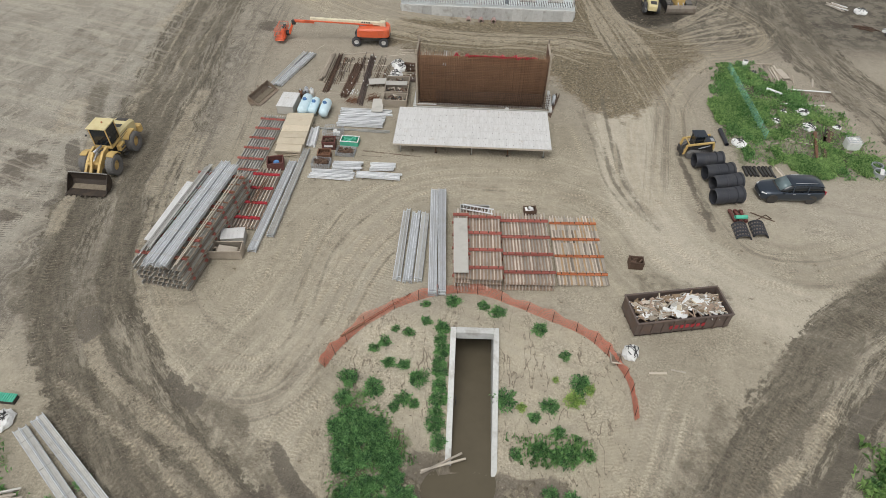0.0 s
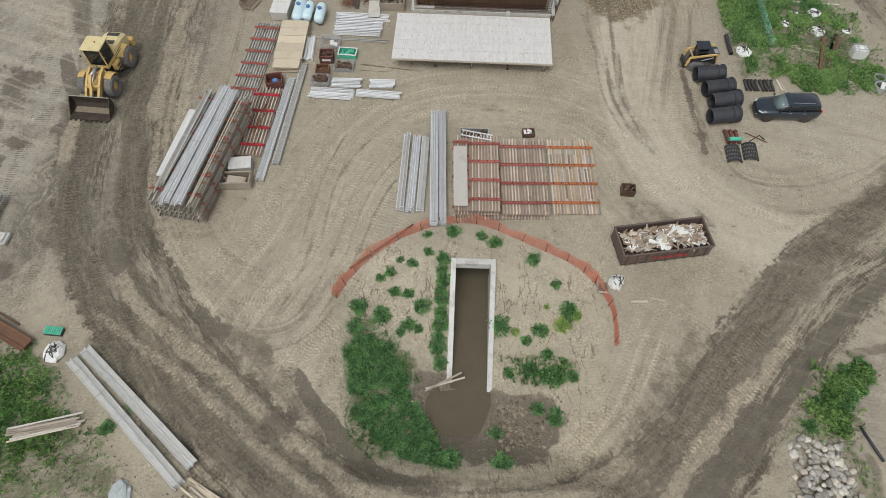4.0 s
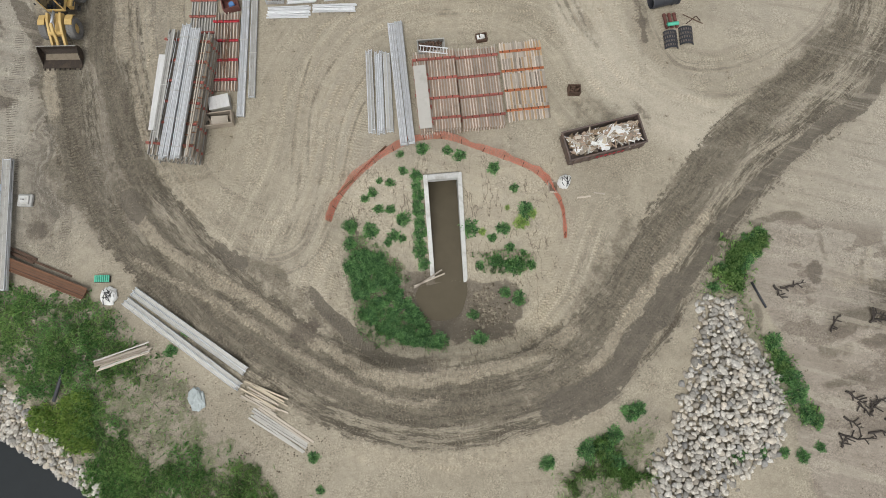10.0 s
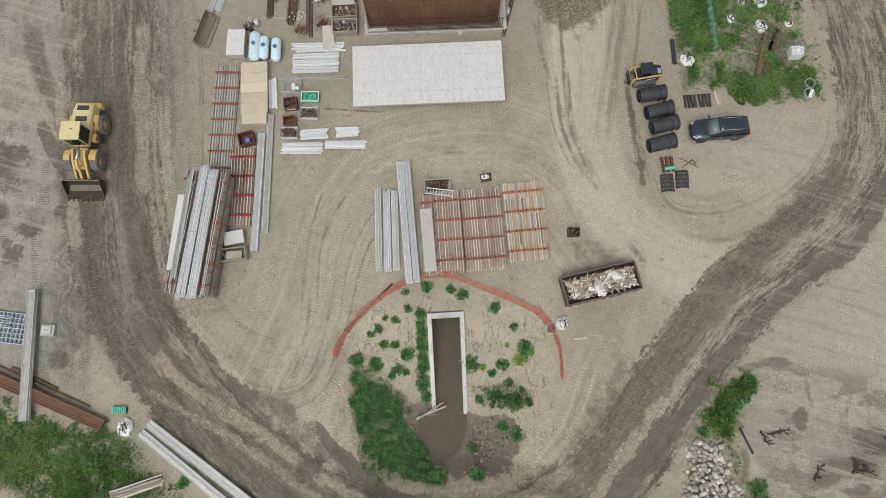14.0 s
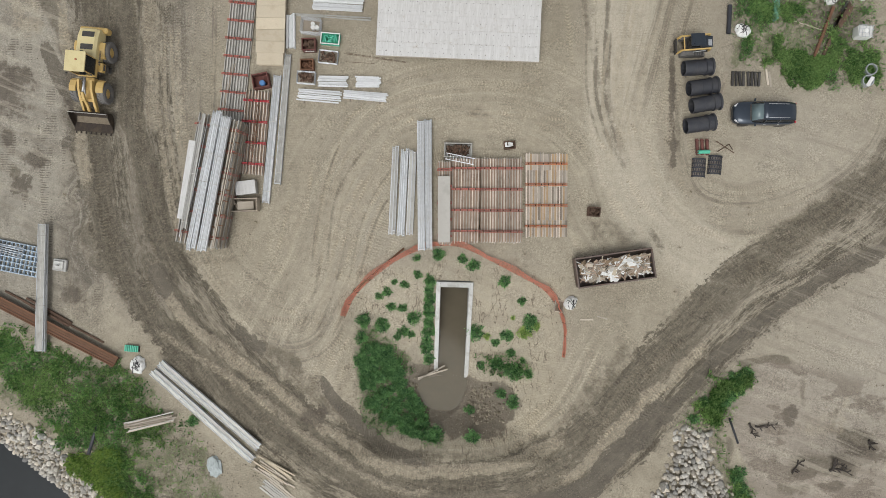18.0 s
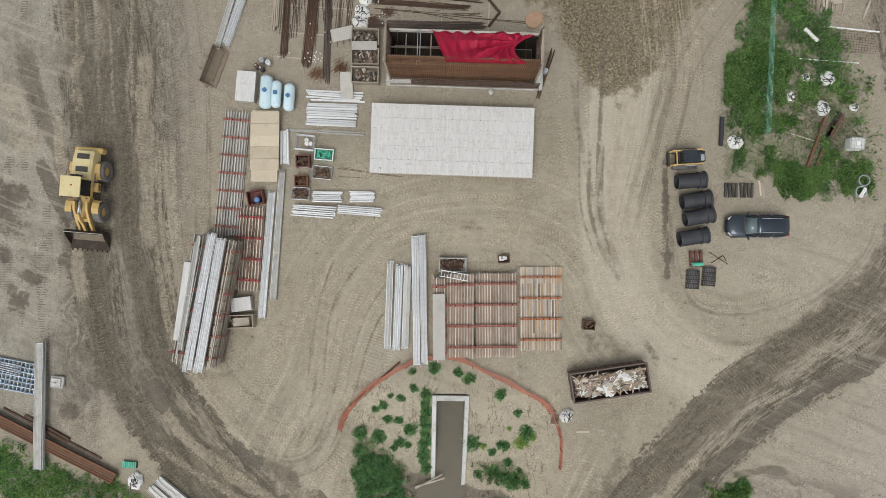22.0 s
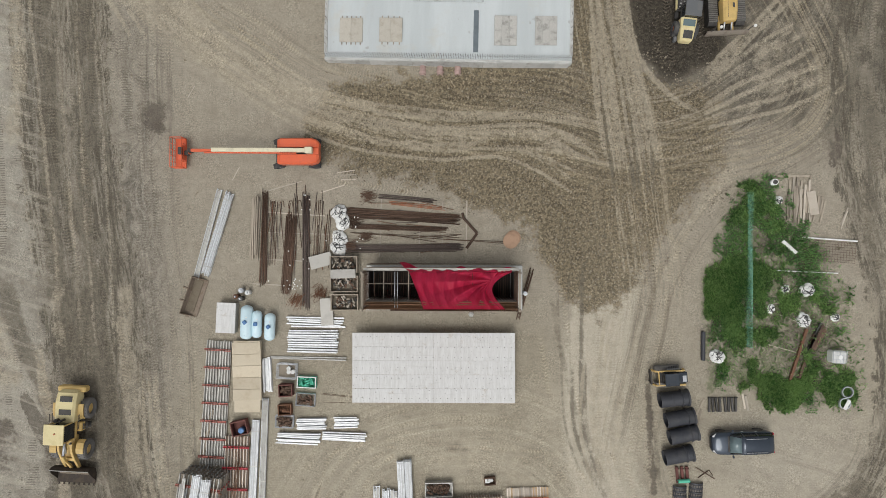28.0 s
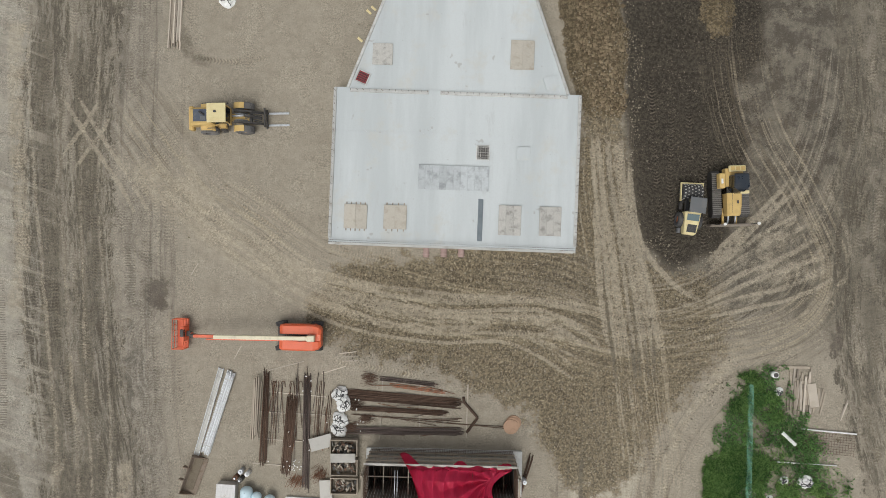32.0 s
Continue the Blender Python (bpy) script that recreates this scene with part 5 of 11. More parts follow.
    base = mix_rgb(nt, pale_m2, base, mix_rgb(nt, ramp(nt, crumb, 0.35, 0.65), (0.34, 0.294, 0.222), (0.5, 0.437, 0.333)))
    phase = maths(nt, "ADD", maths(nt, "ADD", maths(nt, "MULTIPLY", tl, 22.0), maths(nt, "MULTIPLY", maths(nt, "ABSOLUTE", ta), 3.2)), maths(nt, "MULTIPLY", mid, 3.0))
    lugs = ramp(nt, maths(nt, "SINE", phase), -0.2, 0.5)
    worn = ramp(nt, maths(nt, "ADD", maths(nt, "MULTIPLY", crumb, 0.6), maths(nt, "MULTIPLY", mid, 0.4)), 0.35, 0.6, 0.15, 1.0)
    t_pale = maths(nt, "MULTIPLY", maths(nt, "MAXIMUM", ts, 0.0), worn)
    t_dark = maths(nt, "MULTIPLY", maths(nt, "MAXIMUM", maths(nt, "MULTIPLY", ts, -1.0), 0.0), worn)
    hollow = maths(nt, "SUBTRACT", 1.0, lugs)
    base = mix_rgb(nt, maths(nt, "MULTIPLY", t_pale, maths(nt, "ADD", maths(nt, "MULTIPLY", lugs, 0.9), 0.15)), base, (1.5, 1.48, 1.43), "MULTIPLY")
    base = mix_rgb(nt, maths(nt, "MULTIPLY", t_pale, hollow), base, (0.8, 0.78, 0.75), "MULTIPLY")
    base = mix_rgb(nt, maths(nt, "MULTIPLY", t_dark, maths(nt, "ADD", maths(nt, "MULTIPLY", hollow, 0.9), 0.1)), base, (0.5, 0.48, 0.46), "MULTIPLY")
    base = mix_rgb(nt, maths(nt, "MULTIPLY", t_dark, lugs), base, (1.3, 1.28, 1.25), "MULTIPLY")
    base = mix_rgb(nt, maths(nt, "MULTIPLY", maths(nt, "MULTIPLY", maths(nt, "ADD", t_dark, t_pale), lugs), maths(nt, "MULTIPLY", black_m, 0.55)), base, (0.17, 0.147, 0.115))
    height = maths(nt, "ADD", height, maths(nt, "MULTIPLY", maths(nt, "MULTIPLY", lugs, maths(nt, "ADD", t_pale, t_dark)), 1.2))
    height = maths(nt, "ADD", height, maths(nt, "MULTIPLY", crumb, 0.9))

    spot_m = ramp(nt, maths(nt, "ADD", spot, ragged), 0.35, 0.75)
    base = mix_rgb(nt, maths(nt, "MULTIPLY", spot_m, 0.8), base, (0.12, 0.1, 0.08))
    seep = noise_tex(nt, pos, 0.9, 8, 0.72)
    wet_m = ramp(nt, maths(nt, "MULTIPLY", wet_b, maths(nt, "ADD", maths(nt, "ADD", maths(nt, "MULTIPLY", ragged, 0.9), 0.95), maths(nt, "MULTIPLY", maths(nt, "SUBTRACT", seep, 0.5), 2.6))), 0.44, 0.52, 0.0, 0.9)
    base = mix_rgb(nt, wet_m, base, mix_rgb(nt, mid, (0.118, 0.101, 0.078), (0.165, 0.143, 0.111)))
    base = mix_rgb(nt, maths(nt, "MULTIPLY", green, 0.6), base, mix_rgb(nt, mid, (0.24, 0.21, 0.165), (0.34, 0.305, 0.25)))
    green_m = ramp(nt, maths(nt, "ADD", green, maths(nt, "MULTIPLY", ragged, 1.6)), 0.75, 1.15)
    base = mix_rgb(nt, maths(nt, "MULTIPLY", green_m, 0.7), base, mix_rgb(nt, fine, (0.08, 0.105, 0.045), (0.18, 0.19, 0.1)))
    base = mix_rgb(nt, maths(nt, "MULTIPLY", maths(nt, "MULTIPLY", spot_m, green), 0.75), base, mix_rgb(nt, fine, (0.09, 0.075, 0.055), (0.19, 0.165, 0.13)))
    drag = noise_tex(nt, vec(maths(nt, "ADD", maths(nt, "MULTIPLY", sep.outputs[1], 1.1), maths(nt, "MULTIPLY", sep.outputs[0], 0.4)), maths(nt, "MULTIPLY", sep.outputs[0], 0.09), 2.0), 1.0, 7, 0.62)
    open_sand = maths(nt, "MINIMUM", maths(nt, "ADD", sand, maths(nt, "ADD", dry, far_west)), 1.0)
    base = mix_rgb(nt, maths(nt, "MULTIPLY", open_sand, ramp(nt, drag, 0.52, 0.6, 0.0, 0.45)), base, (0.46, 0.415, 0.335))
    base = mix_rgb(nt, maths(nt, "MULTIPLY", open_sand, ramp(nt, drag, 0.46, 0.38, 0.0, 0.4)), base, (0.26, 0.226, 0.178))
    vein = noise_tex(nt, pos, 0.55, 6, 0.62)
    crack = ramp(nt, maths(nt, "ABSOLUTE", maths(nt, "SUBTRACT", vein, 0.5)), 0.022, 0.004)
    rill = ramp(nt, maths(nt, "ABSOLUTE", maths(nt, "SUBTRACT", noise_tex(nt, stretched(nt, pos, 0.9, 0.28, 0), 1.0, 4, 0.5), 0.5)), 0.014, 0.003)
    crack_m = maths(nt, "MULTIPLY", crack, maths(nt, "MINIMUM", maths(nt, "ADD", maths(nt, "MULTIPLY", sand, 0.25), maths(nt, "ADD", maths(nt, "MULTIPLY", green, 0.7), 0.1)), 1.0))
    base = mix_rgb(nt, maths(nt, "MULTIPLY", crack_m, ramp(nt, big, 0.3, 0.6, 0.2, 0.85)), base, (0.12, 0.1, 0.078))
    base = mix_rgb(nt, maths(nt, "MULTIPLY", maths(nt, "MULTIPLY", rill, bank), ramp(nt, mid, 0.35, 0.65, 0.15, 0.8)), base, (0.16, 0.132, 0.1))
    terrace = maths(nt, "MULTIPLY", sand, ramp(nt, noise_tex(nt, stretched(nt, pos, 0.16, 0.3, 0), 1.0, 7, 0.62), 0.53, 0.56, 0.0, 0.6))
    base = mix_rgb(nt, terrace, base, mix_rgb(nt, fine, (0.15, 0.125, 0.1), (0.235, 0.2, 0.16)))
    fleck = maths(nt, "MULTIPLY", ramp(nt, noise_tex(nt, pos, 1.6, 8, 0.8), 0.6, 0.68), ramp(nt, big, 0.3, 0.7))
    base = mix_rgb(nt, maths(nt, "MULTIPLY", fleck, 0.5), base, (0.43, 0.385, 0.3))
    for scale, size, depth in ((1.9, 0.085, 0.7), (4.3, 0.13, 0.5)):
        cell = nt.nodes.new("ShaderNodeTexVoronoi")
        cell.inputs["Scale"].default_value = scale
        nt.links.new(pos, cell.inputs["Vector"])
        split = nt.nodes.new("ShaderNodeSeparateXYZ")
        nt.links.new(cell.outputs["Color"], split.inputs[0])
        dot = maths(nt, "MULTIPLY", ramp(nt, cell.outputs["Distance"], size, size * 0.55), ramp(nt, split.outputs[0], 0.4, 0.9))
        dot = maths(nt, "MULTIPLY", dot, ramp(nt, noise_tex(nt, pos, 0.3, 4, 0.6), 0.4, 0.65, 0.1, depth))
        base = mix_rgb(nt, maths(nt, "MULTIPLY", dot, ramp(nt, split.outputs[1], 0.35, 0.4)), base, (0.52, 0.475, 0.395))
        base = mix_rgb(nt, maths(nt, "MULTIPLY", dot, ramp(nt, split.outputs[1], 0.35, 0.3)), base, (0.1, 0.085, 0.066))
    pebble = ramp(nt, noise_tex(nt, pos, 9.0, 1, 0.5), 0.72, 0.76)
    base = mix_rgb(nt, maths(nt, "MULTIPLY", pebble, 0.35), base, (0.42, 0.39, 0.34))
    base = mix_rgb(nt, ramp(nt, grit, 0.55, 1.0, 0.0, 0.2), base, (0.15, 0.13, 0.105))
    base = mix_rgb(nt, ramp(nt, grit, 0.4, 0.0, 0.0, 0.14), base, (0.42, 0.385, 0.31))
    speck = ramp(nt, noise_tex(nt, pos, 7.0, 3, 0.8), 0.36, 0.64, -0.18, 0.18, False)
    speck = maths(nt, "ADD", maths(nt, "MULTIPLY", speck, ramp(nt, noise_tex(nt, pos, 0.4, 5, 0.65), 0.42, 0.6, 0.25, 1.5)), 1.0)
    speck = maths(nt, "ADD", maths(nt, "MULTIPLY", maths(nt, "SUBTRACT", speck, 1.0), maths(nt, "SUBTRACT", 1.0, maths(nt, "MULTIPLY", edge, 0.6))), 1.0)
    blotch = ramp(nt, noise_tex(nt, pos, 1.5, 5, 0.75), 0.3, 0.7, 0.9, 1.1, False)
    tone = nt.nodes.new("ShaderNodeVectorMath")
    tone.operation = "SCALE"
    nt.links.new(base, tone.inputs[0])
    nt.links.new(maths(nt, "MULTIPLY", speck, blotch), tone.inputs["Scale"])
    nt.links.new(tone.outputs[0], b.inputs["Base Color"])
    nt.links.new(ramp(nt, wet_m, 0, 1, 0.95, 0.35), b.inputs["Roughness"])
    b.inputs["Specular IOR Level"].default_value = 0.25
    bump(nt, b, height, 0.6, 0.1)
    return m


build_ground()


def sheet(name, x0, y0, x1, y1, z, mat, label):
    bm = bmesh.new()
    bm.faces.new([bm.verts.new(p) for p in ((x0, y0, z), (x1, y0, z), (x1, y1, z), (x0, y1, z))])
    return tagged(part(name, bm, mat, None), label, "water", kind="structure")


sheet("water", -2.2, 11.0, 6.4, 27.5, -2.62, WATER, "still brown silty water in the culvert outlet")
sheet("river_water", -300, -260, -24, 14, -1.75, RIVER, "dark river water beside the stone bank")


# ---- concrete culvert outlet ----
def culvert():
    t = thing("culvert_outlet", 0, 0, 0, label="pale concrete culvert outlet with sloping wing walls, partly flooded", category="culvert", kind="structure")

    def wing(x0, x1, y_end, x_shift, z_end):
        bm = bmesh.new()
        y0 = 24.25
        prof = [(y0, -4.2), (y0, 0.24), (23.3, 0.2), (y_end, z_end), (y_end, -4.2)]
        a = [bm.verts.new((x0 + x_shift * (y0 - y) / (y0 - y_end), y, z)) for y, z in prof]
        b = [bm.verts.new((x1 + x_shift * (y0 - y) / (y0 - y_end), y, z)) for y, z in prof]
        n = len(prof)
        for i in range(n):
            bm.faces.new([a[i], a[(i + 1) % n], b[(i + 1) % n], b[i]])
        bm.faces.new(a[::-1])
        bm.faces.new(b)
        bmesh.ops.recalc_face_normals(bm, faces=bm.faces)
        bmesh.ops.bevel(bm, geom=list(bm.edges), offset=0.025, segments=1, affect="EDGES")
        return bm

    part("wing_wall", wing(CULVERT_L, CULVERT_L + 0.36, 16.2, -0.12, -2.45), CONCRETE, t)
    part("wing_wall", wing(CULVERT_R - 0.36, CULVERT_R, 15.5, -0.2, -2.68), CONCRETE, t)
    box("headwall", t, CONCRETE, (2.42, 0.45, 0.66), (2.12, 24.03, -0.1), ch=0.025)
    box("soffit", t, CONCRETE, (3.1, 7.0, 0.3), (2.12, 27.75, -0.58))
    box("barrel_wall", t, CONCRETE, (0.3, 7.0, 3.9), (0.72, 27.75, -2.2))
    box("barrel_wall", t, CONCRETE, (0.3, 7.0, 3.9), (3.52, 27.75, -2.2))
    box("barrel_end", t, CONCRETE, (3.1, 0.3, 3.9), (2.12, 31.3, -2.2))
    for x in (CULVERT_L + 0.42, CULVERT_R - 0.44):
        for y in (19.6, 19.9):
            tube("lifting_bracket", t, STEEL_DARK, 0.03, 0.5, (x, y, -1.25 - (19.6 - y) * 0.3), (0, 90, 0), 6)
    for x in (0.9, 3.4):
        tube("dowel", t, RUST, 0.015, 0.3, (x, 24.1, 0.36), (0, 90, 0), 6)


culvert()


# ---- the half-built concrete structure ----
def prism(bm, pts, z0, z1):
    a = [bm.verts.new((x, y, z0)) for x, y in pts]
    b = [bm.verts.new((x, y, z1)) for x, y in pts]
    n = len(pts)
    for i in range(n):
        bm.faces.new([a[i], a[(i + 1) % n], b[(i + 1) % n], b[i]])
    bm.faces.new(a[::-1])
    bm.faces.new(b)
    bmesh.ops.recalc_face_normals(bm, faces=bm.faces)


HATCH = surface("hatch_plywood", (0.5, 0.465, 0.4), 0.8, vary=0.35, fine=7, broad=1.6, grain=(1, 7, 1), stain=(0.36, 0.31, 0.25), stain_amount=0.6, each=0.1)
HATCH_GREY = surface("grey_hatch_boards", (0.5, 0.485, 0.45), 0.8, vary=0.4, fine=6, broad=1.8, grain=(6, 1, 1), stain=(0.26, 0.25, 0.23), stain_amount=0.8, each=0.06)
PATCH_GREY = surface("stained_patch_boards", (0.5, 0.53, 0.54), 0.75, vary=0.25, fine=5, broad=1.4, stain=(0.27, 0.28, 0.29), stain_amount=0.7, each=0.12)
SLOT_STEEL = surface("slot_cover_steel", (0.17, 0.2, 0.22), 0.5, 0.3, vary=0.25, fine=12, broad=1.5, each=0.05)
PINK_PIPE = surface("dusty_pink_pipe", (0.44, 0.31, 0.28), 0.8, vary=0.2, each=0.08)


def concrete_structure():
    t = thing("concrete_structure", -6.48, 71.78, 0, -2.54, "half-built pale grey concrete building with rebar dowels along its edges", "building")
    inv = t.matrix_basis.inverted()

    def loc(x, y):
        v = inv @ Vector((x, y, 0))
        return v.x, v.y

    top = 1.36
    bm = bmesh.new()
    prism(bm, [(0, 0), (20.54, 0), (20.54, 12.95), (19.61, 12.95), (14.6, 26.5), (6.0, 26.5), (0.97, 12.95), (0, 12.95)], -1.4, top)
    part("body", bm, DECK, t)
    wall = CONCRETE
    box("edge_kerb", t, wall, (20.7, 0.3, 0.9), (10.27, -0.03, 0.62), ch=0.03)
    for i in range(17):
        box("form_tie_panel", t, wall, (1.18, 0.03, 1.6), (0.65 + i * 1.2, -0.2, 0.2), ch=0.012)
    for x in (0.08, 20.46):
        box("edge_kerb", t, wall, (0.26, 12.6, 0.14), (x, 6.6, top + 0.03), ch=0.02)
    for x0, x1 in ((1.3, 7.9), (8.85, 19.4)):
        box("kicker", t, wall, (x1 - x0, 0.28, 0.16), ((x0 + x1) / 2, 12.7, top + 0.07), ch=0.02)
    for sx, x0, x1 in ((-1, 0.97, 6.0), (1, 19.61, 14.6)):
        dx, dy = x1 - x0, 13.5
        box("kicker", t, wall, (math.hypot(dx, dy), 0.22, 0.12), ((x0 + x1) / 2 - sx * 0.15, 12.95 + dy / 2, top + 0.05), (0, 0, math.degrees(math.atan2(dy, dx))), ch=0.02)
    r = random.Random(11)
    dowel = tube_mesh(0.016, 0.7, 5)

    def dowels(x0, y0, x1, y1, gap, lean=0.0, mat=None):
        n = int(math.hypot(x1 - x0, y1 - y0) / gap)
        for i in range(n + 1):
            f = i / n
            put("dowel", material_copy(dowel, mat or (RUST if r.random() < 0.4 else STEEL_DARK)), None, t, pose(x0 + (x1 - x0) * f, y0 + (y1 - y0) * f, top + 0.34, r.uniform(-lean, lean), 90 + r.uniform(-lean, lean), 0))

    dowels(0.1, 0.0, 20.4, 0.0, 0.2, 4)
    dowels(0.2, 0.16, 20.4, 0.16, 0.2, 5)
    dowels(0.1, 0.4, 0.1, 12.6, 0.55, 12)
    dowels(20.45, 0.4, 20.45, 12.6, 0.55, 12)
    dowels(0.4, 9.3, 20.2, 9.3, 0.78, 8, GALV)
    dowels(1.4, 12.7, 7.8, 12.7, 0.5, 15)
    dowels(9.0, 12.7, 19.3, 12.7, 0.5, 15)

    def hatch(name, x0, y0, x1, y1, mat, boards, runners=0, rot=0.0, label=""):
        (a, b), (c, d) = loc(x0, y1), loc(x1, y0)
        w, h = abs(c - a), abs(d - b)
        cx, cy = (a + c) / 2, (b + d) / 2
        lid = box(name, t, mat, (w, h, 0.05), (cx, cy, top + 0.075), (0, 0, rot), label=label)
        for i in range(boards):
            box("board", lid, mat, (w / boards - 0.02, h + 0.02, 0.03), (-w / 2 + (i + 0.5) * w / boards, 0, 0.04))
        for i in range(runners):
            box("runner", lid, WOOD, (0.09, h + 0.4, 0.05), (-w / 2 + (i + 0.5) * w / runners, 0, -0.045))

    hatch("hatch_cover", -5.12, 72.82, -3.29, 74.9, HATCH, 2, 5, label="plywood hatch cover on timber runners")
    hatch("hatch_cover", -1.82, 72.74, 0.01, 74.81, HATCH, 2, 4, label="plywood hatch cover on timber runners")
    hatch("hatch_cover", 7.73, 72.16, 9.49, 74.7, HATCH_GREY, 3, label="worn board hatch cover")
    hatch("hatch_cover", 11.1, 72.08, 12.81, 74.56, HATCH_GREY, 3, label="stained board hatch cover")
    hatch("hatch_cover", -2.67, 86.45, -1.06, 88.3, HATCH_GREY, 1, label="plywood hatch cover")
    hatch("hatch_cover", 8.84, 85.91, 10.7, 88.42, HATCH, 2, label="plywood hatch cover")
    hatch("floor_patch", 1.09, 75.85, 6.86, 78.13, PATCH_GREY, 10, label="grey panelled patch in the deck")
    hatch("frame_cover", 9.26, 78.39, 10.31, 79.55, DECK, 1, label="pale cover over a floor opening")
    hatch("frame_cover", 11.6, 84.3, 12.7, 85.4, DECK, 1, rot=18, label="pale cover over a floor opening")

    def opening(x0, y0, x1, y1, mat, rot):
        (a, b), (c, d) = loc(x0, y1), loc(x1, y0)
        w, h = abs(c - a), abs(d - b)
        cx, cy = (a + c) / 2, (b + d) / 2
        fr = box("floor_grate", t, STEEL_DARK, (w, h, 0.04), (cx, cy, top + 0.03), (0, 0, rot), label="dark grated floor opening with a pale frame")
        for s in (-1, 1):
            box("grate_frame", fr, CONCRETE, (0.1, h + 0.2, 0.14), (s * (w / 2 + 0.03), 0, 0.04))
            box("grate_frame", fr, CONCRETE, (w, 0.1, 0.14), (0, s * (h / 2 + 0.03), 0.04))
        for i in range(5):
            box("grate_bar", fr, mat, (0.03, h, 0.03), (-w / 2 + (i + 0.5) * w / 5, 0, 0.05))
            box("grate_bar", fr, mat, (w, 0.03, 0.03), (0, -h / 2 + (i + 0.5) * h / 5, 0.08))

    opening(5.98, 78.53, 6.89, 79.64, ALU_DULL, 0)
    opening(-4.0, 85.0, -3.1, 85.95, RED, -22)
    (a, b), (c, d) = loc(6.0, 75.22), loc(6.33, 71.73)
    box("slot_cover", t, SLOT_STEEL, (0.42, 3.5, 0.05), ((a + c) / 2, (b + d) / 2, top + 0.03), label="dark steel cover over a slot")
    for x in (1.6, 3.1, 4.6):
        u, v = loc(x, 71.1)
        pipe = thing("drain_pipe", x, 70.95, -0.28, -2.5, "short brown pipe stub through the concrete wall", "pipe", "pipe stubs in the front wall")
        tube("pipe_body", pipe, PINK_PIPE, 0.26, 0.9, (0, -0.1, 0), (0, 0, 90), 20, 0.2)
        tube("collar", pipe, PINK_PIPE, 0.31, 0.12, (0, -0.3, 0), (0, 0, 90), 20, 0.2)
    for x, y in ((-3.0, 90.9), (-3.75, 88.6), (-2.6, 91.2)):
        u, v = loc(x, y)
        box("yellow_bracket", t, YELLOW_PALE, (0.5, 0.18, 0.1), (u, v, top + 0.1), (0, 0, -40))


concrete_structure()


FACE_BROWN = surface("used_form_face", (0.4, 0.295, 0.22), 0.85, vary=0.3, fine=8, broad=0.8, grain=(1, 6, 6), stain=(0.13, 0.095, 0.068), each=0.2)


def make_table_top():
    """Release-coated plywood: whitish, with drag streaks, drips, specks and brown stains along the edges."""
    m, nt, b = node_mat("release_coated_plywood")
    info = nt.nodes.new("ShaderNodeObjectInfo")
    shift = nt.nodes.new("ShaderNodeVectorMath")
    shift.operation = "MULTIPLY_ADD"
    nt.links.new(info.outputs["Random"], shift.inputs[0])
    shift.inputs[1].default_value = (31.0, 17.0, 9.0)
    nt.links.new(coords(nt), shift.inputs[2])
    v = shift.outputs[0]
    drag = noise_tex(nt, stretched(nt, v, 6, 0.8, 1), 1.0, 7, 0.75)
    band = noise_tex(nt, stretched(nt, v, 0.5, 5, 1), 1.0, 6, 0.7)
    col = mix_rgb(nt, ramp(nt, drag, 0.3, 0.7), (0.56, 0.55, 0.535), (0.69, 0.685, 0.675))
    col = mix_rgb(nt, ramp(nt, band, 0.54, 0.66, 0.0, 0.3), col, (0.45, 0.44, 0.42))
    col = mix_rgb(nt, ramp(nt, noise_tex(nt, v, 0.8, 8, 0.75), 0.58, 0.68, 0.0, 0.6), col, (0.42, 0.35, 0.27))
    col = mix_rgb(nt, ramp(nt, noise_tex(nt, v, 7.0, 2, 0.6), 0.68, 0.73, 0.0, 0.75), col, (0.16, 0.145, 0.13))
    nt.links.new(col, b.inputs["Base Color"])
    b.inputs["Roughness"].default_value = 0.65
    bump(nt, b, drag, 0.2, 0.004)
    return m


PLY_WHITE = make_table_top()


# ---- tall rebar cage with its form ----
RUST_PANEL = surface("rust_brown_backing", (0.34, 0.205, 0.12), 0.85, vary=0.35, fine=6, broad=0.8, stain=(0.2, 0.12, 0.075), stain_amount=0.6, each=0.1)


RUST_CAGE = surface("orange_brown_rebar", (0.27, 0.15, 0.085), 0.85, 0.1, vary=0.45, fine=20, broad=0.6, stain=(0.13, 0.08, 0.055), stain_amount=0.6, each=0.3)


# Blotched form face, its base colour lowered for the shade inside the cage.
INNER_FORM = surface("shaded_inner_form", (0.16, 0.135, 0.11), 0.85, vary=0.35, fine=6, broad=0.8, stain=(0.06, 0.047, 0.036), stain_amount=0.6)


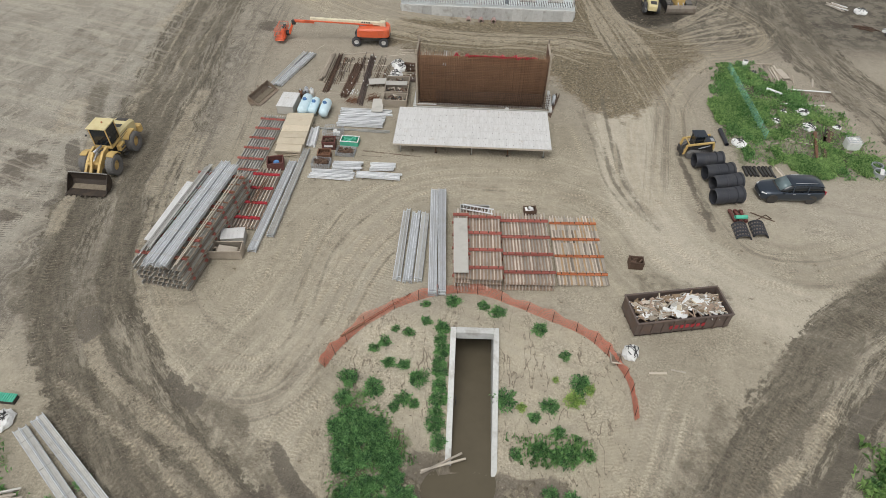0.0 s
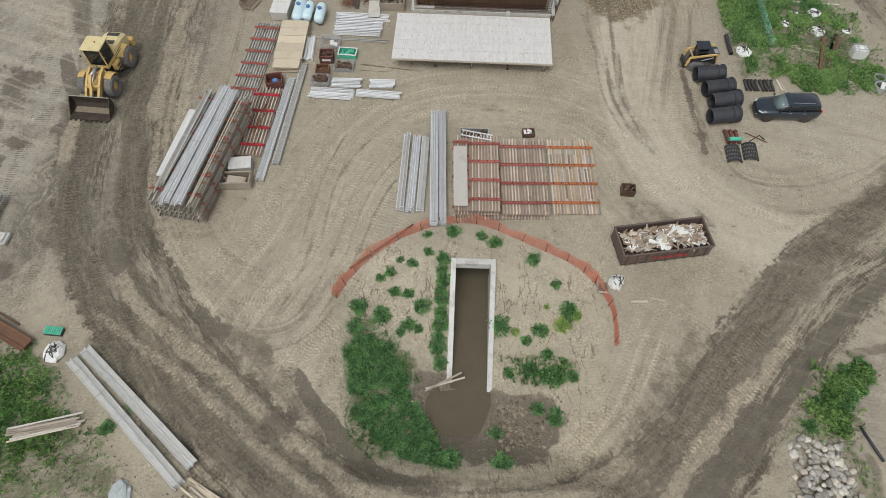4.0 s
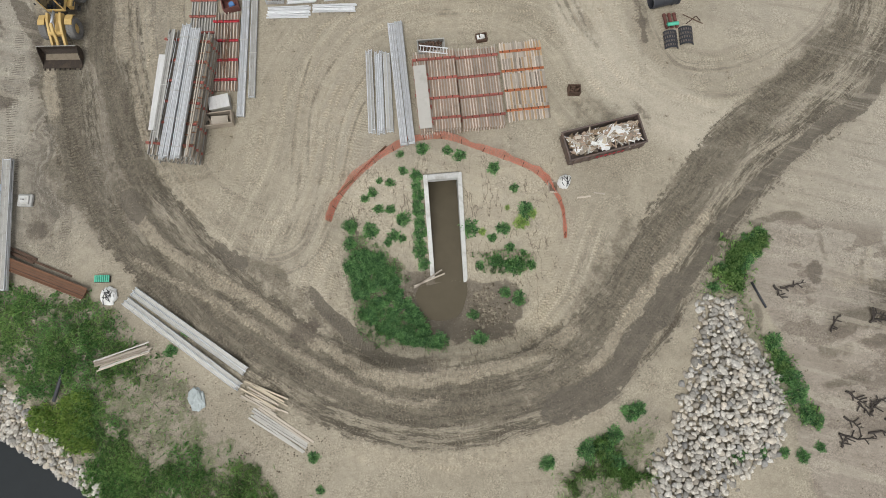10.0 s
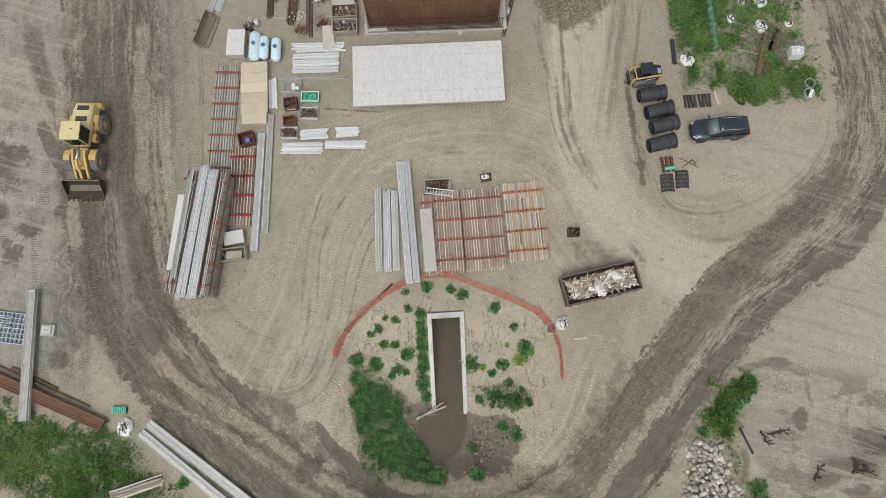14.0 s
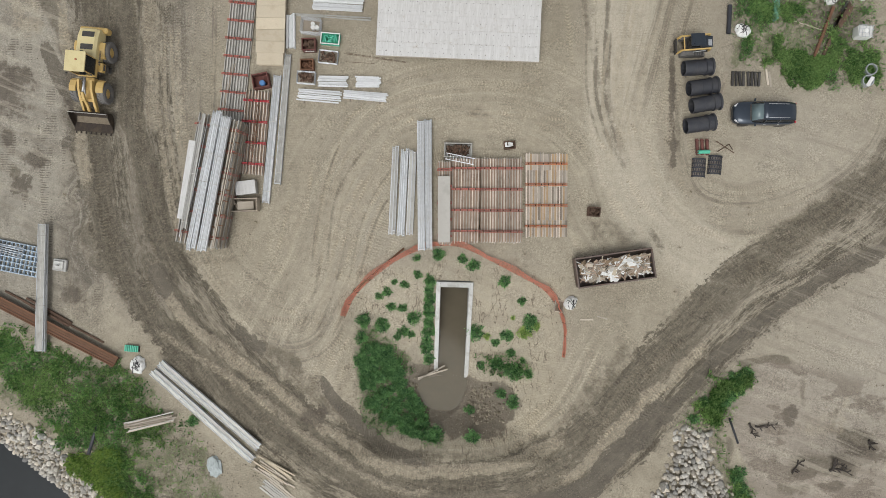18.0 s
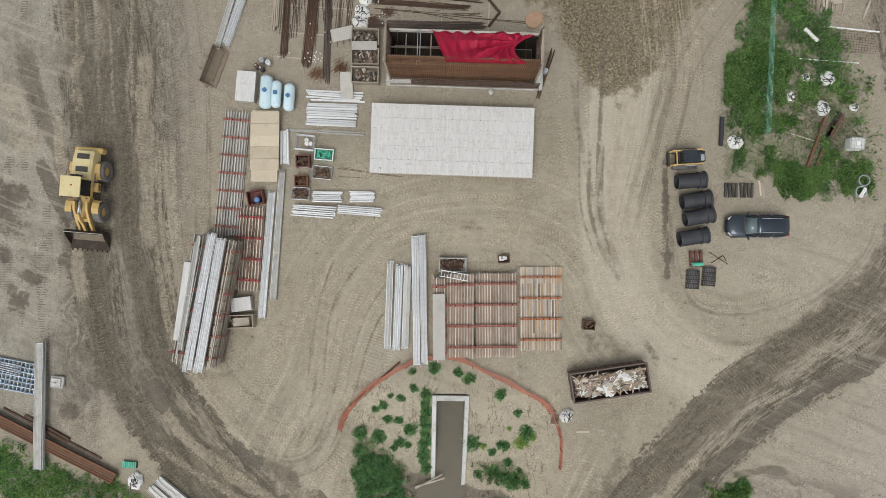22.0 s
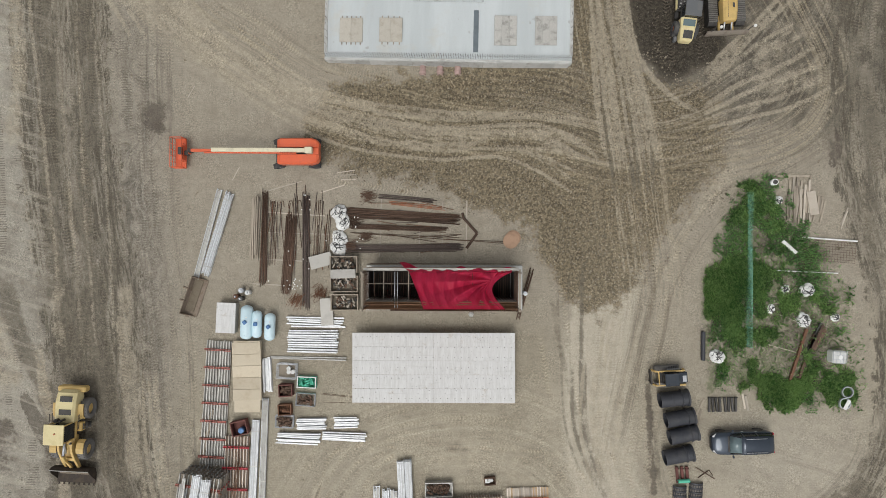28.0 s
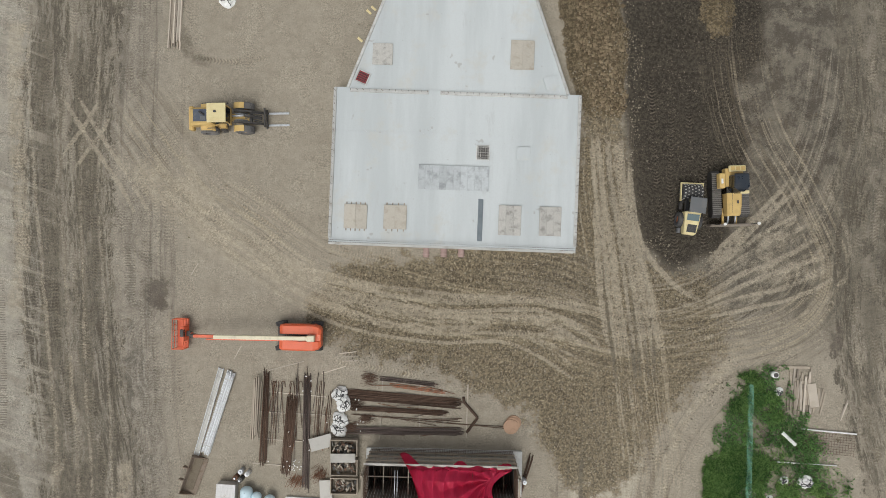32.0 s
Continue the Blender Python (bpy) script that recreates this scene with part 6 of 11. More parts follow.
def rebar_cage():
    x0, x1, y0, y1, z0, z1 = -3.12, 8.72, 50.8, 53.75, 0.3, 5.3
    slab = thing("footing_slab", (x0 + x1) / 2, 52.1, 0, -1.5, "pale concrete footing slab under the rebar cage", "slab", kind="structure")
    box("slab_body", slab, CONCRETE, (13.2, 3.8, 0.34), (0.2, 0.1, 0.14), ch=0.03)
    t = thing("rebar_cage", (x0 + x1) / 2, (y0 + y1) / 2, z0, -1.5, "tall rusty rebar cage wall held by a timber form", "rebar cage")
    w, d, h = x1 - x0, y1 - y0, z1 - z0
    for yy in (-d / 2, -d / 2 + 0.35):
        n = 74
        for i in range(n + 1):
            tube("rebar", t, RUST_CAGE, 0.018, h + (0.35 if i % 2 else 0.15), (-w / 2 + i * w / n, yy, h / 2 + 0.1), (0, 90, 0), 5)
        n = 30
        for i in range(n):
            tube("rebar", t, RUST_CAGE, 0.018, w, (0, yy + 0.04, 0.12 + i * (h - 0.2) / n), (0, 0, 0), 5)
    for sx in (-1, 1):
        for i in range(14):
            tube("side_rebar", t, RUST, 0.018, h, (sx * w / 2, -d / 2 + (i + 0.5) * d / 14, h / 2), (0, 90, 0), 5)
        for i in range(16):
            tube("side_rebar", t, RUST, 0.018, d, (sx * w / 2, 0, 0.2 + i * h / 16.5), (0, 0, 90), 5)
        for yy in (-d / 2, d / 2 - 0.1):
            box("corner_post", t, WOOD, (0.16, 0.16, h + 0.55), (sx * (w / 2 + 0.12), yy, h / 2 + 0.2))
        box("top_rail", t, WOOD, (0.14, d + 0.3, 0.12), (sx * (w / 2 + 0.1), 0, h + 0.05))
    hb = 3.2
    box("form_wall", t, PLY_GREY, (w + 0.2, 0.05, hb - 0.1), (0, d / 2, hb / 2), label="plywood form wall")
    # Inner face coloured near black for the shade within the cage.
    box("form_wall", t, CAGE_SHADE, (w, 0.03, hb - 0.15), (0, d / 2 - 0.06, hb / 2), label="stained inner face of the form, darkened for shade")
    # End panels are added to close off the light, coloured as shade too.
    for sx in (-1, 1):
        box("end_form", t, CAGE_SHADE, (0.05, d - 0.2, 2.6), (sx * (w / 2 - 0.1), 0, 1.35), label="stained end form added to darken the cage")
    for i in range(25):
        box("form_stud", t, WOOD_PALE, (0.06, 0.1, hb), (-w / 2 + i * w / 24, d / 2 + 0.08, hb / 2))
    for zz in (0.5, 1.5, 2.5):
        box("waler", t, WOOD, (w + 0.4, 0.1, 0.16), (0, d / 2 + 0.18, zz))
    box("top_plate", t, PLY_GREY, (w + 0.5, 0.16, 0.06), (0, d / 2 + 0.12, hb + 0.02))
    for i in range(82):
        tube("back_rebar", t, RUST, 0.018, 1.0, (-w / 2 + i * w / 81, d / 2 + 0.48, 0.75), (0, 90, 0), 5)
    for zz in (0.45, 0.8, 1.15):
        tube("back_rebar", t, RUST, 0.018, w, (0, d / 2 + 0.5, zz), (0, 0, 0), 5)
    for i in range(66):
        tube("front_rebar", t, RUST, 0.02, 1.7, (-w / 2 + 1.7 + i * (w - 1.3) / 65, -d / 2 - 0.42, 0.88), (0, 90, 0), 5)
    for i in range(9):
        tube("front_rebar", t, RUST, 0.02, w - 1.2, (1.1, -d / 2 - 0.39, 0.2 + i * 0.18), (0, 0, 0), 5)
    # Added backing: keeps light out of the cage and fills the mats with brown.
    box("form_wall", t, RUST_PANEL, (w - 0.1, 0.03, h - 0.5), (0, -d / 2 + 0.55, h / 2 - 0.1), label="rust-brown backing panel added behind the rebar mats")
    # Inner side of the front, with interior shade in its colour.
    box("form_wall", t, INNER_FORM, (w - 0.1, 0.03, h - 0.6), (0, -d / 2 + 0.6, h / 2 - 0.15), label="stained inner face of the front form, darkened for shade")
    for i in range(48):
        tube("inner_upright", t, ALU_DULL, 0.018, h - 0.7, (-w / 2 + 0.15 + i * (w - 0.3) / 47, -d / 2 + 0.68, h / 2 - 0.2), (0, 90, 0), 5)
    # Floor colour has the cage's deep shade put into it.
    box("bottom_mat", t, CAGE_SHADE, (w - 0.3, d - 0.3, 0.05), (0, 0, 0.08), label="stained cage floor, darkened for shade")
    for i in range(60):
        tube("mat_rebar", t, RUST, 0.016, d - 0.3, (-w / 2 + 0.2 + i * (w - 0.4) / 59, 0, 0.35), (0, 0, 90), 5)
    for xx in (-3.6, -3.4):
        tube("tie_pipe", t, GALV, 0.035, d * 0.95, (xx, 0, h - 1.0), (-32, 0, 90), 8)
    for i in range(9):
        tube("inner_rebar", t, RUST, 0.016, d * 0.9, (-w / 2 + 0.7 + i * 1.28, 0, h - 1.2 - (i % 3) * 0.6), (0, 0, 90), 5)
    r = random.Random(8)
    for i in range(16):
        tube("hanging_rebar", t, RUST, 0.014, 2.2, (-w / 2 + 0.5 + i * 0.28, r.uniform(-0.9, 0.9), h - 2.6 + r.uniform(-0.3, 0.3)), (0, 90 + r.uniform(-6, 6), 0), 5)
    for xx in (-4.6, -2.6):
        box("spreader", t, WOOD, (0.09, d - 0.3, 0.1), (xx, 0.1, 2.9), (-4, 0, 0))
    box("spreader", t, WOOD, (4.4, 0.09, 0.1), (-w / 2 + 2.3, 0.4, 2.6))
    for k, (xx, zz) in enumerate(((-1.2, 3.3), (2.6, 3.25), (4.9, 3.3))):
        box("top_board", t, WOOD_PALE, (1.1, 0.16, 0.04), (xx, d / 2 + 0.02, zz), (0, 0, 2 - k))
    box("foot_board", slab, WOOD, (12.6, 0.12, 0.1), (0.2, -1.7, 0.37))
    for i in range(70):
        if i % 2 == 0:
            tube("starter_bar", slab, RUST, 0.014, 0.7, (-5.9 + i * 0.17, 1.8, 0.6), (0, 90, 0), 5)


rebar_cage()


def red_tarp():
    """A tarp drawn from the cage's front top down over the lower back wall, folded and hanging."""
    t = thing("tarpaulin", 0, 0, 0, label="crumpled crimson tarpaulin drawn over the rebar cage", category="tarp")

    def cloth(nu, nv, spot):
        bm = bmesh.new()
        grid = [[bm.verts.new(spot(i / nu, j / nv)) for i in range(nu + 1)] for j in range(nv + 1)]
        for j in range(nv):
            for i in range(nu):
                bm.faces.new([grid[j][i], grid[j][i + 1], grid[j + 1][i + 1], grid[j + 1][i]]).smooth = True
        bmesh.ops.solidify(bm, geom=list(bm.faces), thickness=0.012)
        return bm

    def crease(u, v, x, y):
        """Folds: upright pleats at the gathered end, and a fan of sharp ones drawn towards the far corner."""
        pleat = abs(((u * 8.5 + 0.25 * math.sin(v * 3 + u * 5)) % 1.0) - 0.5) ** 1.5 * 1.1 * max(0.0, 1.1 - u * 1.3) * (0.35 + 0.9 * v)
        dx, dy = (0.95 - u) * 2.3, 0.78 - v
        fan = math.atan2(dx, dy)
        far = math.hypot(dx, dy)
        ray = (abs(((fan * 2.6) % 1.0) - 0.5) - 0.25) * 1.9 * min(1.0, far * 1.4) * max(0.0, 1 - far * 0.42) if u < 0.95 else 0.0
        small = 0.1 * abs(math.sin(u * 23 + 5 * v)) * (0.3 + v)
        return (pleat + ray + small) * min(1.0, 0.2 + 2.0 * v) + 0.09 * noise.noise((x * 1.6, y * 1.6, 0))

    def main(u, v):
        left, right = 1.45 - 1.1 * v, 7.7 - 1.25 * math.sin(v * math.pi * 0.7) + 1.75 * v ** 3
        x = left + (right - left) * u
        y = 50.86 + 2.81 * v
        z = 5.34 - 1.67 * v - 0.22 * math.sin(math.pi * v) + crease(u, v, x, y)
        return x, y - 0.025 * (x - 2), z

    def hang(u, v):
        """The free edge, thrown over the back wall in ragged tongues."""
        x, y, z = main(u, 1.0)
        drop = 0.45 + 0.3 * math.sin(u * 13 + 1) + 0.22 * math.sin(u * 29) + 1.3 * math.exp(-(u / 0.07) ** 2)
        drop = max(0.15, drop)
        return x - 0.9 * v * math.exp(-(u / 0.09) ** 2), y + (0.1 + 0.32 * drop) * v + 0.05 * math.sin(u * 40) * v, z - 0.9 * drop * v + 0.06 * math.sin(u * 34) * v

    part("top_sheet", cloth(120, 44, main), TARP_RED, t)
    part("hanging_edge", cloth(120, 10, hang), TARP_RED, t)


red_tarp()


# ---- slab table form ----
def slab_table():
    t = thing("table_form", 1.97, 45.65, 0, -1.35, "long pale plywood-topped table form on short legs", "formwork table")
    L, D, top = 13.5, 5.8, 1.27
    cols, rows = 6, 5
    for i in range(cols):
        for j in range(rows):
            box("deck_panel", t, PLY_WHITE, (L / cols - 0.005, D / rows - (0.02 if j == 1 else 0.008), 0.03), (-L / 2 + (i + 0.5) * L / cols, -D / 2 + (j + 0.5) * D / rows, top - 0.015 + 0.003 * ((i * 7 + j * 3) % 3)), ch=0.004)
    r = random.Random(2)
    for i in range(23):
        for j in range(7):
            box("tie_hole", t, STEEL_DARK, (0.05, 0.05, 0.012), (-L / 2 + 0.3 + i * 0.586 + r.uniform(-0.04, 0.04), -D / 2 + 0.35 + j * 0.85 + r.uniform(-0.03, 0.03), top + 0.004), ch=0.002)
    for i in range(22):
        beam("joist", t, WOOD_PALE, "i", 0.08, 0.2, 0.03, D, (-L / 2 + 0.25 + i * (L - 0.5) / 21, 0, top - 0.14), (0, 0, 90))
    for y in (-2.3, 0, 2.3):
        beam("stringer", t, ALU_DULL, "i", 0.12, 0.24, 0.02, L - 0.3, (0, y, top - 0.36))
        for i in range(5):
            x = -6.2 + i * 3.1
            tube("leg", t, RUST_RED if i % 2 else ALU_DULL, 0.045, 0.8, (x, y, 0.4), (0, 90, 0), 8)
            box("foot_plate", t, STEEL_DARK, (0.22, 0.22, 0.02), (x, y, 0.012), ch=0.003)
    box("fascia", t, WOOD_PALE, (L, 0.04, 0.16), (0, -D / 2 - 0.02, top - 0.1))


slab_table()


# ---- stacks of formwork panels ----
def form_stack(x, y, rz, w, l, layers, lh, joists, walers, waler_mat, joist_mat, label, z=0.0, face=PLY, jitter=0.04, boards=()):
    t = thing("formwork_stack", x, y, z, rz, label, "formwork", "formwork stacks in the yard")
    r = random.Random(int(x * 100) + 5)
    box("bearer", t, WOOD, (w, 0.12, 0.1), (0, -l * 0.35, 0.05))
    box("bearer", t, WOOD, (w, 0.12, 0.1), (0, l * 0.35, 0.05))
    jh, wh = lh * 0.5, lh * 0.32
    for k in range(layers):
        base = 0.1 + k * lh
        ox, oy, oa = r.uniform(-jitter, jitter), r.uniform(-jitter, jitter) * 2, r.uniform(-0.4, 0.4)
        if boards and k == layers - 1:
            for i in range(joists):
                for q in range(5):
                    box("face_board", t, r.choice(boards), (w / joists * 0.96, l / 5 - 0.02, 0.02), (ox - w / 2 + (i + 0.5) * w / joists + w / joists / 2, -l / 2 + (q + 0.5) * l / 5 + oy, base + lh * 0.14 + 0.012), ch=0.003)
        p = box("face_panel", t, face, (w, l - 0.1, lh * 0.14), (ox, oy, base + lh * 0.07), (0, 0, oa), ch=0.004)
        for i in range(joists):
            beam("joist", p, joist_mat, "i", 0.075, jh, 0.018, l + r.uniform(-0.05, 0.12), (-w / 2 + (i + 0.5) * w / joists, r.uniform(-0.05, 0.05), lh * 0.07 + jh / 2 + 0.002), (0, 0, 90))
        for i in range(walers):
            yy = -l / 2 + (i + 0.5) * l / walers
            for side in (-0.055, 0.055):
                beam("waler", p, waler_mat, "c", 0.06, wh, 0.015, w + 0.1, (0.03 * (i % 2), yy + side, lh * 0.07 + jh + wh / 2 + 0.004), (180, 0, 0))
            if k == layers - 1:
                for q in range(int(w / 0.55)):
                    box("waler_clamp", p, RUST, (0.07, 0.17, 0.03), (-w / 2 + 0.3 + q * 0.55 + r.uniform(-0.08, 0.08), yy, lh * 0.07 + jh + wh + 0.012), ch=0.008)
    return t


PLY_TAN = surface("orange_tan_plywood", (0.52, 0.37, 0.22), 0.8, vary=0.2, fine=6, broad=0.9, grain=(1, 6, 6), each=0.1)
FORM_RED = surface("faded_red_paint", (0.4, 0.12, 0.095), 0.65, vary=0.3, fine=20, broad=2, stain=(0.25, 0.13, 0.1), each=0.2)
JOIST = surface("joist_metal", (0.6, 0.54, 0.475), 0.65, 0.25, vary=0.3, fine=16, broad=1.2, grain=(1, 8, 8), stain=(0.28, 0.225, 0.18), each=0.35)
form_stack(2.78, 31.05, 0.6, 2.35, 6.9, 3, 0.45, 10, 4, FORM_RED, JOIST, "stack of aluminium-joist form panels with red walers", face=FACE_BROWN)
form_stack(1.1, 30.8, 1.2, 1.05, 6.8, 4, 0.42, 5, 5, FORM_RED, JOIST, "narrow stack of form panels with red walers", face=FACE_BROWN)
form_stack(5.78, 31.2, 1.0, 3.45, 7.0, 2, 0.5, 15, 4, FORM_RED, JOIST, "wide stack of brown-faced form panels with red walers", face=FACE_BROWN)
form_stack(9.6, 31.75, 0.8, 3.45, 7.0, 1, 0.36, 15, 4, ORANGE, JOIST, "single form panel with orange walers", face=WOOD_PALE, boards=(PLY_TAN, PLY_TAN, WOOD_PALE, WOOD_PALE, PLY_TAN, WOOD))
form_stack(-16.72, 42.9, 4.6 - 9.6, 2.15, 10.6, 1, 0.4, 9, 7, FORM_RED, ALU_DULL, "long aluminium-joist form panel with red walers", face=PLY_GREY)
form_stack(-15.08, 36.55, -3.0, 2.1, 7.1, 1, 0.5, 8, 4, RED, JOIST, "form panel with bright red walers", face=FACE_BROWN)
form_stack(-18.15, 32.1, -9.6, 3.6, 10.6, 5, 0.48, 10, 6, FORM_RED, ALU_DULL, "tall stack of long aluminium-joist form panels", face=WOOD)


def ply_sheet(name, x, y, z, rz, w, l, h, mat, label, category="board", ry=0.0):
    t = thing(name, x, y, z, rz, label, category, ry=ry)
    box("sheet_body", t, mat, (w, l, h), (0, 0, h / 2), ch=0.01)
    return t


ply_sheet("form_board", 1.08, 30.25, 1.79, 1.2, 1.0, 5.4, 0.09, PLY_GREY, "long pale plywood board lying on the form stack")
ply_sheet("form_board", -19.72, 32.15, 2.52, -7.5, 0.62, 6.4, 0.1, PLY_WHITE, "long white board lying on the tall form stack")


def between(x0, y0, x1, y1):
    return (x0 + x1) / 2, (y0 + y1) / 2, math.hypot(x1 - x0, y1 - y0), math.degrees(math.atan2(y1 - y0, x1 - x0))


RAIL = {ALU: ALU, ALU_DULL: ALU}


def walkboards(x0, y0, x1, y1, width, n, layers, z, mat, label, straps=0, spread=0.0, name="scaffold_planks", rails=True, tilt=0.0):
    """A bundle of long aluminium scaffold planks, each a decked channel with side rails."""
    cx, cy, l, a = between(x0, y0, x1, y1)
    t = thing(name, cx, cy, z, a, label, "scaffold planks", "bundles of scaffold planks", ry=tilt)
    r = random.Random(int(cx * 77 + cy * 13))
    pw = width / n
    for k in range(layers):
        for i in range(n):
            off = r.uniform(-spread, spread)
            yy = -width / 2 + (i + 0.5) * pw
            ll = l - abs(r.uniform(0, spread))
            p = box("plank", t, ALU_DECK if mat is ALU else mat, (ll, pw * 0.84, 0.035), (off, yy + r.uniform(-0.03, 0.03), 0.1 + k * 0.13), (0, 0, r.uniform(-0.45, 0.45)), ch=0.004)
            if rails:
                for s in (-1, 1):
                    box("side_rail", p, RAIL.get(mat, mat), (ll + 0.3, 0.045, 0.13), (0, s * (pw * 0.42), -0.01), ch=0.004)
                    box("end_bar", p, RAIL.get(mat, mat), (0.05, pw * 0.9, 0.04), (s * (ll / 2 + 0.06), 0, -0.02), ch=0.004)
                for q in range(3):
                    box("deck_rib", p, mat, (ll * 0.98, 0.03, 0.012), (0, (q - 1) * pw * 0.27, 0.022), ch=0.003)
    for i in range(straps):
        f = -0.42 + 0.84 * i / max(1, straps - 1)
        beam("strap", t, ALU_DULL, "c", width + 0.06, 0.05, 0.015, 0.05, (f * l, 0, 0.13 + (layers - 1) * 0.13), (180, 0, 0))
    return t


walkboards(-18.35, 26.5, -16.55, 37.1, 0.75, 2, 2, 2.6, ALU, "aluminium scaffold planks on the tall form stack", 5, 0.1)
walkboards(-19.2, 26.6, -17.35, 37.45, 0.7, 2, 2, 2.6, ALU, "blue-grey scaffold planks on the tall form stack", 5, 0.2)
walkboards(-19.9, 28.0, -18.5, 37.3, 0.5, 3, 1, 2.6, ALU_DULL, "narrow aluminium lengths on the tall form stack", 3, 0.4, rails=False)
walkboards(-14.0, 30.7, -13.25, 41.25, 0.68, 1, 2, 0.05, ALU, "long aluminium scaffold planks on the ground", 4)
walkboards(-13.02, 32.3, -12.4, 43.05, 0.58, 1, 2, 0.05, ALU_DULL, "long grey scaffold planks on the ground", 4)
walkboards(-0.75, 26.98, -1.05, 37.6, 0.6, 1, 4, 0.1, ALU, "stack of perforated aluminium planks beside the forms", 0)
walkboards(-0.12, 27.05, -0.42, 37.7, 0.6, 1, 4, 0.1, ALU, "stack of perforated aluminium planks beside the forms", 0)
walkboards(-3.3, 28.35, -3.1, 35.4, 0.55, 2, 2, 0.05, ALU_DULL, "aluminium planks lying on the dirt", 0, 0.15)
walkboards(-2.55, 28.3, -2.35, 35.2, 0.6, 3, 2, 0.05, ALU, "aluminium planks lying on the dirt", 0, 0.2)
walkboards(-1.8, 28.3, -1.62, 35.1, 0.6, 2, 2, 0.05, ALU_DULL, "aluminium planks lying on the dirt", 0, 0.2)
walkboards(-17.3, 53.95, -15.1, 60.6, 0.72, 2, 2, 0.05, ALU, "aluminium scaffold planks near the boom lift", 3, 0.2)
walkboards(-18.15, 53.6, -15.95, 60.9, 0.5, 1, 1, 0.05, ALU_DULL, "narrow scaffold plank lying beside the bundle", 6)
walkboards(-32.55, 17.8, -32.6, 28.25, 0.75, 1, 3, 0.45, ALU_DULL, "weathered scaffold planks across a steel beam", 4)
walkboards(-22.6, 16.75, -14.2, 10.0, 0.72, 2, 2, 0.05, ALU_DULL, "long weathered scaffold planks at the grass edge", 5, 0.1)
walkboards(-23.2, 16.05, -14.75, 8.95, 0.72, 2, 2, 0.0, ALU_DULL, "long weathered scaffold planks at the grass edge", 5, 0.1)


# ---- loose stock in the yard ----
def length_stack(name, x0, y0, x1, y1, width, n, layers, z, mat, label, category, kind="box", pw=None, ph=0.1, spread=0.15, bearers=0, skew=1.0, group=""):
    """Lengths of timber, tube or section lying side by side, each a part."""
    cx, cy, l, a = between(x0, y0, x1, y1)
    t = thing(name, cx, cy, z + zg(cx, cy), a, label, category, group)
    r = random.Random(int(cx * 31 + cy * 57) + n)
    pw = pw or width / n * 0.9
    base = 0.0
    for i in range(bearers):
        f = -0.35 + 0.7 * i / max(1, bearers - 1)
        box("bearer", t, WOOD, (0.1, width + 0.3, 0.09), (f * l, 0, 0.045))
        base = 0.09
    for k in range(layers):
        for i in range(n):
            if k and r.random() < 0.25:
                continue
            ll = l * r.choice((1.0, 1.0, 0.97, 1.02)) if spread < 0.5 else l * r.uniform(0.55, 1.0)
            at = (r.uniform(-spread, spread), -width / 2 + (i + 0.5) * width / n + r.uniform(-0.02, 0.02), base + ph / 2 + k * (ph + 0.004))
            rot = (0, 0, r.uniform(-skew, skew))
            mm = mat if not isinstance(mat, tuple) else r.choice(mat)
            ll = round(ll, 1)
            if kind == "box":
                box("length", t, mm, (ll, pw, ph), at, rot, ch=0.006)
            elif kind == "tube":
                tube("length", t, mm, ph / 2, ll, at, rot, 7)
            else:
                beam("length", t, mm, kind, pw, ph, 0.014, ll, at, rot)
    return t


length_stack("plywood_stack", -13.8, 42.2, -13.75, 48.1, 2.45, 1, 12, 0.02, PLY, "neat stack of tan plywood sheets on bearers", "plywood", ph=0.045, spread=0.03, bearers=4, skew=0.1)
for i in range(5):
    ply_sheet("plywood_sheet", -13.78, 43.6 + i * 0.98, 0.72 + zg(-13.8, 45), 0.2, 2.42, 0.95, 0.03, PLY, "tan plywood sheet on top of the stack", "plywood")
length_stack("aluminium_stack", -10.3, 48.0, -6.15, 47.85, 2.0, 10, 2, 0.02, ALU_BRIGHT, "stack of bright aluminium beams on bearers", "aluminium beams", "i", ph=0.16, pw=0.12, bearers=2, spread=0.12)
length_stack("aluminium_stack", -10.4, 49.65, -5.65, 49.4, 0.95, 5, 1, 0.02, ALU_BRIGHT, "loose aluminium beams beside the stack", "aluminium beams", "i", ph=0.16, pw=0.12, spread=0.3)
length_stack("aluminium_stack", -12.0, 46.6, -5.6, 46.35, 0.3, 2, 1, 0.02, ALU_DULL, "two long aluminium rails on the dirt", "aluminium beams", "i", ph=0.12, pw=0.1)
length_stack("tube_bundle", -12.2, 43.75, -12.25, 46.55, 0.75, 4, 2, 0.02, ALU_BRIGHT, "bundle of short bright aluminium tubes", "tubes", "box", ph=0.14, spread=0.08)
for k, (a, b, c, d, w, n) in enumerate(((-9.78, 40.95, -7.35, 40.95, 0.95, 6), (-6.58, 41.0, -4.6, 41.0, 0.95, 7), (-11.5, 39.8, -7.9, 39.6, 1.05, 6), (-7.58, 39.9, -4.0, 39.65, 0.8, 5))):
    length_stack("aluminium_bundle", a, b, c, d, w, n, 2, 0.02, ALU_BRIGHT, "short bundle of aluminium beams on the dirt", "aluminium beams", "i", ph=0.14, pw=0.1, bearers=2, spread=0.12, group="short aluminium bundles")
length_stack("rebar_lengths", -7.6, 43.4, -2.3, 42.75, 0.1, 2, 1, 0.01, RUST, "two thin rusty bars on the dirt", "rebar", "tube", ph=0.035)
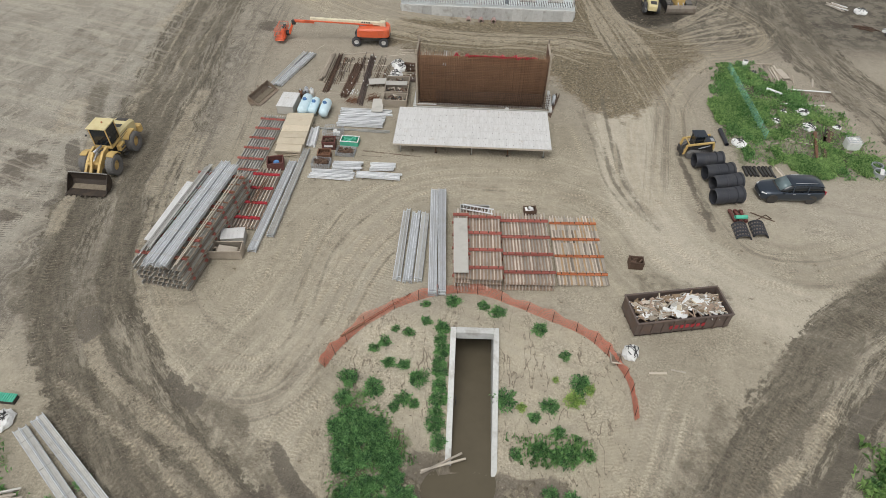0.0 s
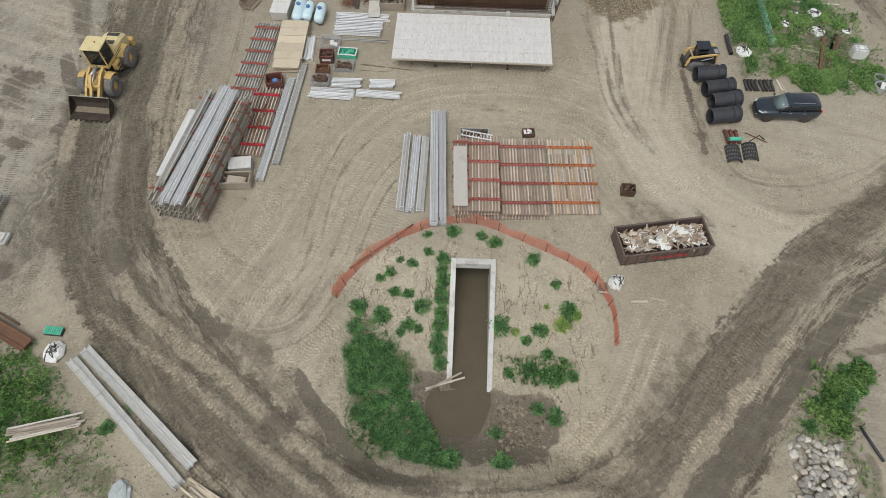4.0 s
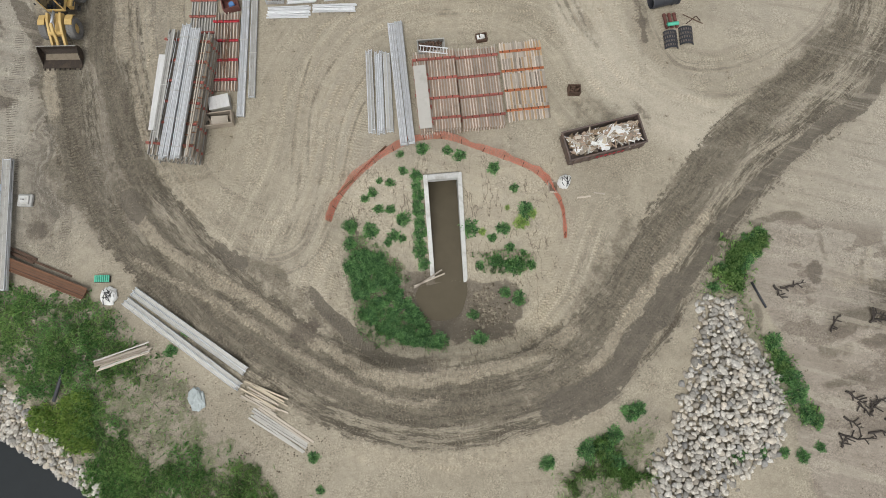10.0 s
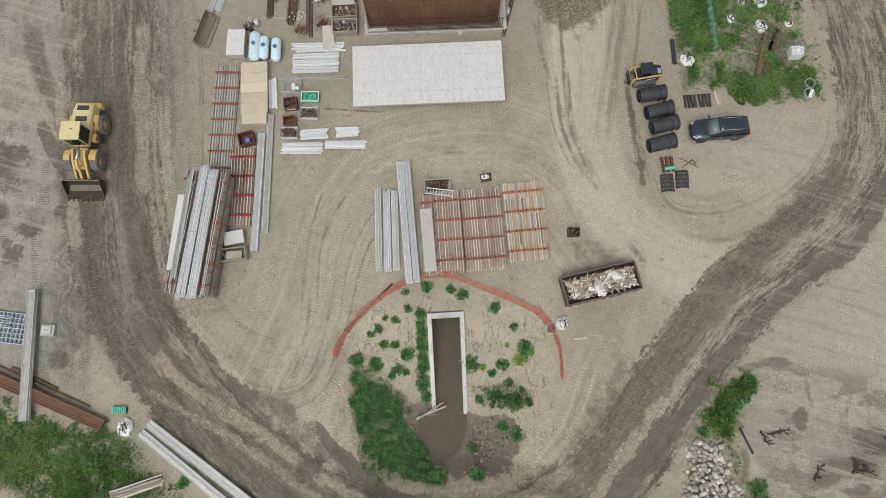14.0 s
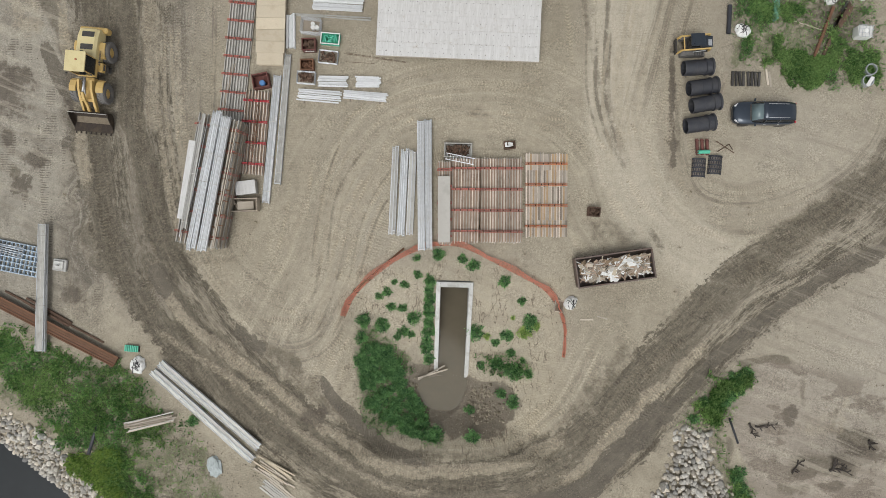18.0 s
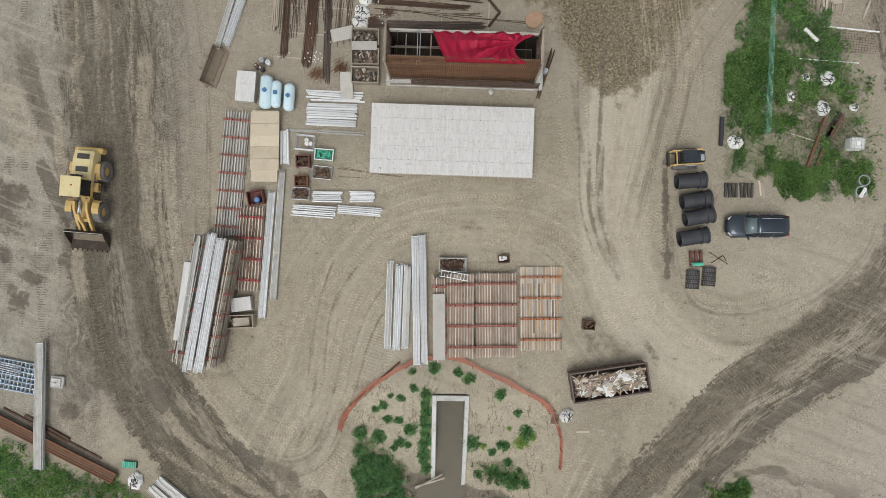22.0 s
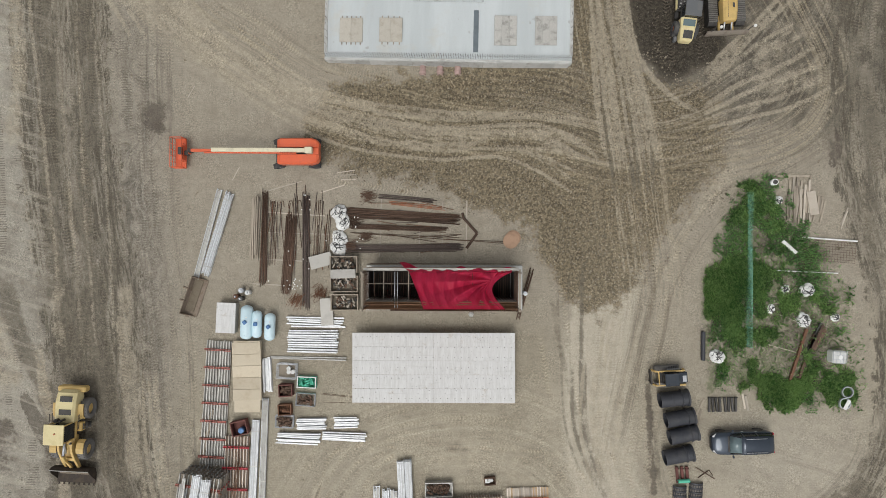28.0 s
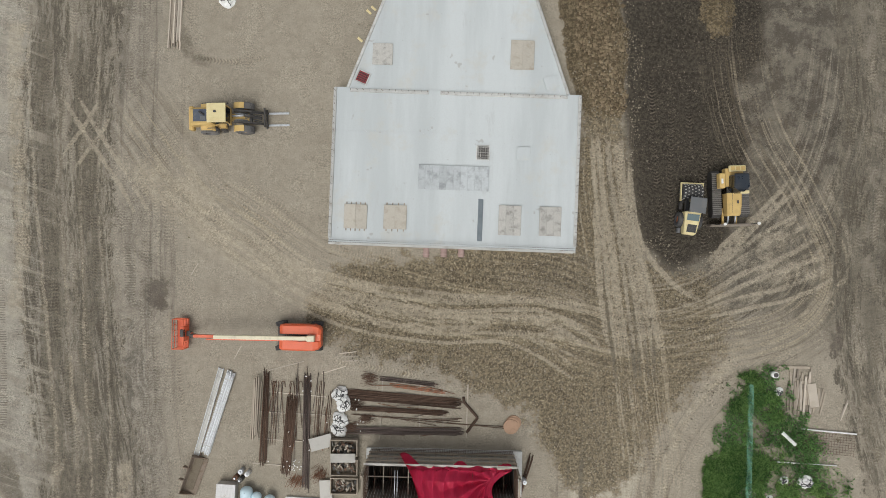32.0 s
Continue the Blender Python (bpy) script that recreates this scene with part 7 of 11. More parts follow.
length_stack("rebar_lengths", -7.5, 42.7, -4.9, 42.6, 0.06, 1, 1, 0.01, RUST, "thin rusty bar on the dirt", "rebar", "tube", ph=0.035)
length_stack("red_bar_bundle", -15.3, 33.5, -14.6, 39.0, 0.35, 4, 1, 0.62, RUST_RED, "rusty brown bars lying across a form panel", "rebar", "tube", ph=0.04, spread=0.5, skew=2)
length_stack("timber_skid", -17.9, 38.2, -16.9, 42.4, 0.3, 1, 1, 0.02, WOOD, "dark weathered timber beside the forms", "timber", ph=0.25)

# rebar yard behind the cage
PURPLE_RUST = surface("brown_mill_steel", (0.15, 0.115, 0.1), 0.75, 0.2, vary=0.35, fine=30, broad=1.5, stain=(0.1, 0.07, 0.055), each=0.3)
FRESH_RUST = surface("bright_rust", (0.42, 0.16, 0.08), 0.85, vary=0.35, fine=20, broad=1.5, stain=(0.5, 0.36, 0.28), each=0.2)
for x0, y0, x1, y1, w, n, m, lab in (
    (-13.1, 55.2, -12.8, 60.2, 0.7, 5, WOOD, "weathered pale timbers in the rebar yard"),
    (-12.45, 53.0, -12.1, 60.6, 0.6, 10, RUST, "dark bundle of long rebar"),
    (-11.6, 54.4, -11.3, 59.8, 0.6, 3, RUST, "loose hooked rusty bars on bearers"),
    (-10.5, 52.2, -9.9, 58.5, 0.85, 14, RUST, "brown bundle of straight rebar"),
    (-9.8, 54.5, -9.5, 60.0, 0.5, 3, RUST, "loose rusty bars on pale bearers"),
    (-8.8, 50.9, -8.6, 60.4, 0.6, 10, PURPLE_RUST, "long dark steel bars on bearers"),
    (-7.9, 54.5, -7.4, 60.0, 0.7, 4, RUST, "loose rusty bars on pale bearers"),
    (-7.0, 55.0, -6.6, 59.0, 0.4, 3, RUST, "loose rusty bars on pale bearers"),
    (-5.2, 58.75, 4.2, 58.0, 0.85, 15, RUST, "long brown rebar bundle on bearers"),
    (-4.6, 57.6, 3.2, 57.1, 0.4, 7, RUST, "rusty rebar lengths on bearers"),
    (-4.8, 57.0, 4.8, 56.3, 0.25, 2, RUST, "long thin rusty bars on bearers"),
    (-5.4, 55.7, 4.4, 55.6, 0.6, 10, PURPLE_RUST, "dark rebar bundle beside the cage"),
    (-1.6, 59.55, 2.9, 58.95, 0.35, 4, FRESH_RUST, "orange-rusted steel flats on bearers"),
    (-2.2, 60.1, 2.4, 59.6, 0.4, 5, PURPLE_RUST, "dark steel bars lying on dirt"),
    (3.5, 56.3, 8.4, 55.9, 0.1, 2, RUST, "thin rusty bars lying on dirt"),
    (9.2, 49.6, 10.4, 53.4, 0.4, 5, RUST, "leaning brown rebar beside the cage"),
):
    length_stack("rebar_bundle", x0, y0, x1, y1, w, n, 1 if n < 5 else 3, 0.06, m, lab, "rebar", "box" if m is WOOD else "tube", ph=0.05 if m is not WOOD else 0.12, spread=0.35, skew=1.2, group="bars in the rebar yard")
for x0, y0, x1, y1 in ((-12.9, 57.3, -6.6, 57.0), (-13.0, 55.0, -6.8, 54.6), (-13.3, 52.9, -9.5, 52.6), (-12.2, 59.0, -7.0, 58.6), (-2.4, 54.9, -2.2, 60.2), (0.9, 55.0, 1.1, 59.6), (2.9, 55.1, 3.1, 59.4), (4.9, 55.0, 5.1, 59.6)):
    length_stack("bearer_timber", x0, y0, x1, y1, 0.1, 1, 1, 0.0, WOOD_PALE, "pale timber bearer under the rebar", "timber", ph=0.09, pw=0.09, spread=0.02, group="bearers in the rebar yard")


yard_rng = random.Random(23)
for k in range(46):
    side = k < 26
    x, y = (yard_rng.uniform(-12.6, -6.8), yard_rng.uniform(54.5, 59.5)) if side else (yard_rng.uniform(-3.0, 3.2), yard_rng.uniform(55.3, 59.8))
    a, l = math.radians((86 if side else -3) + yard_rng.gauss(0, 7)), yard_rng.uniform(1.2, 4.2)
    length_stack("loose_bar", x - math.cos(a) * l / 2, y - math.sin(a) * l / 2, x + math.cos(a) * l / 2, y + math.sin(a) * l / 2, 0.05, 1, 1, 0.1, yard_rng.choice((RUST, PURPLE_RUST, RUST_RED)), "loose rusty bar lying in the rebar yard", "rebar", "tube", ph=0.05, spread=0.0, group="loose bars in the rebar yard")
for k in range(34):
    x, y = (yard_rng.gauss(-9.9, 0.5), yard_rng.gauss(52.6, 0.25)) if k < 14 else (yard_rng.uniform(-12.6, -6.8), yard_rng.uniform(53, 60.5)) if k < 26 else (yard_rng.uniform(-4.6, -3.6), yard_rng.uniform(55.5, 58.6))
    c = thing("bar_cap", x, y, 0.22, yard_rng.uniform(0, 90), "small white plastic cap on the end of a bar", "bar cap", "white caps in the rebar yard")
    tube("cap_body", c, WHITE, 0.04, 0.09, (0, 0, 0.04), (0, 90, 0), 8)
    tube("cap_rim", c, WHITE, 0.055, 0.03, (0, 0, 0.09), (0, 90, 0), 8)


def bar_loop(name, pts, r, mat, label, z):
    bm = bmesh.new()
    for a, b in zip(pts[:-1], pts[1:]):
        add_bar(bm, (*a, z), (*b, z), r, 7)
    tagged(part(name, bm, mat, None), label, "steel")


bar_loop("bent_channel", [(4.7, 58.5), (4.75, 58.1), (5.9, 56.75), (4.95, 55.5)], 0.12, RUST, "rusty bent steel channel on the dirt", 0.14)
for i in range(5):
    x = -11.6 + i * 0.75
    bar_loop("hooked_bar", [(x + 0.3, 55.0 + i * 0.3), (x, 59.6), (x + 0.1, 59.9), (x + 0.3, 59.9), (x + 0.38, 59.4)], 0.03, RUST, "rusty hooked bar lying in the rebar yard", 0.16)
for k, (x, y, s) in enumerate(((-9.6, 51.4, 1.0), (-7.6, 52.0, 0.9), (-4.6, 58.0, 0.7), (-3.3, 60.1, 0.8), (-3.6, 56.7, 0.6), (-4.9, 56.0, 0.7))):
    bm = bmesh.new()
    r = random.Random(k)
    for i in range(60):
        a = r.uniform(-0.5, 0.5) + (0.9 if k < 2 else 0.1)
        cx, cy, l = x + r.gauss(0, 0.32 * s), y + r.gauss(0, 0.28 * s), r.uniform(0.4, 0.9)
        z = r.uniform(0.03, 0.28)
        add_bar(bm, (cx - l * math.cos(a) / 2, cy - l * math.sin(a) / 2, z), (cx + l * math.cos(a) / 2, cy + l * math.sin(a) / 2, z + r.uniform(-0.05, 0.05)), 0.016, 4)
    tagged(part("stirrup_heap", bm, RUST_RED if k < 2 else RUST, None), "heap of short rusty stirrups", "rebar", kind="stuff")


# ---- bins, crates and boxes ----
def bin_box(name, x, y, rz, w, l, h, mat, label, fill=None, category="bin", z=0.0, t_wall=0.06, ribs=True, lid=None, wire=False, rim=None):
    t = thing(name, x, y, z + zg(x, y), rz, label, category)
    box("floor_panel", t, WOOD if wire else mat, (w - 0.02, l - 0.02, 0.05), (0, 0, 0.06))
    if wire:
        bm = bmesh.new()
        for k in range(6):
            zz = 0.06 + k * (h - 0.06) / 5
            for s in (-1, 1):
                add_bar(bm, (-w / 2, s * l / 2, zz), (w / 2, s * l / 2, zz), 0.014, 5)
                add_bar(bm, (s * w / 2, -l / 2, zz), (s * w / 2, l / 2, zz), 0.014, 5)
        part("wire_mesh", bm, mat, t)
        for i in range(9):
            for s in (-1, 1):
                tube("upright", t, mat, 0.014, h, (-w / 2 + i * w / 8, s * l / 2, h / 2), (0, 90, 0), 5)
    else:
        for s in (-1, 1):
            box("side_panel", t, mat, (t_wall, l, h), (s * (w / 2 - t_wall / 2), 0, h / 2 + 0.03))
            box("end_panel", t, mat, (w - 2 * t_wall, t_wall, h), (0, s * (l / 2 - t_wall / 2), h / 2 + 0.03))
            if ribs:
                box("rim", t, rim or mat, (t_wall + 0.03, l + 0.04, 0.06), (s * (w / 2 - t_wall / 2), 0, h + 0.04))
                box("rim", t, rim or mat, (w + 0.04, t_wall + 0.03, 0.06), (0, s * (l / 2 - t_wall / 2), h + 0.043))
    if lid:
        box("lid", t, lid, (w + 0.05, l + 0.05, 0.05), (0, 0, h + 0.1))
    if fill:
        mat_f, count, size, kind = fill
        r = random.Random(int(x * 9 + y * 5))
        c = thing(kind, x, y, z + zg(x, y) + 0.1, rz, "jumble of small site hardware filling an open container", "hardware")
        for i in range(count):
            px, py = r.uniform(-w / 2 + 0.15, w / 2 - 0.15), r.uniform(-l / 2 + 0.15, l / 2 - 0.15)
            m = mat_f if not isinstance(mat_f, tuple) else r.choice(mat_f)
            if r.random() < 0.5:
                tube("piece", c, m, size * 0.3, size * 2, (px * 0.85, py * 0.85, h * r.uniform(0.35, 0.85)), (r.uniform(-20, 20), r.uniform(-20, 20), r.randrange(0, 180, 15)), 7)
            else:
                box("piece", c, m, (size * 1.5, size * 0.8, size * 0.35), (px * 0.9, py * 0.9, h * r.uniform(0.35, 0.85)), (r.uniform(-25, 25), r.uniform(-25, 25), r.randrange(0, 180, 15)), ch=0.01)
    return t


bin_box("wooden_crate", -15.75, 30.35, 3, 2.4, 1.1, 0.75, WOOD, "open weathered wooden crate", (WOOD, 4, 0.3, "crate_contents"))
ply_sheet("loose_board", -15.6, 30.3, 0.55 + zg(-15.7, 30.3), 4, 1.3, 0.7, 0.04, WOOD_PALE, "loose board lying in the open crate", "board", ry=14)
bin_box("wooden_crate", -15.6, 31.8, 8, 1.65, 1.1, 0.65, PLY_GREY, "closed wooden crate with a pale plywood lid", lid=PLY_WHITE)
bin_box("red_bin", -14.55, 40.8, 12, 1.35, 1.2, 0.7, MAROON, "dark red steel bin with a blue drum inside")
dr = thing("blue_drum", -14.5, 40.7, 0.12 + zg(-14.5, 40.7), 0, "small blue plastic drum inside a red bin", "drum")
tube("drum_body", dr, BLUE_DARK, 0.24, 0.6, (0.1, -0.1, 0.3), (0, 90, 0), 16)
tube("drum_lid", dr, VALVE_BLUE, 0.2, 0.04, (0.1, -0.1, 0.62), (0, 90, 0), 16)
rb = bin_box("red_bin", -10.55, 43.9, 2, 1.15, 1.0, 0.75, MAROON, "dark red steel bin filled with dark rods", (RUST, 26, 0.22, "bin_contents"))
box("stencil_bar", rb, WHITE, (0.75, 0.01, 0.2), (0, -0.505, 0.42), ch=0.002)
bin_box("red_bin", -10.7, 42.25, 2, 1.1, 0.9, 0.6, RUST_RED, "rust-red steel bin of small fittings", (RUST_RED, 26, 0.16, "bin_contents"))
bin_box("wire_basket", -10.8, 41.2, -3, 1.5, 1.0, 0.5, GALV, "galvanised wire basket full of rusty couplers", (RUST, 40, 0.2, "basket_contents"), wire=True)
bin_box("wire_cage", -10.45, 45.5, -5, 1.6, 1.2, 0.85, GALV, "galvanised wire cage holding white pails", wire=True)
for i in range(3):
    p = thing("white_pail", -10.3 + 0.33 * (i % 2), 45.4 + 0.3 * (i // 2), 0.1 + zg(-10.3, 45.4), 0, "white plastic pail inside a wire cage", "pail", "pails in the wire cage")
    tube("pail_body", p, WHITE, 0.17, 0.4, (0, 0, 0.2), (0, 90, 0), 16)
    tube("pail_lid", p, WHITE, 0.18, 0.03, (0, 0, 0.415), (0, 90, 0), 16)
bin_box("green_crate", -8.82, 44.5, -4, 1.6, 0.95, 0.45, GREEN, "green plastic crate of slats with a pale wire rim", (GREEN, 14, 0.25, "crate_contents"), rim=WHITE)
bin_box("wire_basket", -8.98, 43.0, -5, 1.6, 1.05, 0.4, GALV, "galvanised wire basket of brown fittings", (RUST, 26, 0.2, "basket_contents"), wire=True)
bin_box("steel_bin", 2.15, 35.3, 0, 2.3, 1.2, 0.6, ALU_DULL, "shallow grey bin full of rusty couplers", (RUST, 70, 0.2, "bin_contents"))
def ladder(x, y, z, rz, l, w):
    t = thing("ladder_section", x, y, z, rz, "short aluminium ladder section lying across bin and form stack", "ladder", ry=2)
    for side in (-1, 1):
        box("stile", t, ALU_BRIGHT, (l, 0.06, 0.09), (0, side * w / 2, 0.045), ch=0.006)
    for k in range(9):
        tube("rung", t, ALU_BRIGHT, 0.025, w, (-l / 2 + 0.12 + k * (l - 0.24) / 8, 0, 0.05), (0, 0, 90), 8)


ladder(2.3, 34.45, 1.42, -10, 2.4, 0.5)
bin_box("small_trolley", 6.45, 35.85, 5, 0.95, 0.65, 0.4, RUST, "small rusty bin with a white sack", (WHITE, 4, 0.25, "bin_contents"))
bin_box("rusty_bin", 13.6, 30.4, -4, 1.0, 0.75, 0.6, RUST, "small rusty steel bin alone on the dirt", (RUST, 10, 0.2, "bin_contents"))
for k, (x, y) in enumerate(((-5.4, 54.4), (-5.4, 52.75), (-5.4, 51.2))):
    bin_box("wooden_crate", x, y, -1, 2.3, 1.35, 0.75, WOOD, "open grey wooden crate of form hardware", ((RUST, WOOD_PALE, STEEL_DARK, WOOD), 50, 0.2, "crate_contents"))
ply_sheet("loose_board", -7.4, 54.75, 0.35, 14, 1.9, 1.1, 0.05, PLY_GREY, "pale plywood sheet leaning on the crates", "board", ry=4)
ply_sheet("loose_board", -5.45, 53.6, 0.85, 0, 2.1, 0.75, 0.05, PLY_GREY, "grey board across the crates", "board")
ply_sheet("loose_board", -7.0, 50.4, 0.3, 2, 1.05, 2.3, 0.04, PLY_GREY, "grey plywood sheet beside the crates", "board")
bin_box("white_box", -15.42, 50.13, -4, 1.57, 2.5, 0.75, PLY_GREY, "pale site storage box with a flat lid", lid=PLY_WHITE, category="box")


def gas_tank(x, y, l, rad=0.46):
    t = thing("gas_tank", x, y, zg(x, y), -3, "pale blue horizontal gas tank with a dark blue valve hood", "tank", "gas tanks in a row")
    bm = bmesh.new()
    seg, rings = 24, []
    prof = [(-l / 2, 0.02)] + [(-l / 2 + rad * 0.75 * (1 - math.cos(a)), rad * math.sin(a)) for a in (0.35, 0.75, 1.15, 1.57)]
    prof += [(-u, v) for u, v in reversed(prof)]
    for u, v in prof:
        rings.append([bm.verts.new((v * math.cos(2 * math.pi * i / seg), u, 0.62 + v * math.sin(2 * math.pi * i / seg))) for i in range(seg)])
    for a, b in zip(rings[:-1], rings[1:]):
        for i in range(seg):
            bm.faces.new([a[i], a[(i + 1) % seg], b[(i + 1) % seg], b[i]]).smooth = True
    bm.faces.new(rings[0])
    bm.faces.new(rings[-1][::-1])
    bmesh.ops.recalc_face_normals(bm, faces=bm.faces)
    part("shell", bm, TANK_BLUE, t)
    box("valve_hood", t, VALVE_BLUE, (0.32, 0.32, 0.22), (0, 0.05, 0.62 + rad + 0.06), (0, 0, 0 if rad < 0.43 else 40), ch=0.05)
    box("data_plate", t, WHITE, (0.1, 0.1, 0.02), (0.1, 0.45, 0.62 + rad * 0.98), ch=0.004)
    for s in (-1, 1):
        tube("lifting_eye", t, TANK_BLUE, 0.05, 0.04, (0, s * l * 0.36, 0.64 + rad), (0, 0, 0), 10)
    for s in (-1, 1):
        box("saddle_foot", t, GALV, (0.6, 0.1, 0.25), (0, s * l * 0.3, 0.12))


gas_tank(-13.73, 49.7, 2.9, 0.52)
gas_tank(-12.87, 49.52, 2.32, 0.41)
gas_tank(-11.78, 49.27, 2.34, 0.45)
for i, (x, y) in enumerate(((-14.15, 52.4), (-13.6, 52.2), (-14.6, 51.9), (-14.2, 51.7))):
    p = thing("propane_cylinder", x, y, zg(x, y), 0, "small upright gas cylinder among scrap", "gas cylinder", "cylinders near the tanks")
    tube("cylinder_body", p, (GALV, WHITE, RUST_RED, STEEL_DARK)[i], 0.2, 0.8, (0, 0, 0.4), (0, 90, 0), 14)
    tube("cylinder_neck", p, GALV, 0.08, 0.16, (0, 0, 0.87), (0, 90, 0), 10)


def loader_bucket(x, y, rz):
    t = thing("loader_bucket", x, y, zg(x, y), rz, "detached rusty steel loader bucket caked in dry mud", "bucket")
    bm = bmesh.new()
    w = 3.3
    prof = [(-0.62, 0.02), (0.5, 0.0), (0.64, 0.35), (0.5, 0.85), (0.44, 0.82), (0.56, 0.38), (0.42, 0.07), (-0.62, 0.05)]
    add_profile(bm, prof, w)
    part("shell", bm, MUDDY_STEEL, t, label="mud-caked steel shell")
    for s in (-1, 1):
        b2 = bmesh.new()
        add_profile(b2, [(-0.6, 0.03), (0.5, 0.03), (0.6, 0.36), (0.47, 0.84)], 0.05)
        part("side_plate", b2, MUDDY_STEEL, t, m=pose(s * (w / 2 - 0.02), 0, 0))
        box("hook_plate", t, MUDDY_STEEL, (0.12, 0.5, 0.4), (s * 0.55, 0.72, 0.5), ch=0.02)
        box("corner_lug", t, MUDDY_STEEL, (0.3, 0.3, 0.1), (s * (w / 2 + 0.08), 0.1, 0.06), ch=0.02)
    box("caked_mud", t, DIRT, (w - 0.5, 0.7, 0.08), (0.1, 0.0, 0.08), ch=0.03)
    box("cutting_edge", t, MUDDY_STEEL, (w, 0.16, 0.04), (0, -0.66, 0.04))


MUDDY_STEEL = surface("muddy_steel", (0.27, 0.215, 0.165), 0.85, 0.1, vary=0.3, fine=12, broad=1.6, stain=(0.15, 0.095, 0.06), stain_amount=0.6, each=0.08)
loader_bucket(-18.35, 51.95, 70)


# ---- big bags and tarps ----
def lumpy(name, x, y, z, rx, ry, rz_h, mat, label, category, seed, straps=True, group=""):
    t = thing(name, x, y, z + zg(x, y), seed * 37 % 180, label, category, group)
    bm = bmesh.new()
    bmesh.ops.create_icosphere(bm, subdivisions=3, radius=1)

    def skin(c):
        n = noise.noise(c * 1.7 + Vector((seed * 3.1, 0, 0))) * (0.2 if straps else 0.45) + noise.noise(c * 4.0 + Vector((seed, 2, 0))) * 0.22
        k = 1 + n
        return Vector((c.x * rx * k, c.y * ry * k, max(-0.3, c.z) * rz_h * (0.8 + n) + rz_h * 0.3))

    for v in bm.verts:
        v.co = skin(v.co)
    part("sack_body", bm, mat, t)
    if straps:
        r = random.Random(seed)
        for i in range(6):
            a, off = r.uniform(0, math.pi), r.uniform(-0.6, 0.6)
            lo, hi = r.uniform(-0.85, -0.5), r.uniform(0.3, 0.85)
            pts = []
            for q in range(9):
                f = lo + (hi - lo) * q / 8
                o = off + 0.2 * math.sin(f * 4 + i)
                u, w = math.cos(a) * f - math.sin(a) * o, math.sin(a) * f + math.cos(a) * o
                pts.append(skin(Vector((u, w, math.sqrt(max(0.02, 1 - u * u - w * w)))).normalized()) * 1.015)
            side = Vector((-math.sin(a), math.cos(a), 0)) * 0.026
            hull_rings = [[Vector(p) - side, Vector(p) + side, Vector(p) + side + Vector((0, 0, 0.035)), Vector(p) - side + Vector((0, 0, 0.035))] for p in pts]
            b2 = bmesh.new()
            rs = [[b2.verts.new(v) for v in ring] for ring in hull_rings]
            for g, h in zip(rs[:-1], rs[1:]):
                for e in range(4):
                    b2.faces.new([g[e], g[(e + 1) % 4], h[(e + 1) % 4], h[e]])
            b2.faces.new(rs[0][::-1])
            b2.faces.new(rs[-1])
            part("lifting_strap", b2, RUBBER, t)
        b2 = bmesh.new()
        bmesh.ops.create_icosphere(b2, subdivisions=2, radius=1)
        for v in b2.verts:
            k = 1 + 0.5 * noise.noise(v.co * 2.0 + Vector((seed, seed, 0)))
            v.co = Vector((v.co.x * rx * 0.17 * k, v.co.y * ry * 0.1 * k, v.co.z * 0.08))
        part("open_mouth", b2, RUBBER, t, "dark gathered mouth of the sack", pose(rx * 0.3, -ry * 0.25, rz_h * 1.12))
    return t


BAGS = ((-5.8, 58.8), (-5.5, 58.0), (-5.8, 56.6), (-5.9, 55.8), (33.45, 51.3), (31.65, 51.4), (30.45, 49.8), (33.1, 48.8), (25.8, 45.9), (35.75, 48.95), (31.3, 58.9), (-24.6, 16.65), (-15.4, 92.6))
for k, (x, y) in enumerate(BAGS):
    s = 0.4 if k in (5, 6, 9, 10) else 0.64 if 4 <= k <= 8 else 0.74
    lumpy("bulk_bag", x, y, 0, s, s * 0.85, 0.45 * s / 0.7, WHITE, "slumped white bulk bag with dark straps", "bag", k + 1, group="white bulk bags")
lumpy("bulk_bag", 11.85, 22.7, 0, 0.62, 0.5, 0.5, WHITE, "white bulk bag beside the orange fence", "bag", 31)
lumpy("grey_tarpaulin", -17.9, 8.2, 0, 0.85, 0.6, 0.3, TARP_GREY, "crumpled grey tarpaulin on bare dirt", "tarp", 22, straps=False)
lumpy("white_bag", 5.2, 49.9, 0.3, 0.2, 0.2, 0.4, WHITE, "small white bag on the footing slab", "bag", 24, straps=False)

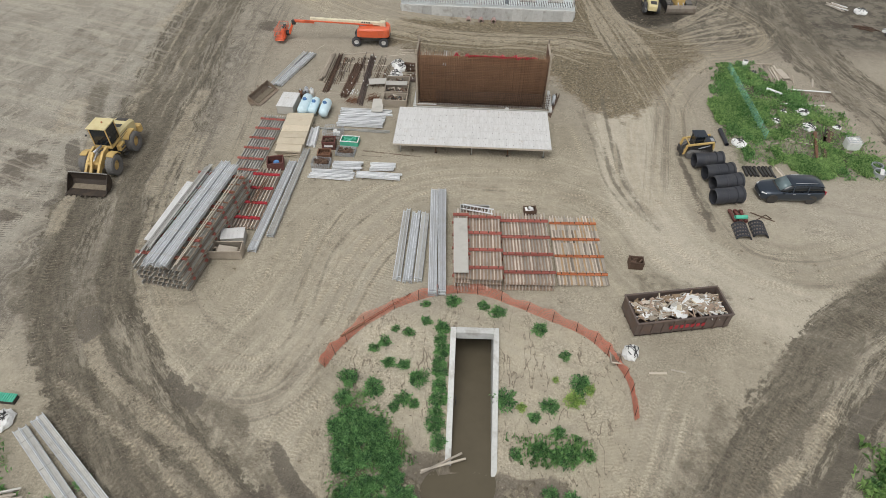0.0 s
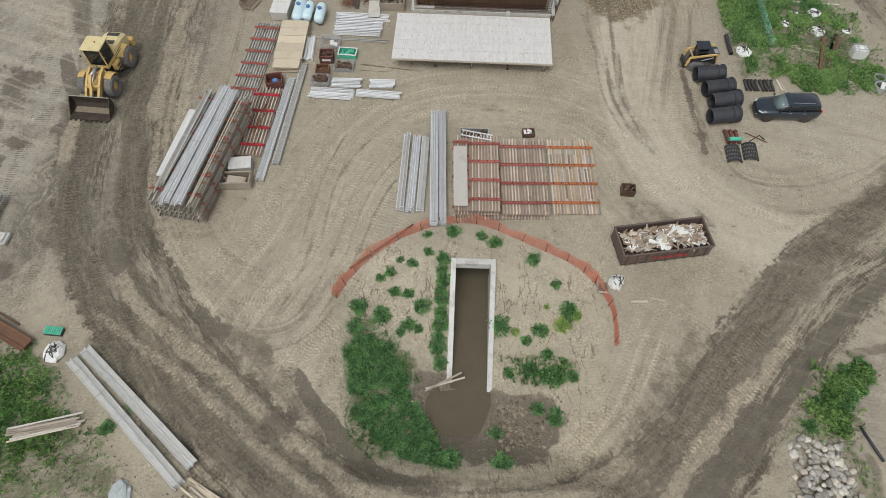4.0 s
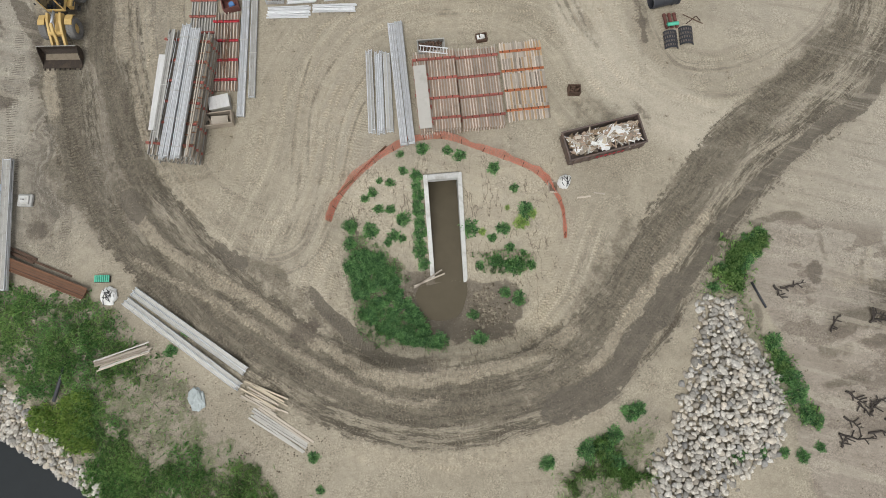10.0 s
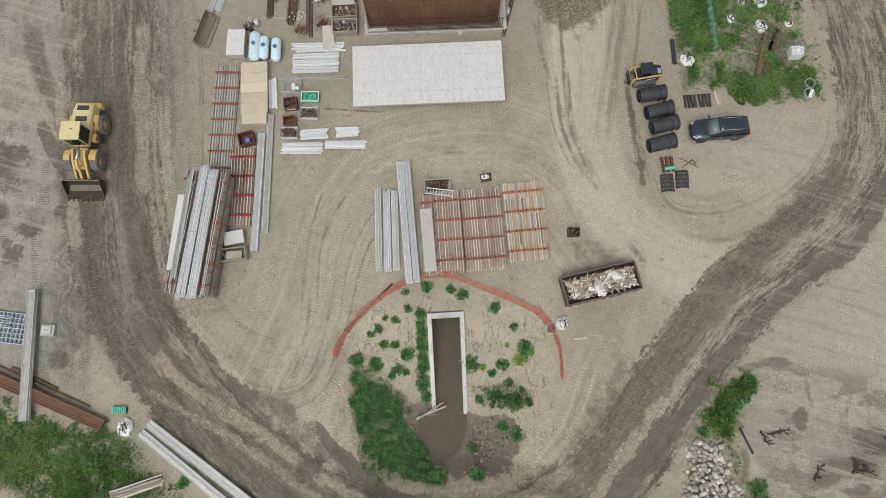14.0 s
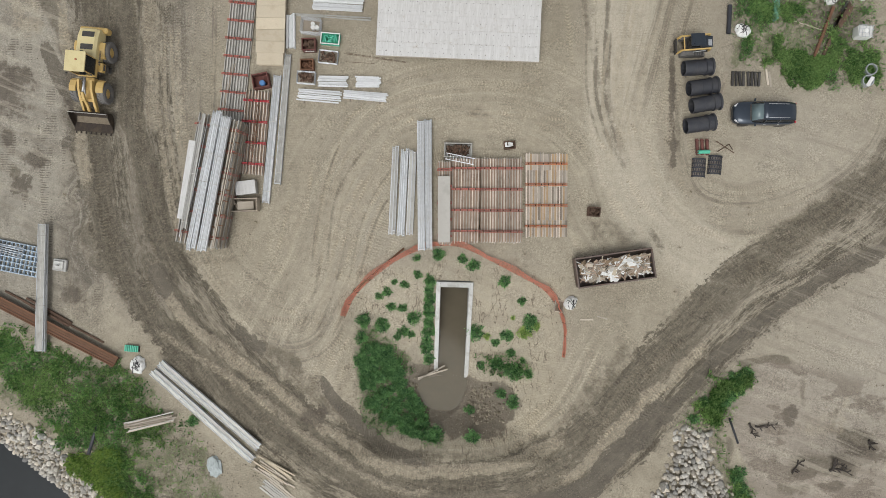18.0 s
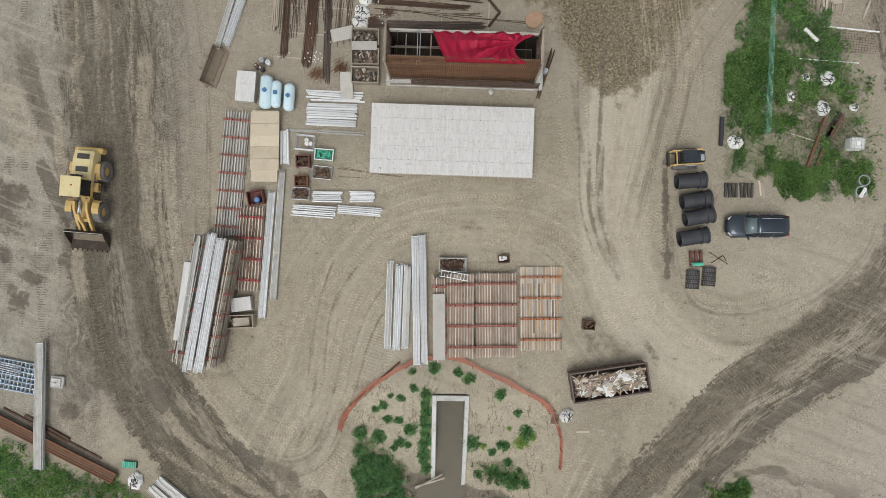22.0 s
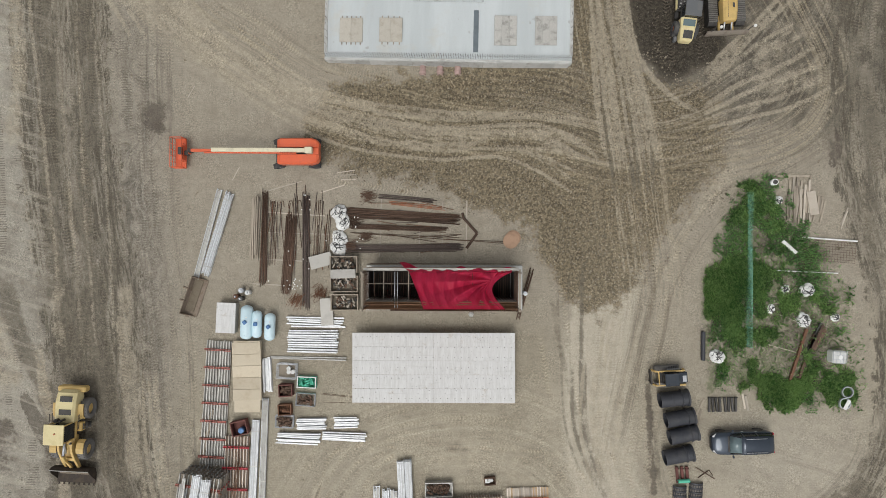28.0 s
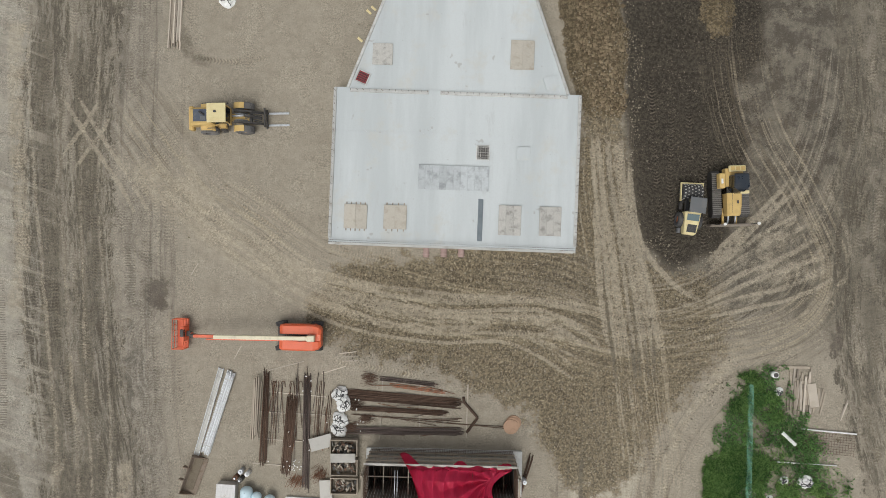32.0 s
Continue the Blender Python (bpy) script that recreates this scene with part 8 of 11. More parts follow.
# ---- waste skip ----
def skip():
    t = thing("waste_skip", 15.25, 25.75, zg(15, 25.7), 9.4, "dark open-topped steel waste skip full of scrap", "skip")
    L, W, H = 6.35, 2.4, 1.25
    box("floor_panel", t, DARK_BOX, (L, W, 0.1), (0, 0, 0.15))
    for s in (-1, 1):
        box("side_panel", t, DARK_BOX, (L, 0.06, H), (0, s * (W / 2 - 0.03), H / 2 + 0.1))
        box("end_panel", t, DARK_BOX, (0.06, W - 0.12, H), (s * (L / 2 - 0.03), 0, H / 2 + 0.1))
        box("top_rail", t, DARK_BOX, (L + 0.1, 0.13, 0.12), (0, s * W / 2, H + 0.08), ch=0.02)
        box("end_rail", t, DARK_BOX, (0.13, W - 0.13, 0.12), (s * L / 2, 0, H + 0.08), ch=0.02)
        box("skid_rail", t, STEEL_DARK, (L, 0.16, 0.14), (0, s * 0.5, 0.06))
        for i in range(9):
            box("rib", t, DARK_BOX, (0.09, 0.1, H - 0.05), (-L / 2 + 0.35 + i * (L - 0.7) / 8, s * (W / 2 + 0.04), H / 2 + 0.1))
    r = random.Random(5)
    for i in range(7):
        box("number_bar", t, RED, (0.22, 0.012, 0.32), (-0.9 + i * 0.36, -W / 2 - 0.098, 0.75), ch=0.003)
    for i in range(320):
        m = r.choice((WOOD, FACE_BROWN, WOOD_PALE, PLY, WHITE, WOOD, FACE_BROWN, PLY_GREY, SCRAP_BROWN, SCRAP_BROWN, WOOD))
        x, y = r.uniform(-L / 2 + 0.35, L / 2 - 0.35), r.uniform(-W / 2 + 0.3, W / 2 - 0.3)
        size = r.choice(((1.0, 0.08, 0.05), (0.8, 0.11, 0.04), (0.5, 0.28, 0.03), (0.42, 0.36, 0.02), (1.3, 0.07, 0.05), (0.32, 0.2, 0.1), (0.6, 0.07, 0.05)))
        name = "scrap_plank" if size[1] < 0.2 else "scrap_sheet"
        k = 1.0 - 0.55 * (abs(x) / (L / 2)) ** 2 - 0.2 * (abs(y) / (W / 2)) ** 2
        box(name, SCRAP, m, size, (x * (0.86 if size[0] > 1 else 1), y * 0.82, 0.72 + 0.8 * k * r.uniform(0.72, 1.0)), (r.uniform(-12, 12), r.uniform(-12, 12), r.gauss(8, 45)), ch=0.006)


SCRAP_BROWN = surface("weathered_scrap", (0.23, 0.165, 0.105), 0.85, vary=0.35, fine=18, each=0.3)
SCRAP = thing("scrap_heap", 15.25, 25.75, zg(15, 25.7), 9.4, "heap of broken timber and white packaging in the skip", "scrap")
skip()
lumpy("white_sheeting", 15.2, 25.5, 1.3, 0.95, 0.5, 0.16, WHITE, "torn white sheeting on top of the scrap", "sheeting", 41, straps=False)
lumpy("white_sheeting", 16.4, 26.3, 1.25, 0.75, 0.35, 0.16, WHITE, "torn white sheeting on top of the scrap", "sheeting", 43, straps=False)
lumpy("white_sheeting", 13.2, 25.0, 1.1, 0.4, 0.28, 0.16, WHITE, "torn white sheeting on top of the scrap", "sheeting", 45, straps=False)


# ---- big black pipes and bits beside the parked car ----
MAT_GREY = surface("dusty_grey_plastic", (0.17, 0.145, 0.125), 0.7, vary=0.2, each=0.15)


def big_pipe(x, y, rz):
    t = thing("drain_pipe_section", x, y, zg(x, y), rz, "large black plastic drain pipe with a raised collar", "pipe", "black pipe sections in a row")
    bm = bmesh.new()
    seg, rings = 32, []
    L, R = 2.36, 0.61
    prof = [(-L / 2, R), (-L / 2 + 0.06, R + 0.02), (-0.3, R + 0.02), (-0.28, R + 0.035), (-0.2, R + 0.035), (-0.18, R + 0.02), (0.52, R + 0.02), (0.55, R + 0.09), (0.64, R + 0.09), (0.67, R + 0.03), (1.0, R + 0.04), (1.04, R + 0.11), (L / 2, R + 0.12), (L / 2, R), (0.6, R - 0.05), (-L / 2, R - 0.05)]
    for u, v in prof:
        rings.append([bm.verts.new((u, v * math.cos(2 * math.pi * i / seg), R + 0.08 + v * math.sin(2 * math.pi * i / seg))) for i in range(seg)])
    rings.append(rings[0])
    for a, b in zip(rings[:-1], rings[1:]):
        for i in range(seg):
            bm.faces.new([a[i], b[i], b[(i + 1) % seg], a[(i + 1) % seg]])
    bmesh.ops.recalc_face_normals(bm, faces=bm.faces)
    for f in bm.faces:
        f.smooth = False
    part("pipe_wall", bm, PLASTIC_BLACK, t)
    for s in (-0.8, 0.8):
        box("chock", t, WOOD, (0.12, 1.2, 0.1), (s, 0, 0.05))


for x, y, a in ((21.9, 42.55, 5), (22.35, 40.95, 9), (22.6, 39.55, 11), (22.15, 37.85, 10)):
    big_pipe(x, y, a)
for i in range(8):
    x = 25.05 + i * 0.3 + (0.12 if i > 3 else 0)
    p = thing("pipe_fitting", x, 41.85, zg(x, 41.8), 88 + (i * 13) % 9, "dark steel pipe length in a row", "pipe", "dark pipes in a row")
    tube("pipe_body", p, STEEL_DARK, 0.11, 1.2, (0, 0, 0.12), (0, 0, 0), 12, 0.08)
    tube("flange", p, STEEL_DARK, 0.15, 0.05, (0.55, 0, 0.15), (0, 0, 0), 12, 0.08)
for i in range(3):
    p = thing("red_pipe", 22.2 + i * 0.42, 36.05, zg(22, 36), 94, "short red-brown steel pipe beside the matting", "pipe", "red pipes")
    tube("pipe_body", p, MAROON, 0.13, 1.35, (0, 0, 0.15), (0, 0, 0), 14, 0.1)
    for s in (-1, 1):
        tube("flange", p, MAROON, 0.17, 0.08, (s * 0.5, 0, 0.17), (0, 0, 0), 14, 0.1)
p = thing("green_tube", 22.65, 35.6, 0.28 + zg(22, 35), 3, "bright green plastic tube resting on red pipes", "tube")
tube("tube_body", p, GREEN, 0.16, 0.95, (0, 0, 0.14), (0, 0, 0), 18, 0.12)
for x, y, a in ((22.4, 34.3, 88), (23.75, 34.55, 86)):
    t = thing("arch_panel", x, y, zg(x, y), a, "dark ribbed half-round plastic arch section", "arch panel", "arch sections")
    for i in range(9):
        bm = bmesh.new()
        outer = [(0.58 * math.cos(math.pi * q / 12), 0.42 * math.sin(math.pi * q / 12)) for q in range(13)]
        inner = [(0.5 * math.cos(math.pi * q / 12), 0.35 * math.sin(math.pi * q / 12)) for q in range(12, -1, -1)]
        add_profile(bm, outer + inner, 0.16 if i % 2 else 0.14)
        rib = part("arch_rib", bm, MAT_GREY if i % 2 else PLASTIC_BLACK, t, m=pose(-0.72 + i * 0.18, 0, -0.03 * (i % 2)))
        for q in range(1, 8) if i % 2 else ():
            a = math.pi * (q + 0.5 * (i // 2 % 2)) / 8.5
            box("lug", rib, PLASTIC_BLACK, (0.18, 0.08, 0.05), (0, 0.56 * math.cos(a), 0.42 * math.sin(a) + 0.01), (math.degrees(a) - 90, 0, 0), ch=0.01)
bar_loop("angle_iron", [(23.8, 36.6), (25.35, 35.6)], 0.04, RUST, "rusty angle iron on the dirt", 0.06)
bar_loop("angle_iron", [(23.95, 35.7), (24.9, 36.35), (25.2, 35.9)], 0.04, RUST, "bent rusty angle iron on the dirt", 0.06)
length_stack("short_board", 28.2, 41.3, 28.0, 42.6, 0.4, 2, 1, 0.0, WOOD_PALE, "short pale boards at the grass edge", "timber", ph=0.05)
length_stack("short_board", 23.9, 40.0, 24.3, 42.0, 0.5, 3, 1, 0.0, WOOD, "weathered boards beside the black pipes", "timber", ph=0.05, spread=0.5, skew=20)
length_stack("broken_plank", 12.6, 21.3, 13.7, 21.35, 0.15, 1, 1, 0.0, WOOD_PALE, "pale broken plank on the dirt", "timber", ph=0.06)
length_stack("broken_plank", 14.2, 21.6, 15.1, 21.4, 0.12, 1, 1, 0.0, WOOD_PALE, "pale broken plank on the dirt", "timber", ph=0.06)

# ---- grass plot with stored things ----
fence = thing("mesh_fence", 28.55, 52.4, zg(28.5, 52), 88, "low leaning green mesh fence in tall grass", "fence")
for i in range(8):
    tube("post", fence, GREEN_FENCE, 0.035, 1.0, (-5.7 + i * 1.63, 0, 0.5), (0, 90, 0), 6)
bm = bmesh.new()
for k in range(6):
    add_bar(bm, (-5.7, 0.05 - 0.02 * k, 0.12 + k * 0.15), (7.2, 0.05 - 0.02 * k, 0.12 + k * 0.15), 0.014, 4)
for k in range(86):
    add_bar(bm, (-5.7 + k * 0.152, 0.04, 0.1), (-5.7 + k * 0.152, -0.03, 0.9), 0.008, 4)
part("mesh_panel", bm, GREEN_FENCE, fence)
length_stack("lumber_heap", 33.0, 57.0, 33.3, 60.6, 2.2, 13, 2, 0.0, (WOOD_PALE, WOOD, WOOD), "untidy heap of pale lumber at the grass edge", "timber", pw=0.16, ph=0.09, spread=0.6, skew=6)
length_stack("lumber_heap", 34.6, 57.2, 35.0, 59.4, 0.8, 5, 1, 0.0, WOOD, "weathered boards beside the lumber heap", "timber", pw=0.14, ph=0.06, spread=0.5, skew=7)
length_stack("lumber_heap", 31.2, 61.0, 34.0, 60.9, 0.25, 1, 1, 0.0, WOOD, "dark timber lying at the grass edge", "timber", ph=0.1, pw=0.2)
length_stack("loose_lumber", 36.4, 56.6, 37.2, 58.0, 0.25, 2, 1, 0.0, WOOD_PALE, "pair of pale boards on the dirt", "timber", pw=0.1, ph=0.05, skew=10)
ply_sheet("loose_board", 34.1, 58.6, 0.22, 8, 0.75, 2.0, 0.05, WOOD_PALE, "pale board on the lumber heap", "board")
mesh = thing("mesh_sheets", 35.5, 54.5, zg(35.5, 54.5) + 0.02, -6, "flat rusty welded mesh sheets on the grass", "mesh")
bm = bmesh.new()
for k in range(19):
    add_bar(bm, (-2.2 + k * 0.24, -0.85, 0.06), (-2.2 + k * 0.24, 0.85, 0.06), 0.012, 4)
for k in range(9):
    add_bar(bm, (-2.2, -0.85 + k * 0.21, 0.07), (2.15, -0.85 + k * 0.21, 0.07), 0.012, 4)
part("mesh_sheet", bm, RUST, mesh)
bar_loop("white_rail", [(33.2, 55.75), (37.8, 55.3)], 0.07, WHITE, "long white rail beside mesh sheets", 0.1)
bar_loop("white_rail", [(31.0, 53.0), (36.1, 52.65)], 0.05, WHITE, "long pale rail lying on the grass", 0.12)
bar_loop("white_pipe", [(31.5, 55.5), (32.6, 54.45)], 0.17, WHITE, "short fat white pipe in the grass", 0.2)
for x0, y0, x1, y1, w, m in ((33.3, 48.0, 31.8, 43.6, 0.3, RUST_RED), (34.0, 47.6, 32.6, 44.0, 0.25, RUST), (34.8, 48.2, 33.7, 46.5, 0.7, RUST), (33.2, 45.9, 34.6, 48.6, 0.15, STEEL_DARK)):
    length_stack("steel_beam", x0, y0, x1, y1, w, 1 if w < 0.5 else 3, 1, 0.03, m, "rusty steel beam lying in thin grass", "steel beam", "i", pw=0.22, ph=0.2, group="steel beams in the grass")
for x0, y0, x1, y1 in ((30.6, 49.5, 33.2, 48.4), (29.8, 46.9, 32.4, 46.1), (33.5, 44.0, 35.0, 44.8)):
    bar_loop("thin_pipe", [(x0, y0), (x1, y1)], 0.04, WOOD_PALE, "thin pale pipe lying in the grass", 0.08)
ibc = thing("water_tote", 35.55, 45.75, zg(35.5, 45.7), -4, "white plastic tote lying in a cage frame", "tote")
box("tank_body", ibc, WHITE, (1.2, 1.0, 0.9), (0, 0, 0.5), ch=0.1)
tube("tank_cap", ibc, WHITE, 0.18, 0.08, (0, 0, 0.98), (0, 90, 0), 16)
for i in range(5):
    box("cage_bar", ibc, GALV, (0.03, 1.06, 0.03), (-0.56 + i * 0.28, 0, 0.97))
for i in range(4):
    box("cage_bar", ibc, GALV, (1.26, 0.03, 0.03), (0, -0.5 + i * 0.33, 1.0))
for x, y, a in ((36.4, 42.75, 0), (36.15, 41.8, 10)):
    t = thing("concrete_ring", x, y, zg(x, y), a, "grey ring section at the edge of the grass", "ring", "ring sections")
    tube("ring_body", t, GALV, 0.48, 0.5, (0, 0, 0.25), (0, 90, 0), 24, 0.4)
    if a:
        box("cover_board", t, WHITE, (0.3, 0.9, 0.04), (0.1, -0.1, 0.53), (0, 0, -40))
p = thing("black_culvert_tube", 24.65, 46.8, zg(24.6, 46.8), 88, "dark plastic tube at the edge of the grass", "tube")
tube("tube_body", p, PLASTIC_BLACK, 0.18, 2.4, (0, 0, 0.18), (0, 0, 0), 16, 0.15)
p = thing("white_drum", 30.8, 60.4, zg(30.8, 60.4), 0, "small white drum with a dark lid beside the lumber", "drum")
tube("drum_body", p, WHITE, 0.26, 0.7, (0, 0, 0.35), (0, 90, 0), 16)
tube("drum_lid", p, STEEL_DARK, 0.2, 0.04, (0, 0, 0.7), (0, 90, 0), 16)

# ---- round lids, north planks, loose sticks ----
for i in range(3):
    t = thing("round_lid", 8.95 - i * 0.12, 56.2 - i * 0.14 + 0.1, zg(9, 56) + i * 0.09, 0, "round clay-brown cover lying flat on a stack", "cover", "stacked round covers")
    tube("cover_disc", t, CLAY, 0.62, 0.08, (0, 0, 0.05), (0, 90, 0), 32)
    tube("cover_rim", t, CLAY, 0.64, 0.03, (0, 0, 0.03), (0, 90, 0), 32)
length_stack("long_lumber", -20.0, 88.8, -19.6, 95.0, 1.1, 8, 2, 0.0, (WOOD_PALE, WOOD), "bundle of long weathered lumber", "timber", pw=0.12, ph=0.08, spread=0.4, skew=1.5)
length_stack("long_lumber", -21.8, 93.0, -20.6, 94.6, 0.3, 2, 1, 0.0, WOOD, "loose lumber beside the bundle", "timber", pw=0.1, ph=0.06)
for x0, y0, x1, y1 in ((-11.9, 60.8, -8.9, 61.6), (-7.4, 60.5, -5.2, 61.2), (-5.6, 61.6, -4.3, 61.6), (-5.9, 62.2, -4.4, 62.4), (-5.6, 62.0, -4.3, 62.0), (-14.9, 61.8, -14.3, 62.9), (-18.6, 69.0, -18.0, 70.0)):
    length_stack("loose_stick", x0, y0, x1, y1, 0.09, 1, 1, 0.0, WOOD_PALE, "loose pale stick of lumber on the dirt", "timber", pw=0.08, ph=0.05, spread=0.02, group="loose sticks on the dirt")
p = thing("gas_bottle", 9.75, 51.6, zg(9.7, 51.6), 0, "grey upright gas bottle beside the cage", "gas bottle")
tube("bottle_body", p, GALV, 0.17, 1.1, (0, 0, 0.55), (0, 90, 0), 14)
tube("bottle_neck", p, GALV, 0.06, 0.14, (0, 0, 1.16), (0, 90, 0), 10)

# ---- south-west corner ----
def steel_girder(x0, y0, x1, y1, w, h, z):
    cx, cy, l, a = between(x0, y0, x1, y1)
    t = thing("steel_girder", cx, cy, z + zg(cx, cy), a, "long rusty steel girder at the grass edge", "girder")
    box("top_flange", t, RUST_RED, (l, w, 0.05), (0, 0, h), ch=0.01)
    box("web", t, RUST, (l, 0.06, h - 0.05), (0, -w * 0.3, h / 2), ch=0.01)
    box("web", t, RUST, (l, 0.06, h - 0.05), (0, w * 0.3, h / 2), ch=0.01)
    for q in (-0.22, 0.02, 0.24):
        box("flange_groove", t, RUST, (l - 0.1, 0.07, 0.02), (0, q * w, h + 0.034), ch=0.004)
    box("edge_strip", t, RUST_RED, (l, 0.12, 0.08), (0, -w / 2, h + 0.04), ch=0.01)
    box("edge_strip", t, RUST_RED, (l, 0.1, 0.08), (0, w / 2, h + 0.04), ch=0.01)
    for i in range(7):
        box("stiffener", t, RUST, (0.04, w * 0.5, h - 0.06), (-l / 2 + 0.1 + i * (l - 0.2) / 6, 0, h / 2), ch=0.005)


steel_girder(-40.0, 23.5, -26.3, 16.9, 0.85, 0.45, 0.0)
length_stack("rusty_channel", -34.3, 21.9, -30.4, 19.9, 0.6, 2, 1, 0.02, RUST, "rusty channel beside the long girder", "steel beam", "i", pw=0.2, ph=0.15)
length_stack("rusty_channel", -36, 22.6, -27.5, 18.4, 0.2, 1, 1, 0.0, RUST, "rusty bar beside the long girder", "steel beam", "i", pw=0.15, ph=0.12)
rack = thing("blue_form_rack", -35.4, 25.5, zg(-35.4, 25.5), -10, "blue-grey steel form frames stacked flat", "form frames")
for k in range(2):
    for i in range(7):
        box("frame_rail", rack, BLUE_STEEL, (4.6, 0.08, 0.12), (0, -1.25 + i * 0.42, 0.1 + k * 0.16))
    for i in range(13):
        box("frame_rung", rack, BLUE_STEEL, (0.06, 2.6, 0.08), (-2.2 + i * 0.37, 0, 0.1 + k * 0.16))
for i in range(5):
    tube("loose_prop", rack, GALV, 0.05, 3.2, (-0.7, 0.25 + i * 0.18, 0.36), (0, 0, -4 + i), 8)
blk = thing("concrete_block", -31.4, 24.95, zg(-31.4, 25), -6, "square concrete footing block with a lifting eye", "block")
box("block_base", blk, CONCRETE, (1.15, 1.0, 0.3), (0, 0, 0.15), ch=0.05)
box("block_top", blk, CONCRETE, (0.8, 0.7, 0.15), (0, 0, 0.37), ch=0.04)
tube("lifting_eye", blk, STEEL_DARK, 0.03, 0.25, (0, 0, 0.5), (0, 90, 0), 8)
box("lifting_bar", blk, STEEL_DARK, (0.3, 0.06, 0.05), (0, 0, 0.6))
g = thing("green_box", -25.1, 18.0, zg(-25, 18), -4, "small green slatted box with dark contents", "box")
box("box_body", g, STEEL_DARK, (1.2, 0.5, 0.25), (0, 0, 0.13))
for i in range(8):
    box("slat", g, GREEN, (0.12, 0.55, 0.06), (-0.52 + i * 0.15, 0.03, 0.29))
length_stack("timber_heap", -14.3, 8.7, -11.2, 6.9, 1.35, 9, 2, 0.0, (WOOD_PALE, PLY, WOOD_PALE), "untidy heap of pale timbers by the track", "timber", pw=0.12, ph=0.09, spread=0.55, skew=5)
length_stack("timber_bundle", -13.6, 6.9, -9.7, 4.0, 1.25, 7, 1, 0.0, (WOOD_PALE, PLY_GREY, WOOD), "row of weathered grey planks by the track", "timber", pw=0.16, ph=0.06, spread=0.2)
length_stack("plank_pile", -25.3, 11.4, -21.4, 12.3, 0.9, 7, 2, 0.25, (PLY_GREY, WOOD_PALE, WOOD), "weathered planks lying on the grass", "timber", pw=0.1, ph=0.06, spread=0.3, skew=3)
p = thing("silt_sock", -28.2, 10.6, zg(-28.2, 10.6) + 0.05, 74, "long dark silt sock lying on the bank", "silt sock")
tube("sock_body", p, PLASTIC_BLACK, 0.14, 3.4, (0, 0, 0.1), (0, 0, 0), 10)
length_stack("drift_timber", 0.2, 16.0, 1.9, 17.2, 0.5, 2, 1, 0.45, WOOD_PALE, "pale planks caught at the culvert wall", "timber", pw=0.12, ph=0.08, skew=10)
length_stack("drift_timber", -0.9, 15.6, 1.6, 16.6, 0.3, 2, 1, 0.4, WOOD_PALE, "pale planks lying by the water", "timber", pw=0.12, ph=0.08, skew=8)
length_stack("drift_timber", 0.0, 13.8, 1.0, 14.6, 0.2, 1, 1, 0.3, WOOD_PALE, "short plank by the water", "timber", pw=0.1, ph=0.06)

# ---- orange safety fence round the culvert ----
def safety_fence():
    pts = smooth_line([(-7.1, 21.1), (-6.5, 22.6), (-5.3, 24.0), (-2.9, 25.9), (-0.8, 26.9), (0.9, 27.3), (2.9, 27.1), (5.3, 26.0), (7.5, 24.9), (9.4, 23.9), (10.5, 22.8), (11.1, 21.6), (11.4, 20.2), (11.3, 18.1)], 7)
    t = thing("safety_fence", 0, 0, 0, label="sagging orange plastic safety mesh on thin posts", category="fence")
    r = random.Random(4)
    bm = bmesh.new()
    rows = 7
    cols = []
    for i, (x, y) in enumerate(pts):
        g = zg(x, y)
        lean = (0.5 + 0.12 * math.sin(i * 0.5) + r.uniform(-0.05, 0.05)) * (0.32 if i > 72 else 0.9)
        c = Vector((2, 18, 0)) - Vector((x, y, 0))
        c.normalize()
        cols.append([Vector((x, y, g + 0.05)) - c * lean * k / rows * 0.9 + Vector((0, 0, 0.6 * k / rows * (0.75 + 0.2 * math.sin(i * 1.3)))) for k in range(rows + 1)])
    for a, b in zip(cols[:-1], cols[1:]):
        for k in range(rows + 1):
            d = (b[k] - a[k])
            up = Vector((0, 0, 0.007))
            side = d.cross(Vector((0, 0, 1))).normalized() * 0.013
            vs = [bm.verts.new(v) for v in (a[k] - up + side, b[k] - up + side, b[k] + up - side, a[k] + up - side)]
            bm.faces.new(vs)
        for q in range(6):
            f = q / 6
            lo, hi = a[0].lerp(b[0], f), a[rows].lerp(b[rows], f)
            d = (b[0] - a[0]).normalized() * 0.012
            bm.faces.new([bm.verts.new(v) for v in (lo - d, lo + d, hi + d, hi - d)])
    bmesh.ops.solidify(bm, geom=list(bm.faces), thickness=0.006)
    part("mesh_band", bm, SAFETY, t)
    for i in range(0, len(pts), 5):
        x, y = pts[i]
        tube("post", t, RUST, 0.02, 1.1, (x, y, zg(x, y) + 0.5), (r.uniform(-8, 8), 90 + r.uniform(-8, 8), 0), 6)


safety_fence()
length_stack("rolled_fence", -6.6, 23.1, -2.3, 27.0, 0.2, 1, 1, 0.02, RUST_RED, "rust-coloured roll of fencing beside the orange mesh", "fence roll", "tube", ph=0.18)
pn = thing("barrier_panel", 11.0, 22.85, zg(11.0, 22.9) + 0.06, -6, "leaning pale timber barrier panel by the orange fence", "barrier", rx=-12)
for side in (-1, 1):
    box("frame_side", pn, WOOD_PALE, (0.09, 2.0, 0.07), (side * 0.36, 0, 0.03))
for k in range(3):
    box("frame_rail", pn, WOOD_PALE, (0.64, 0.09, 0.06), (0, -0.95 + k * 0.95, 0.03))
box("infill", pn, MUDDY_STEEL, (0.64, 1.9, 0.02), (0, 0, 0.0), label="brown stained board")


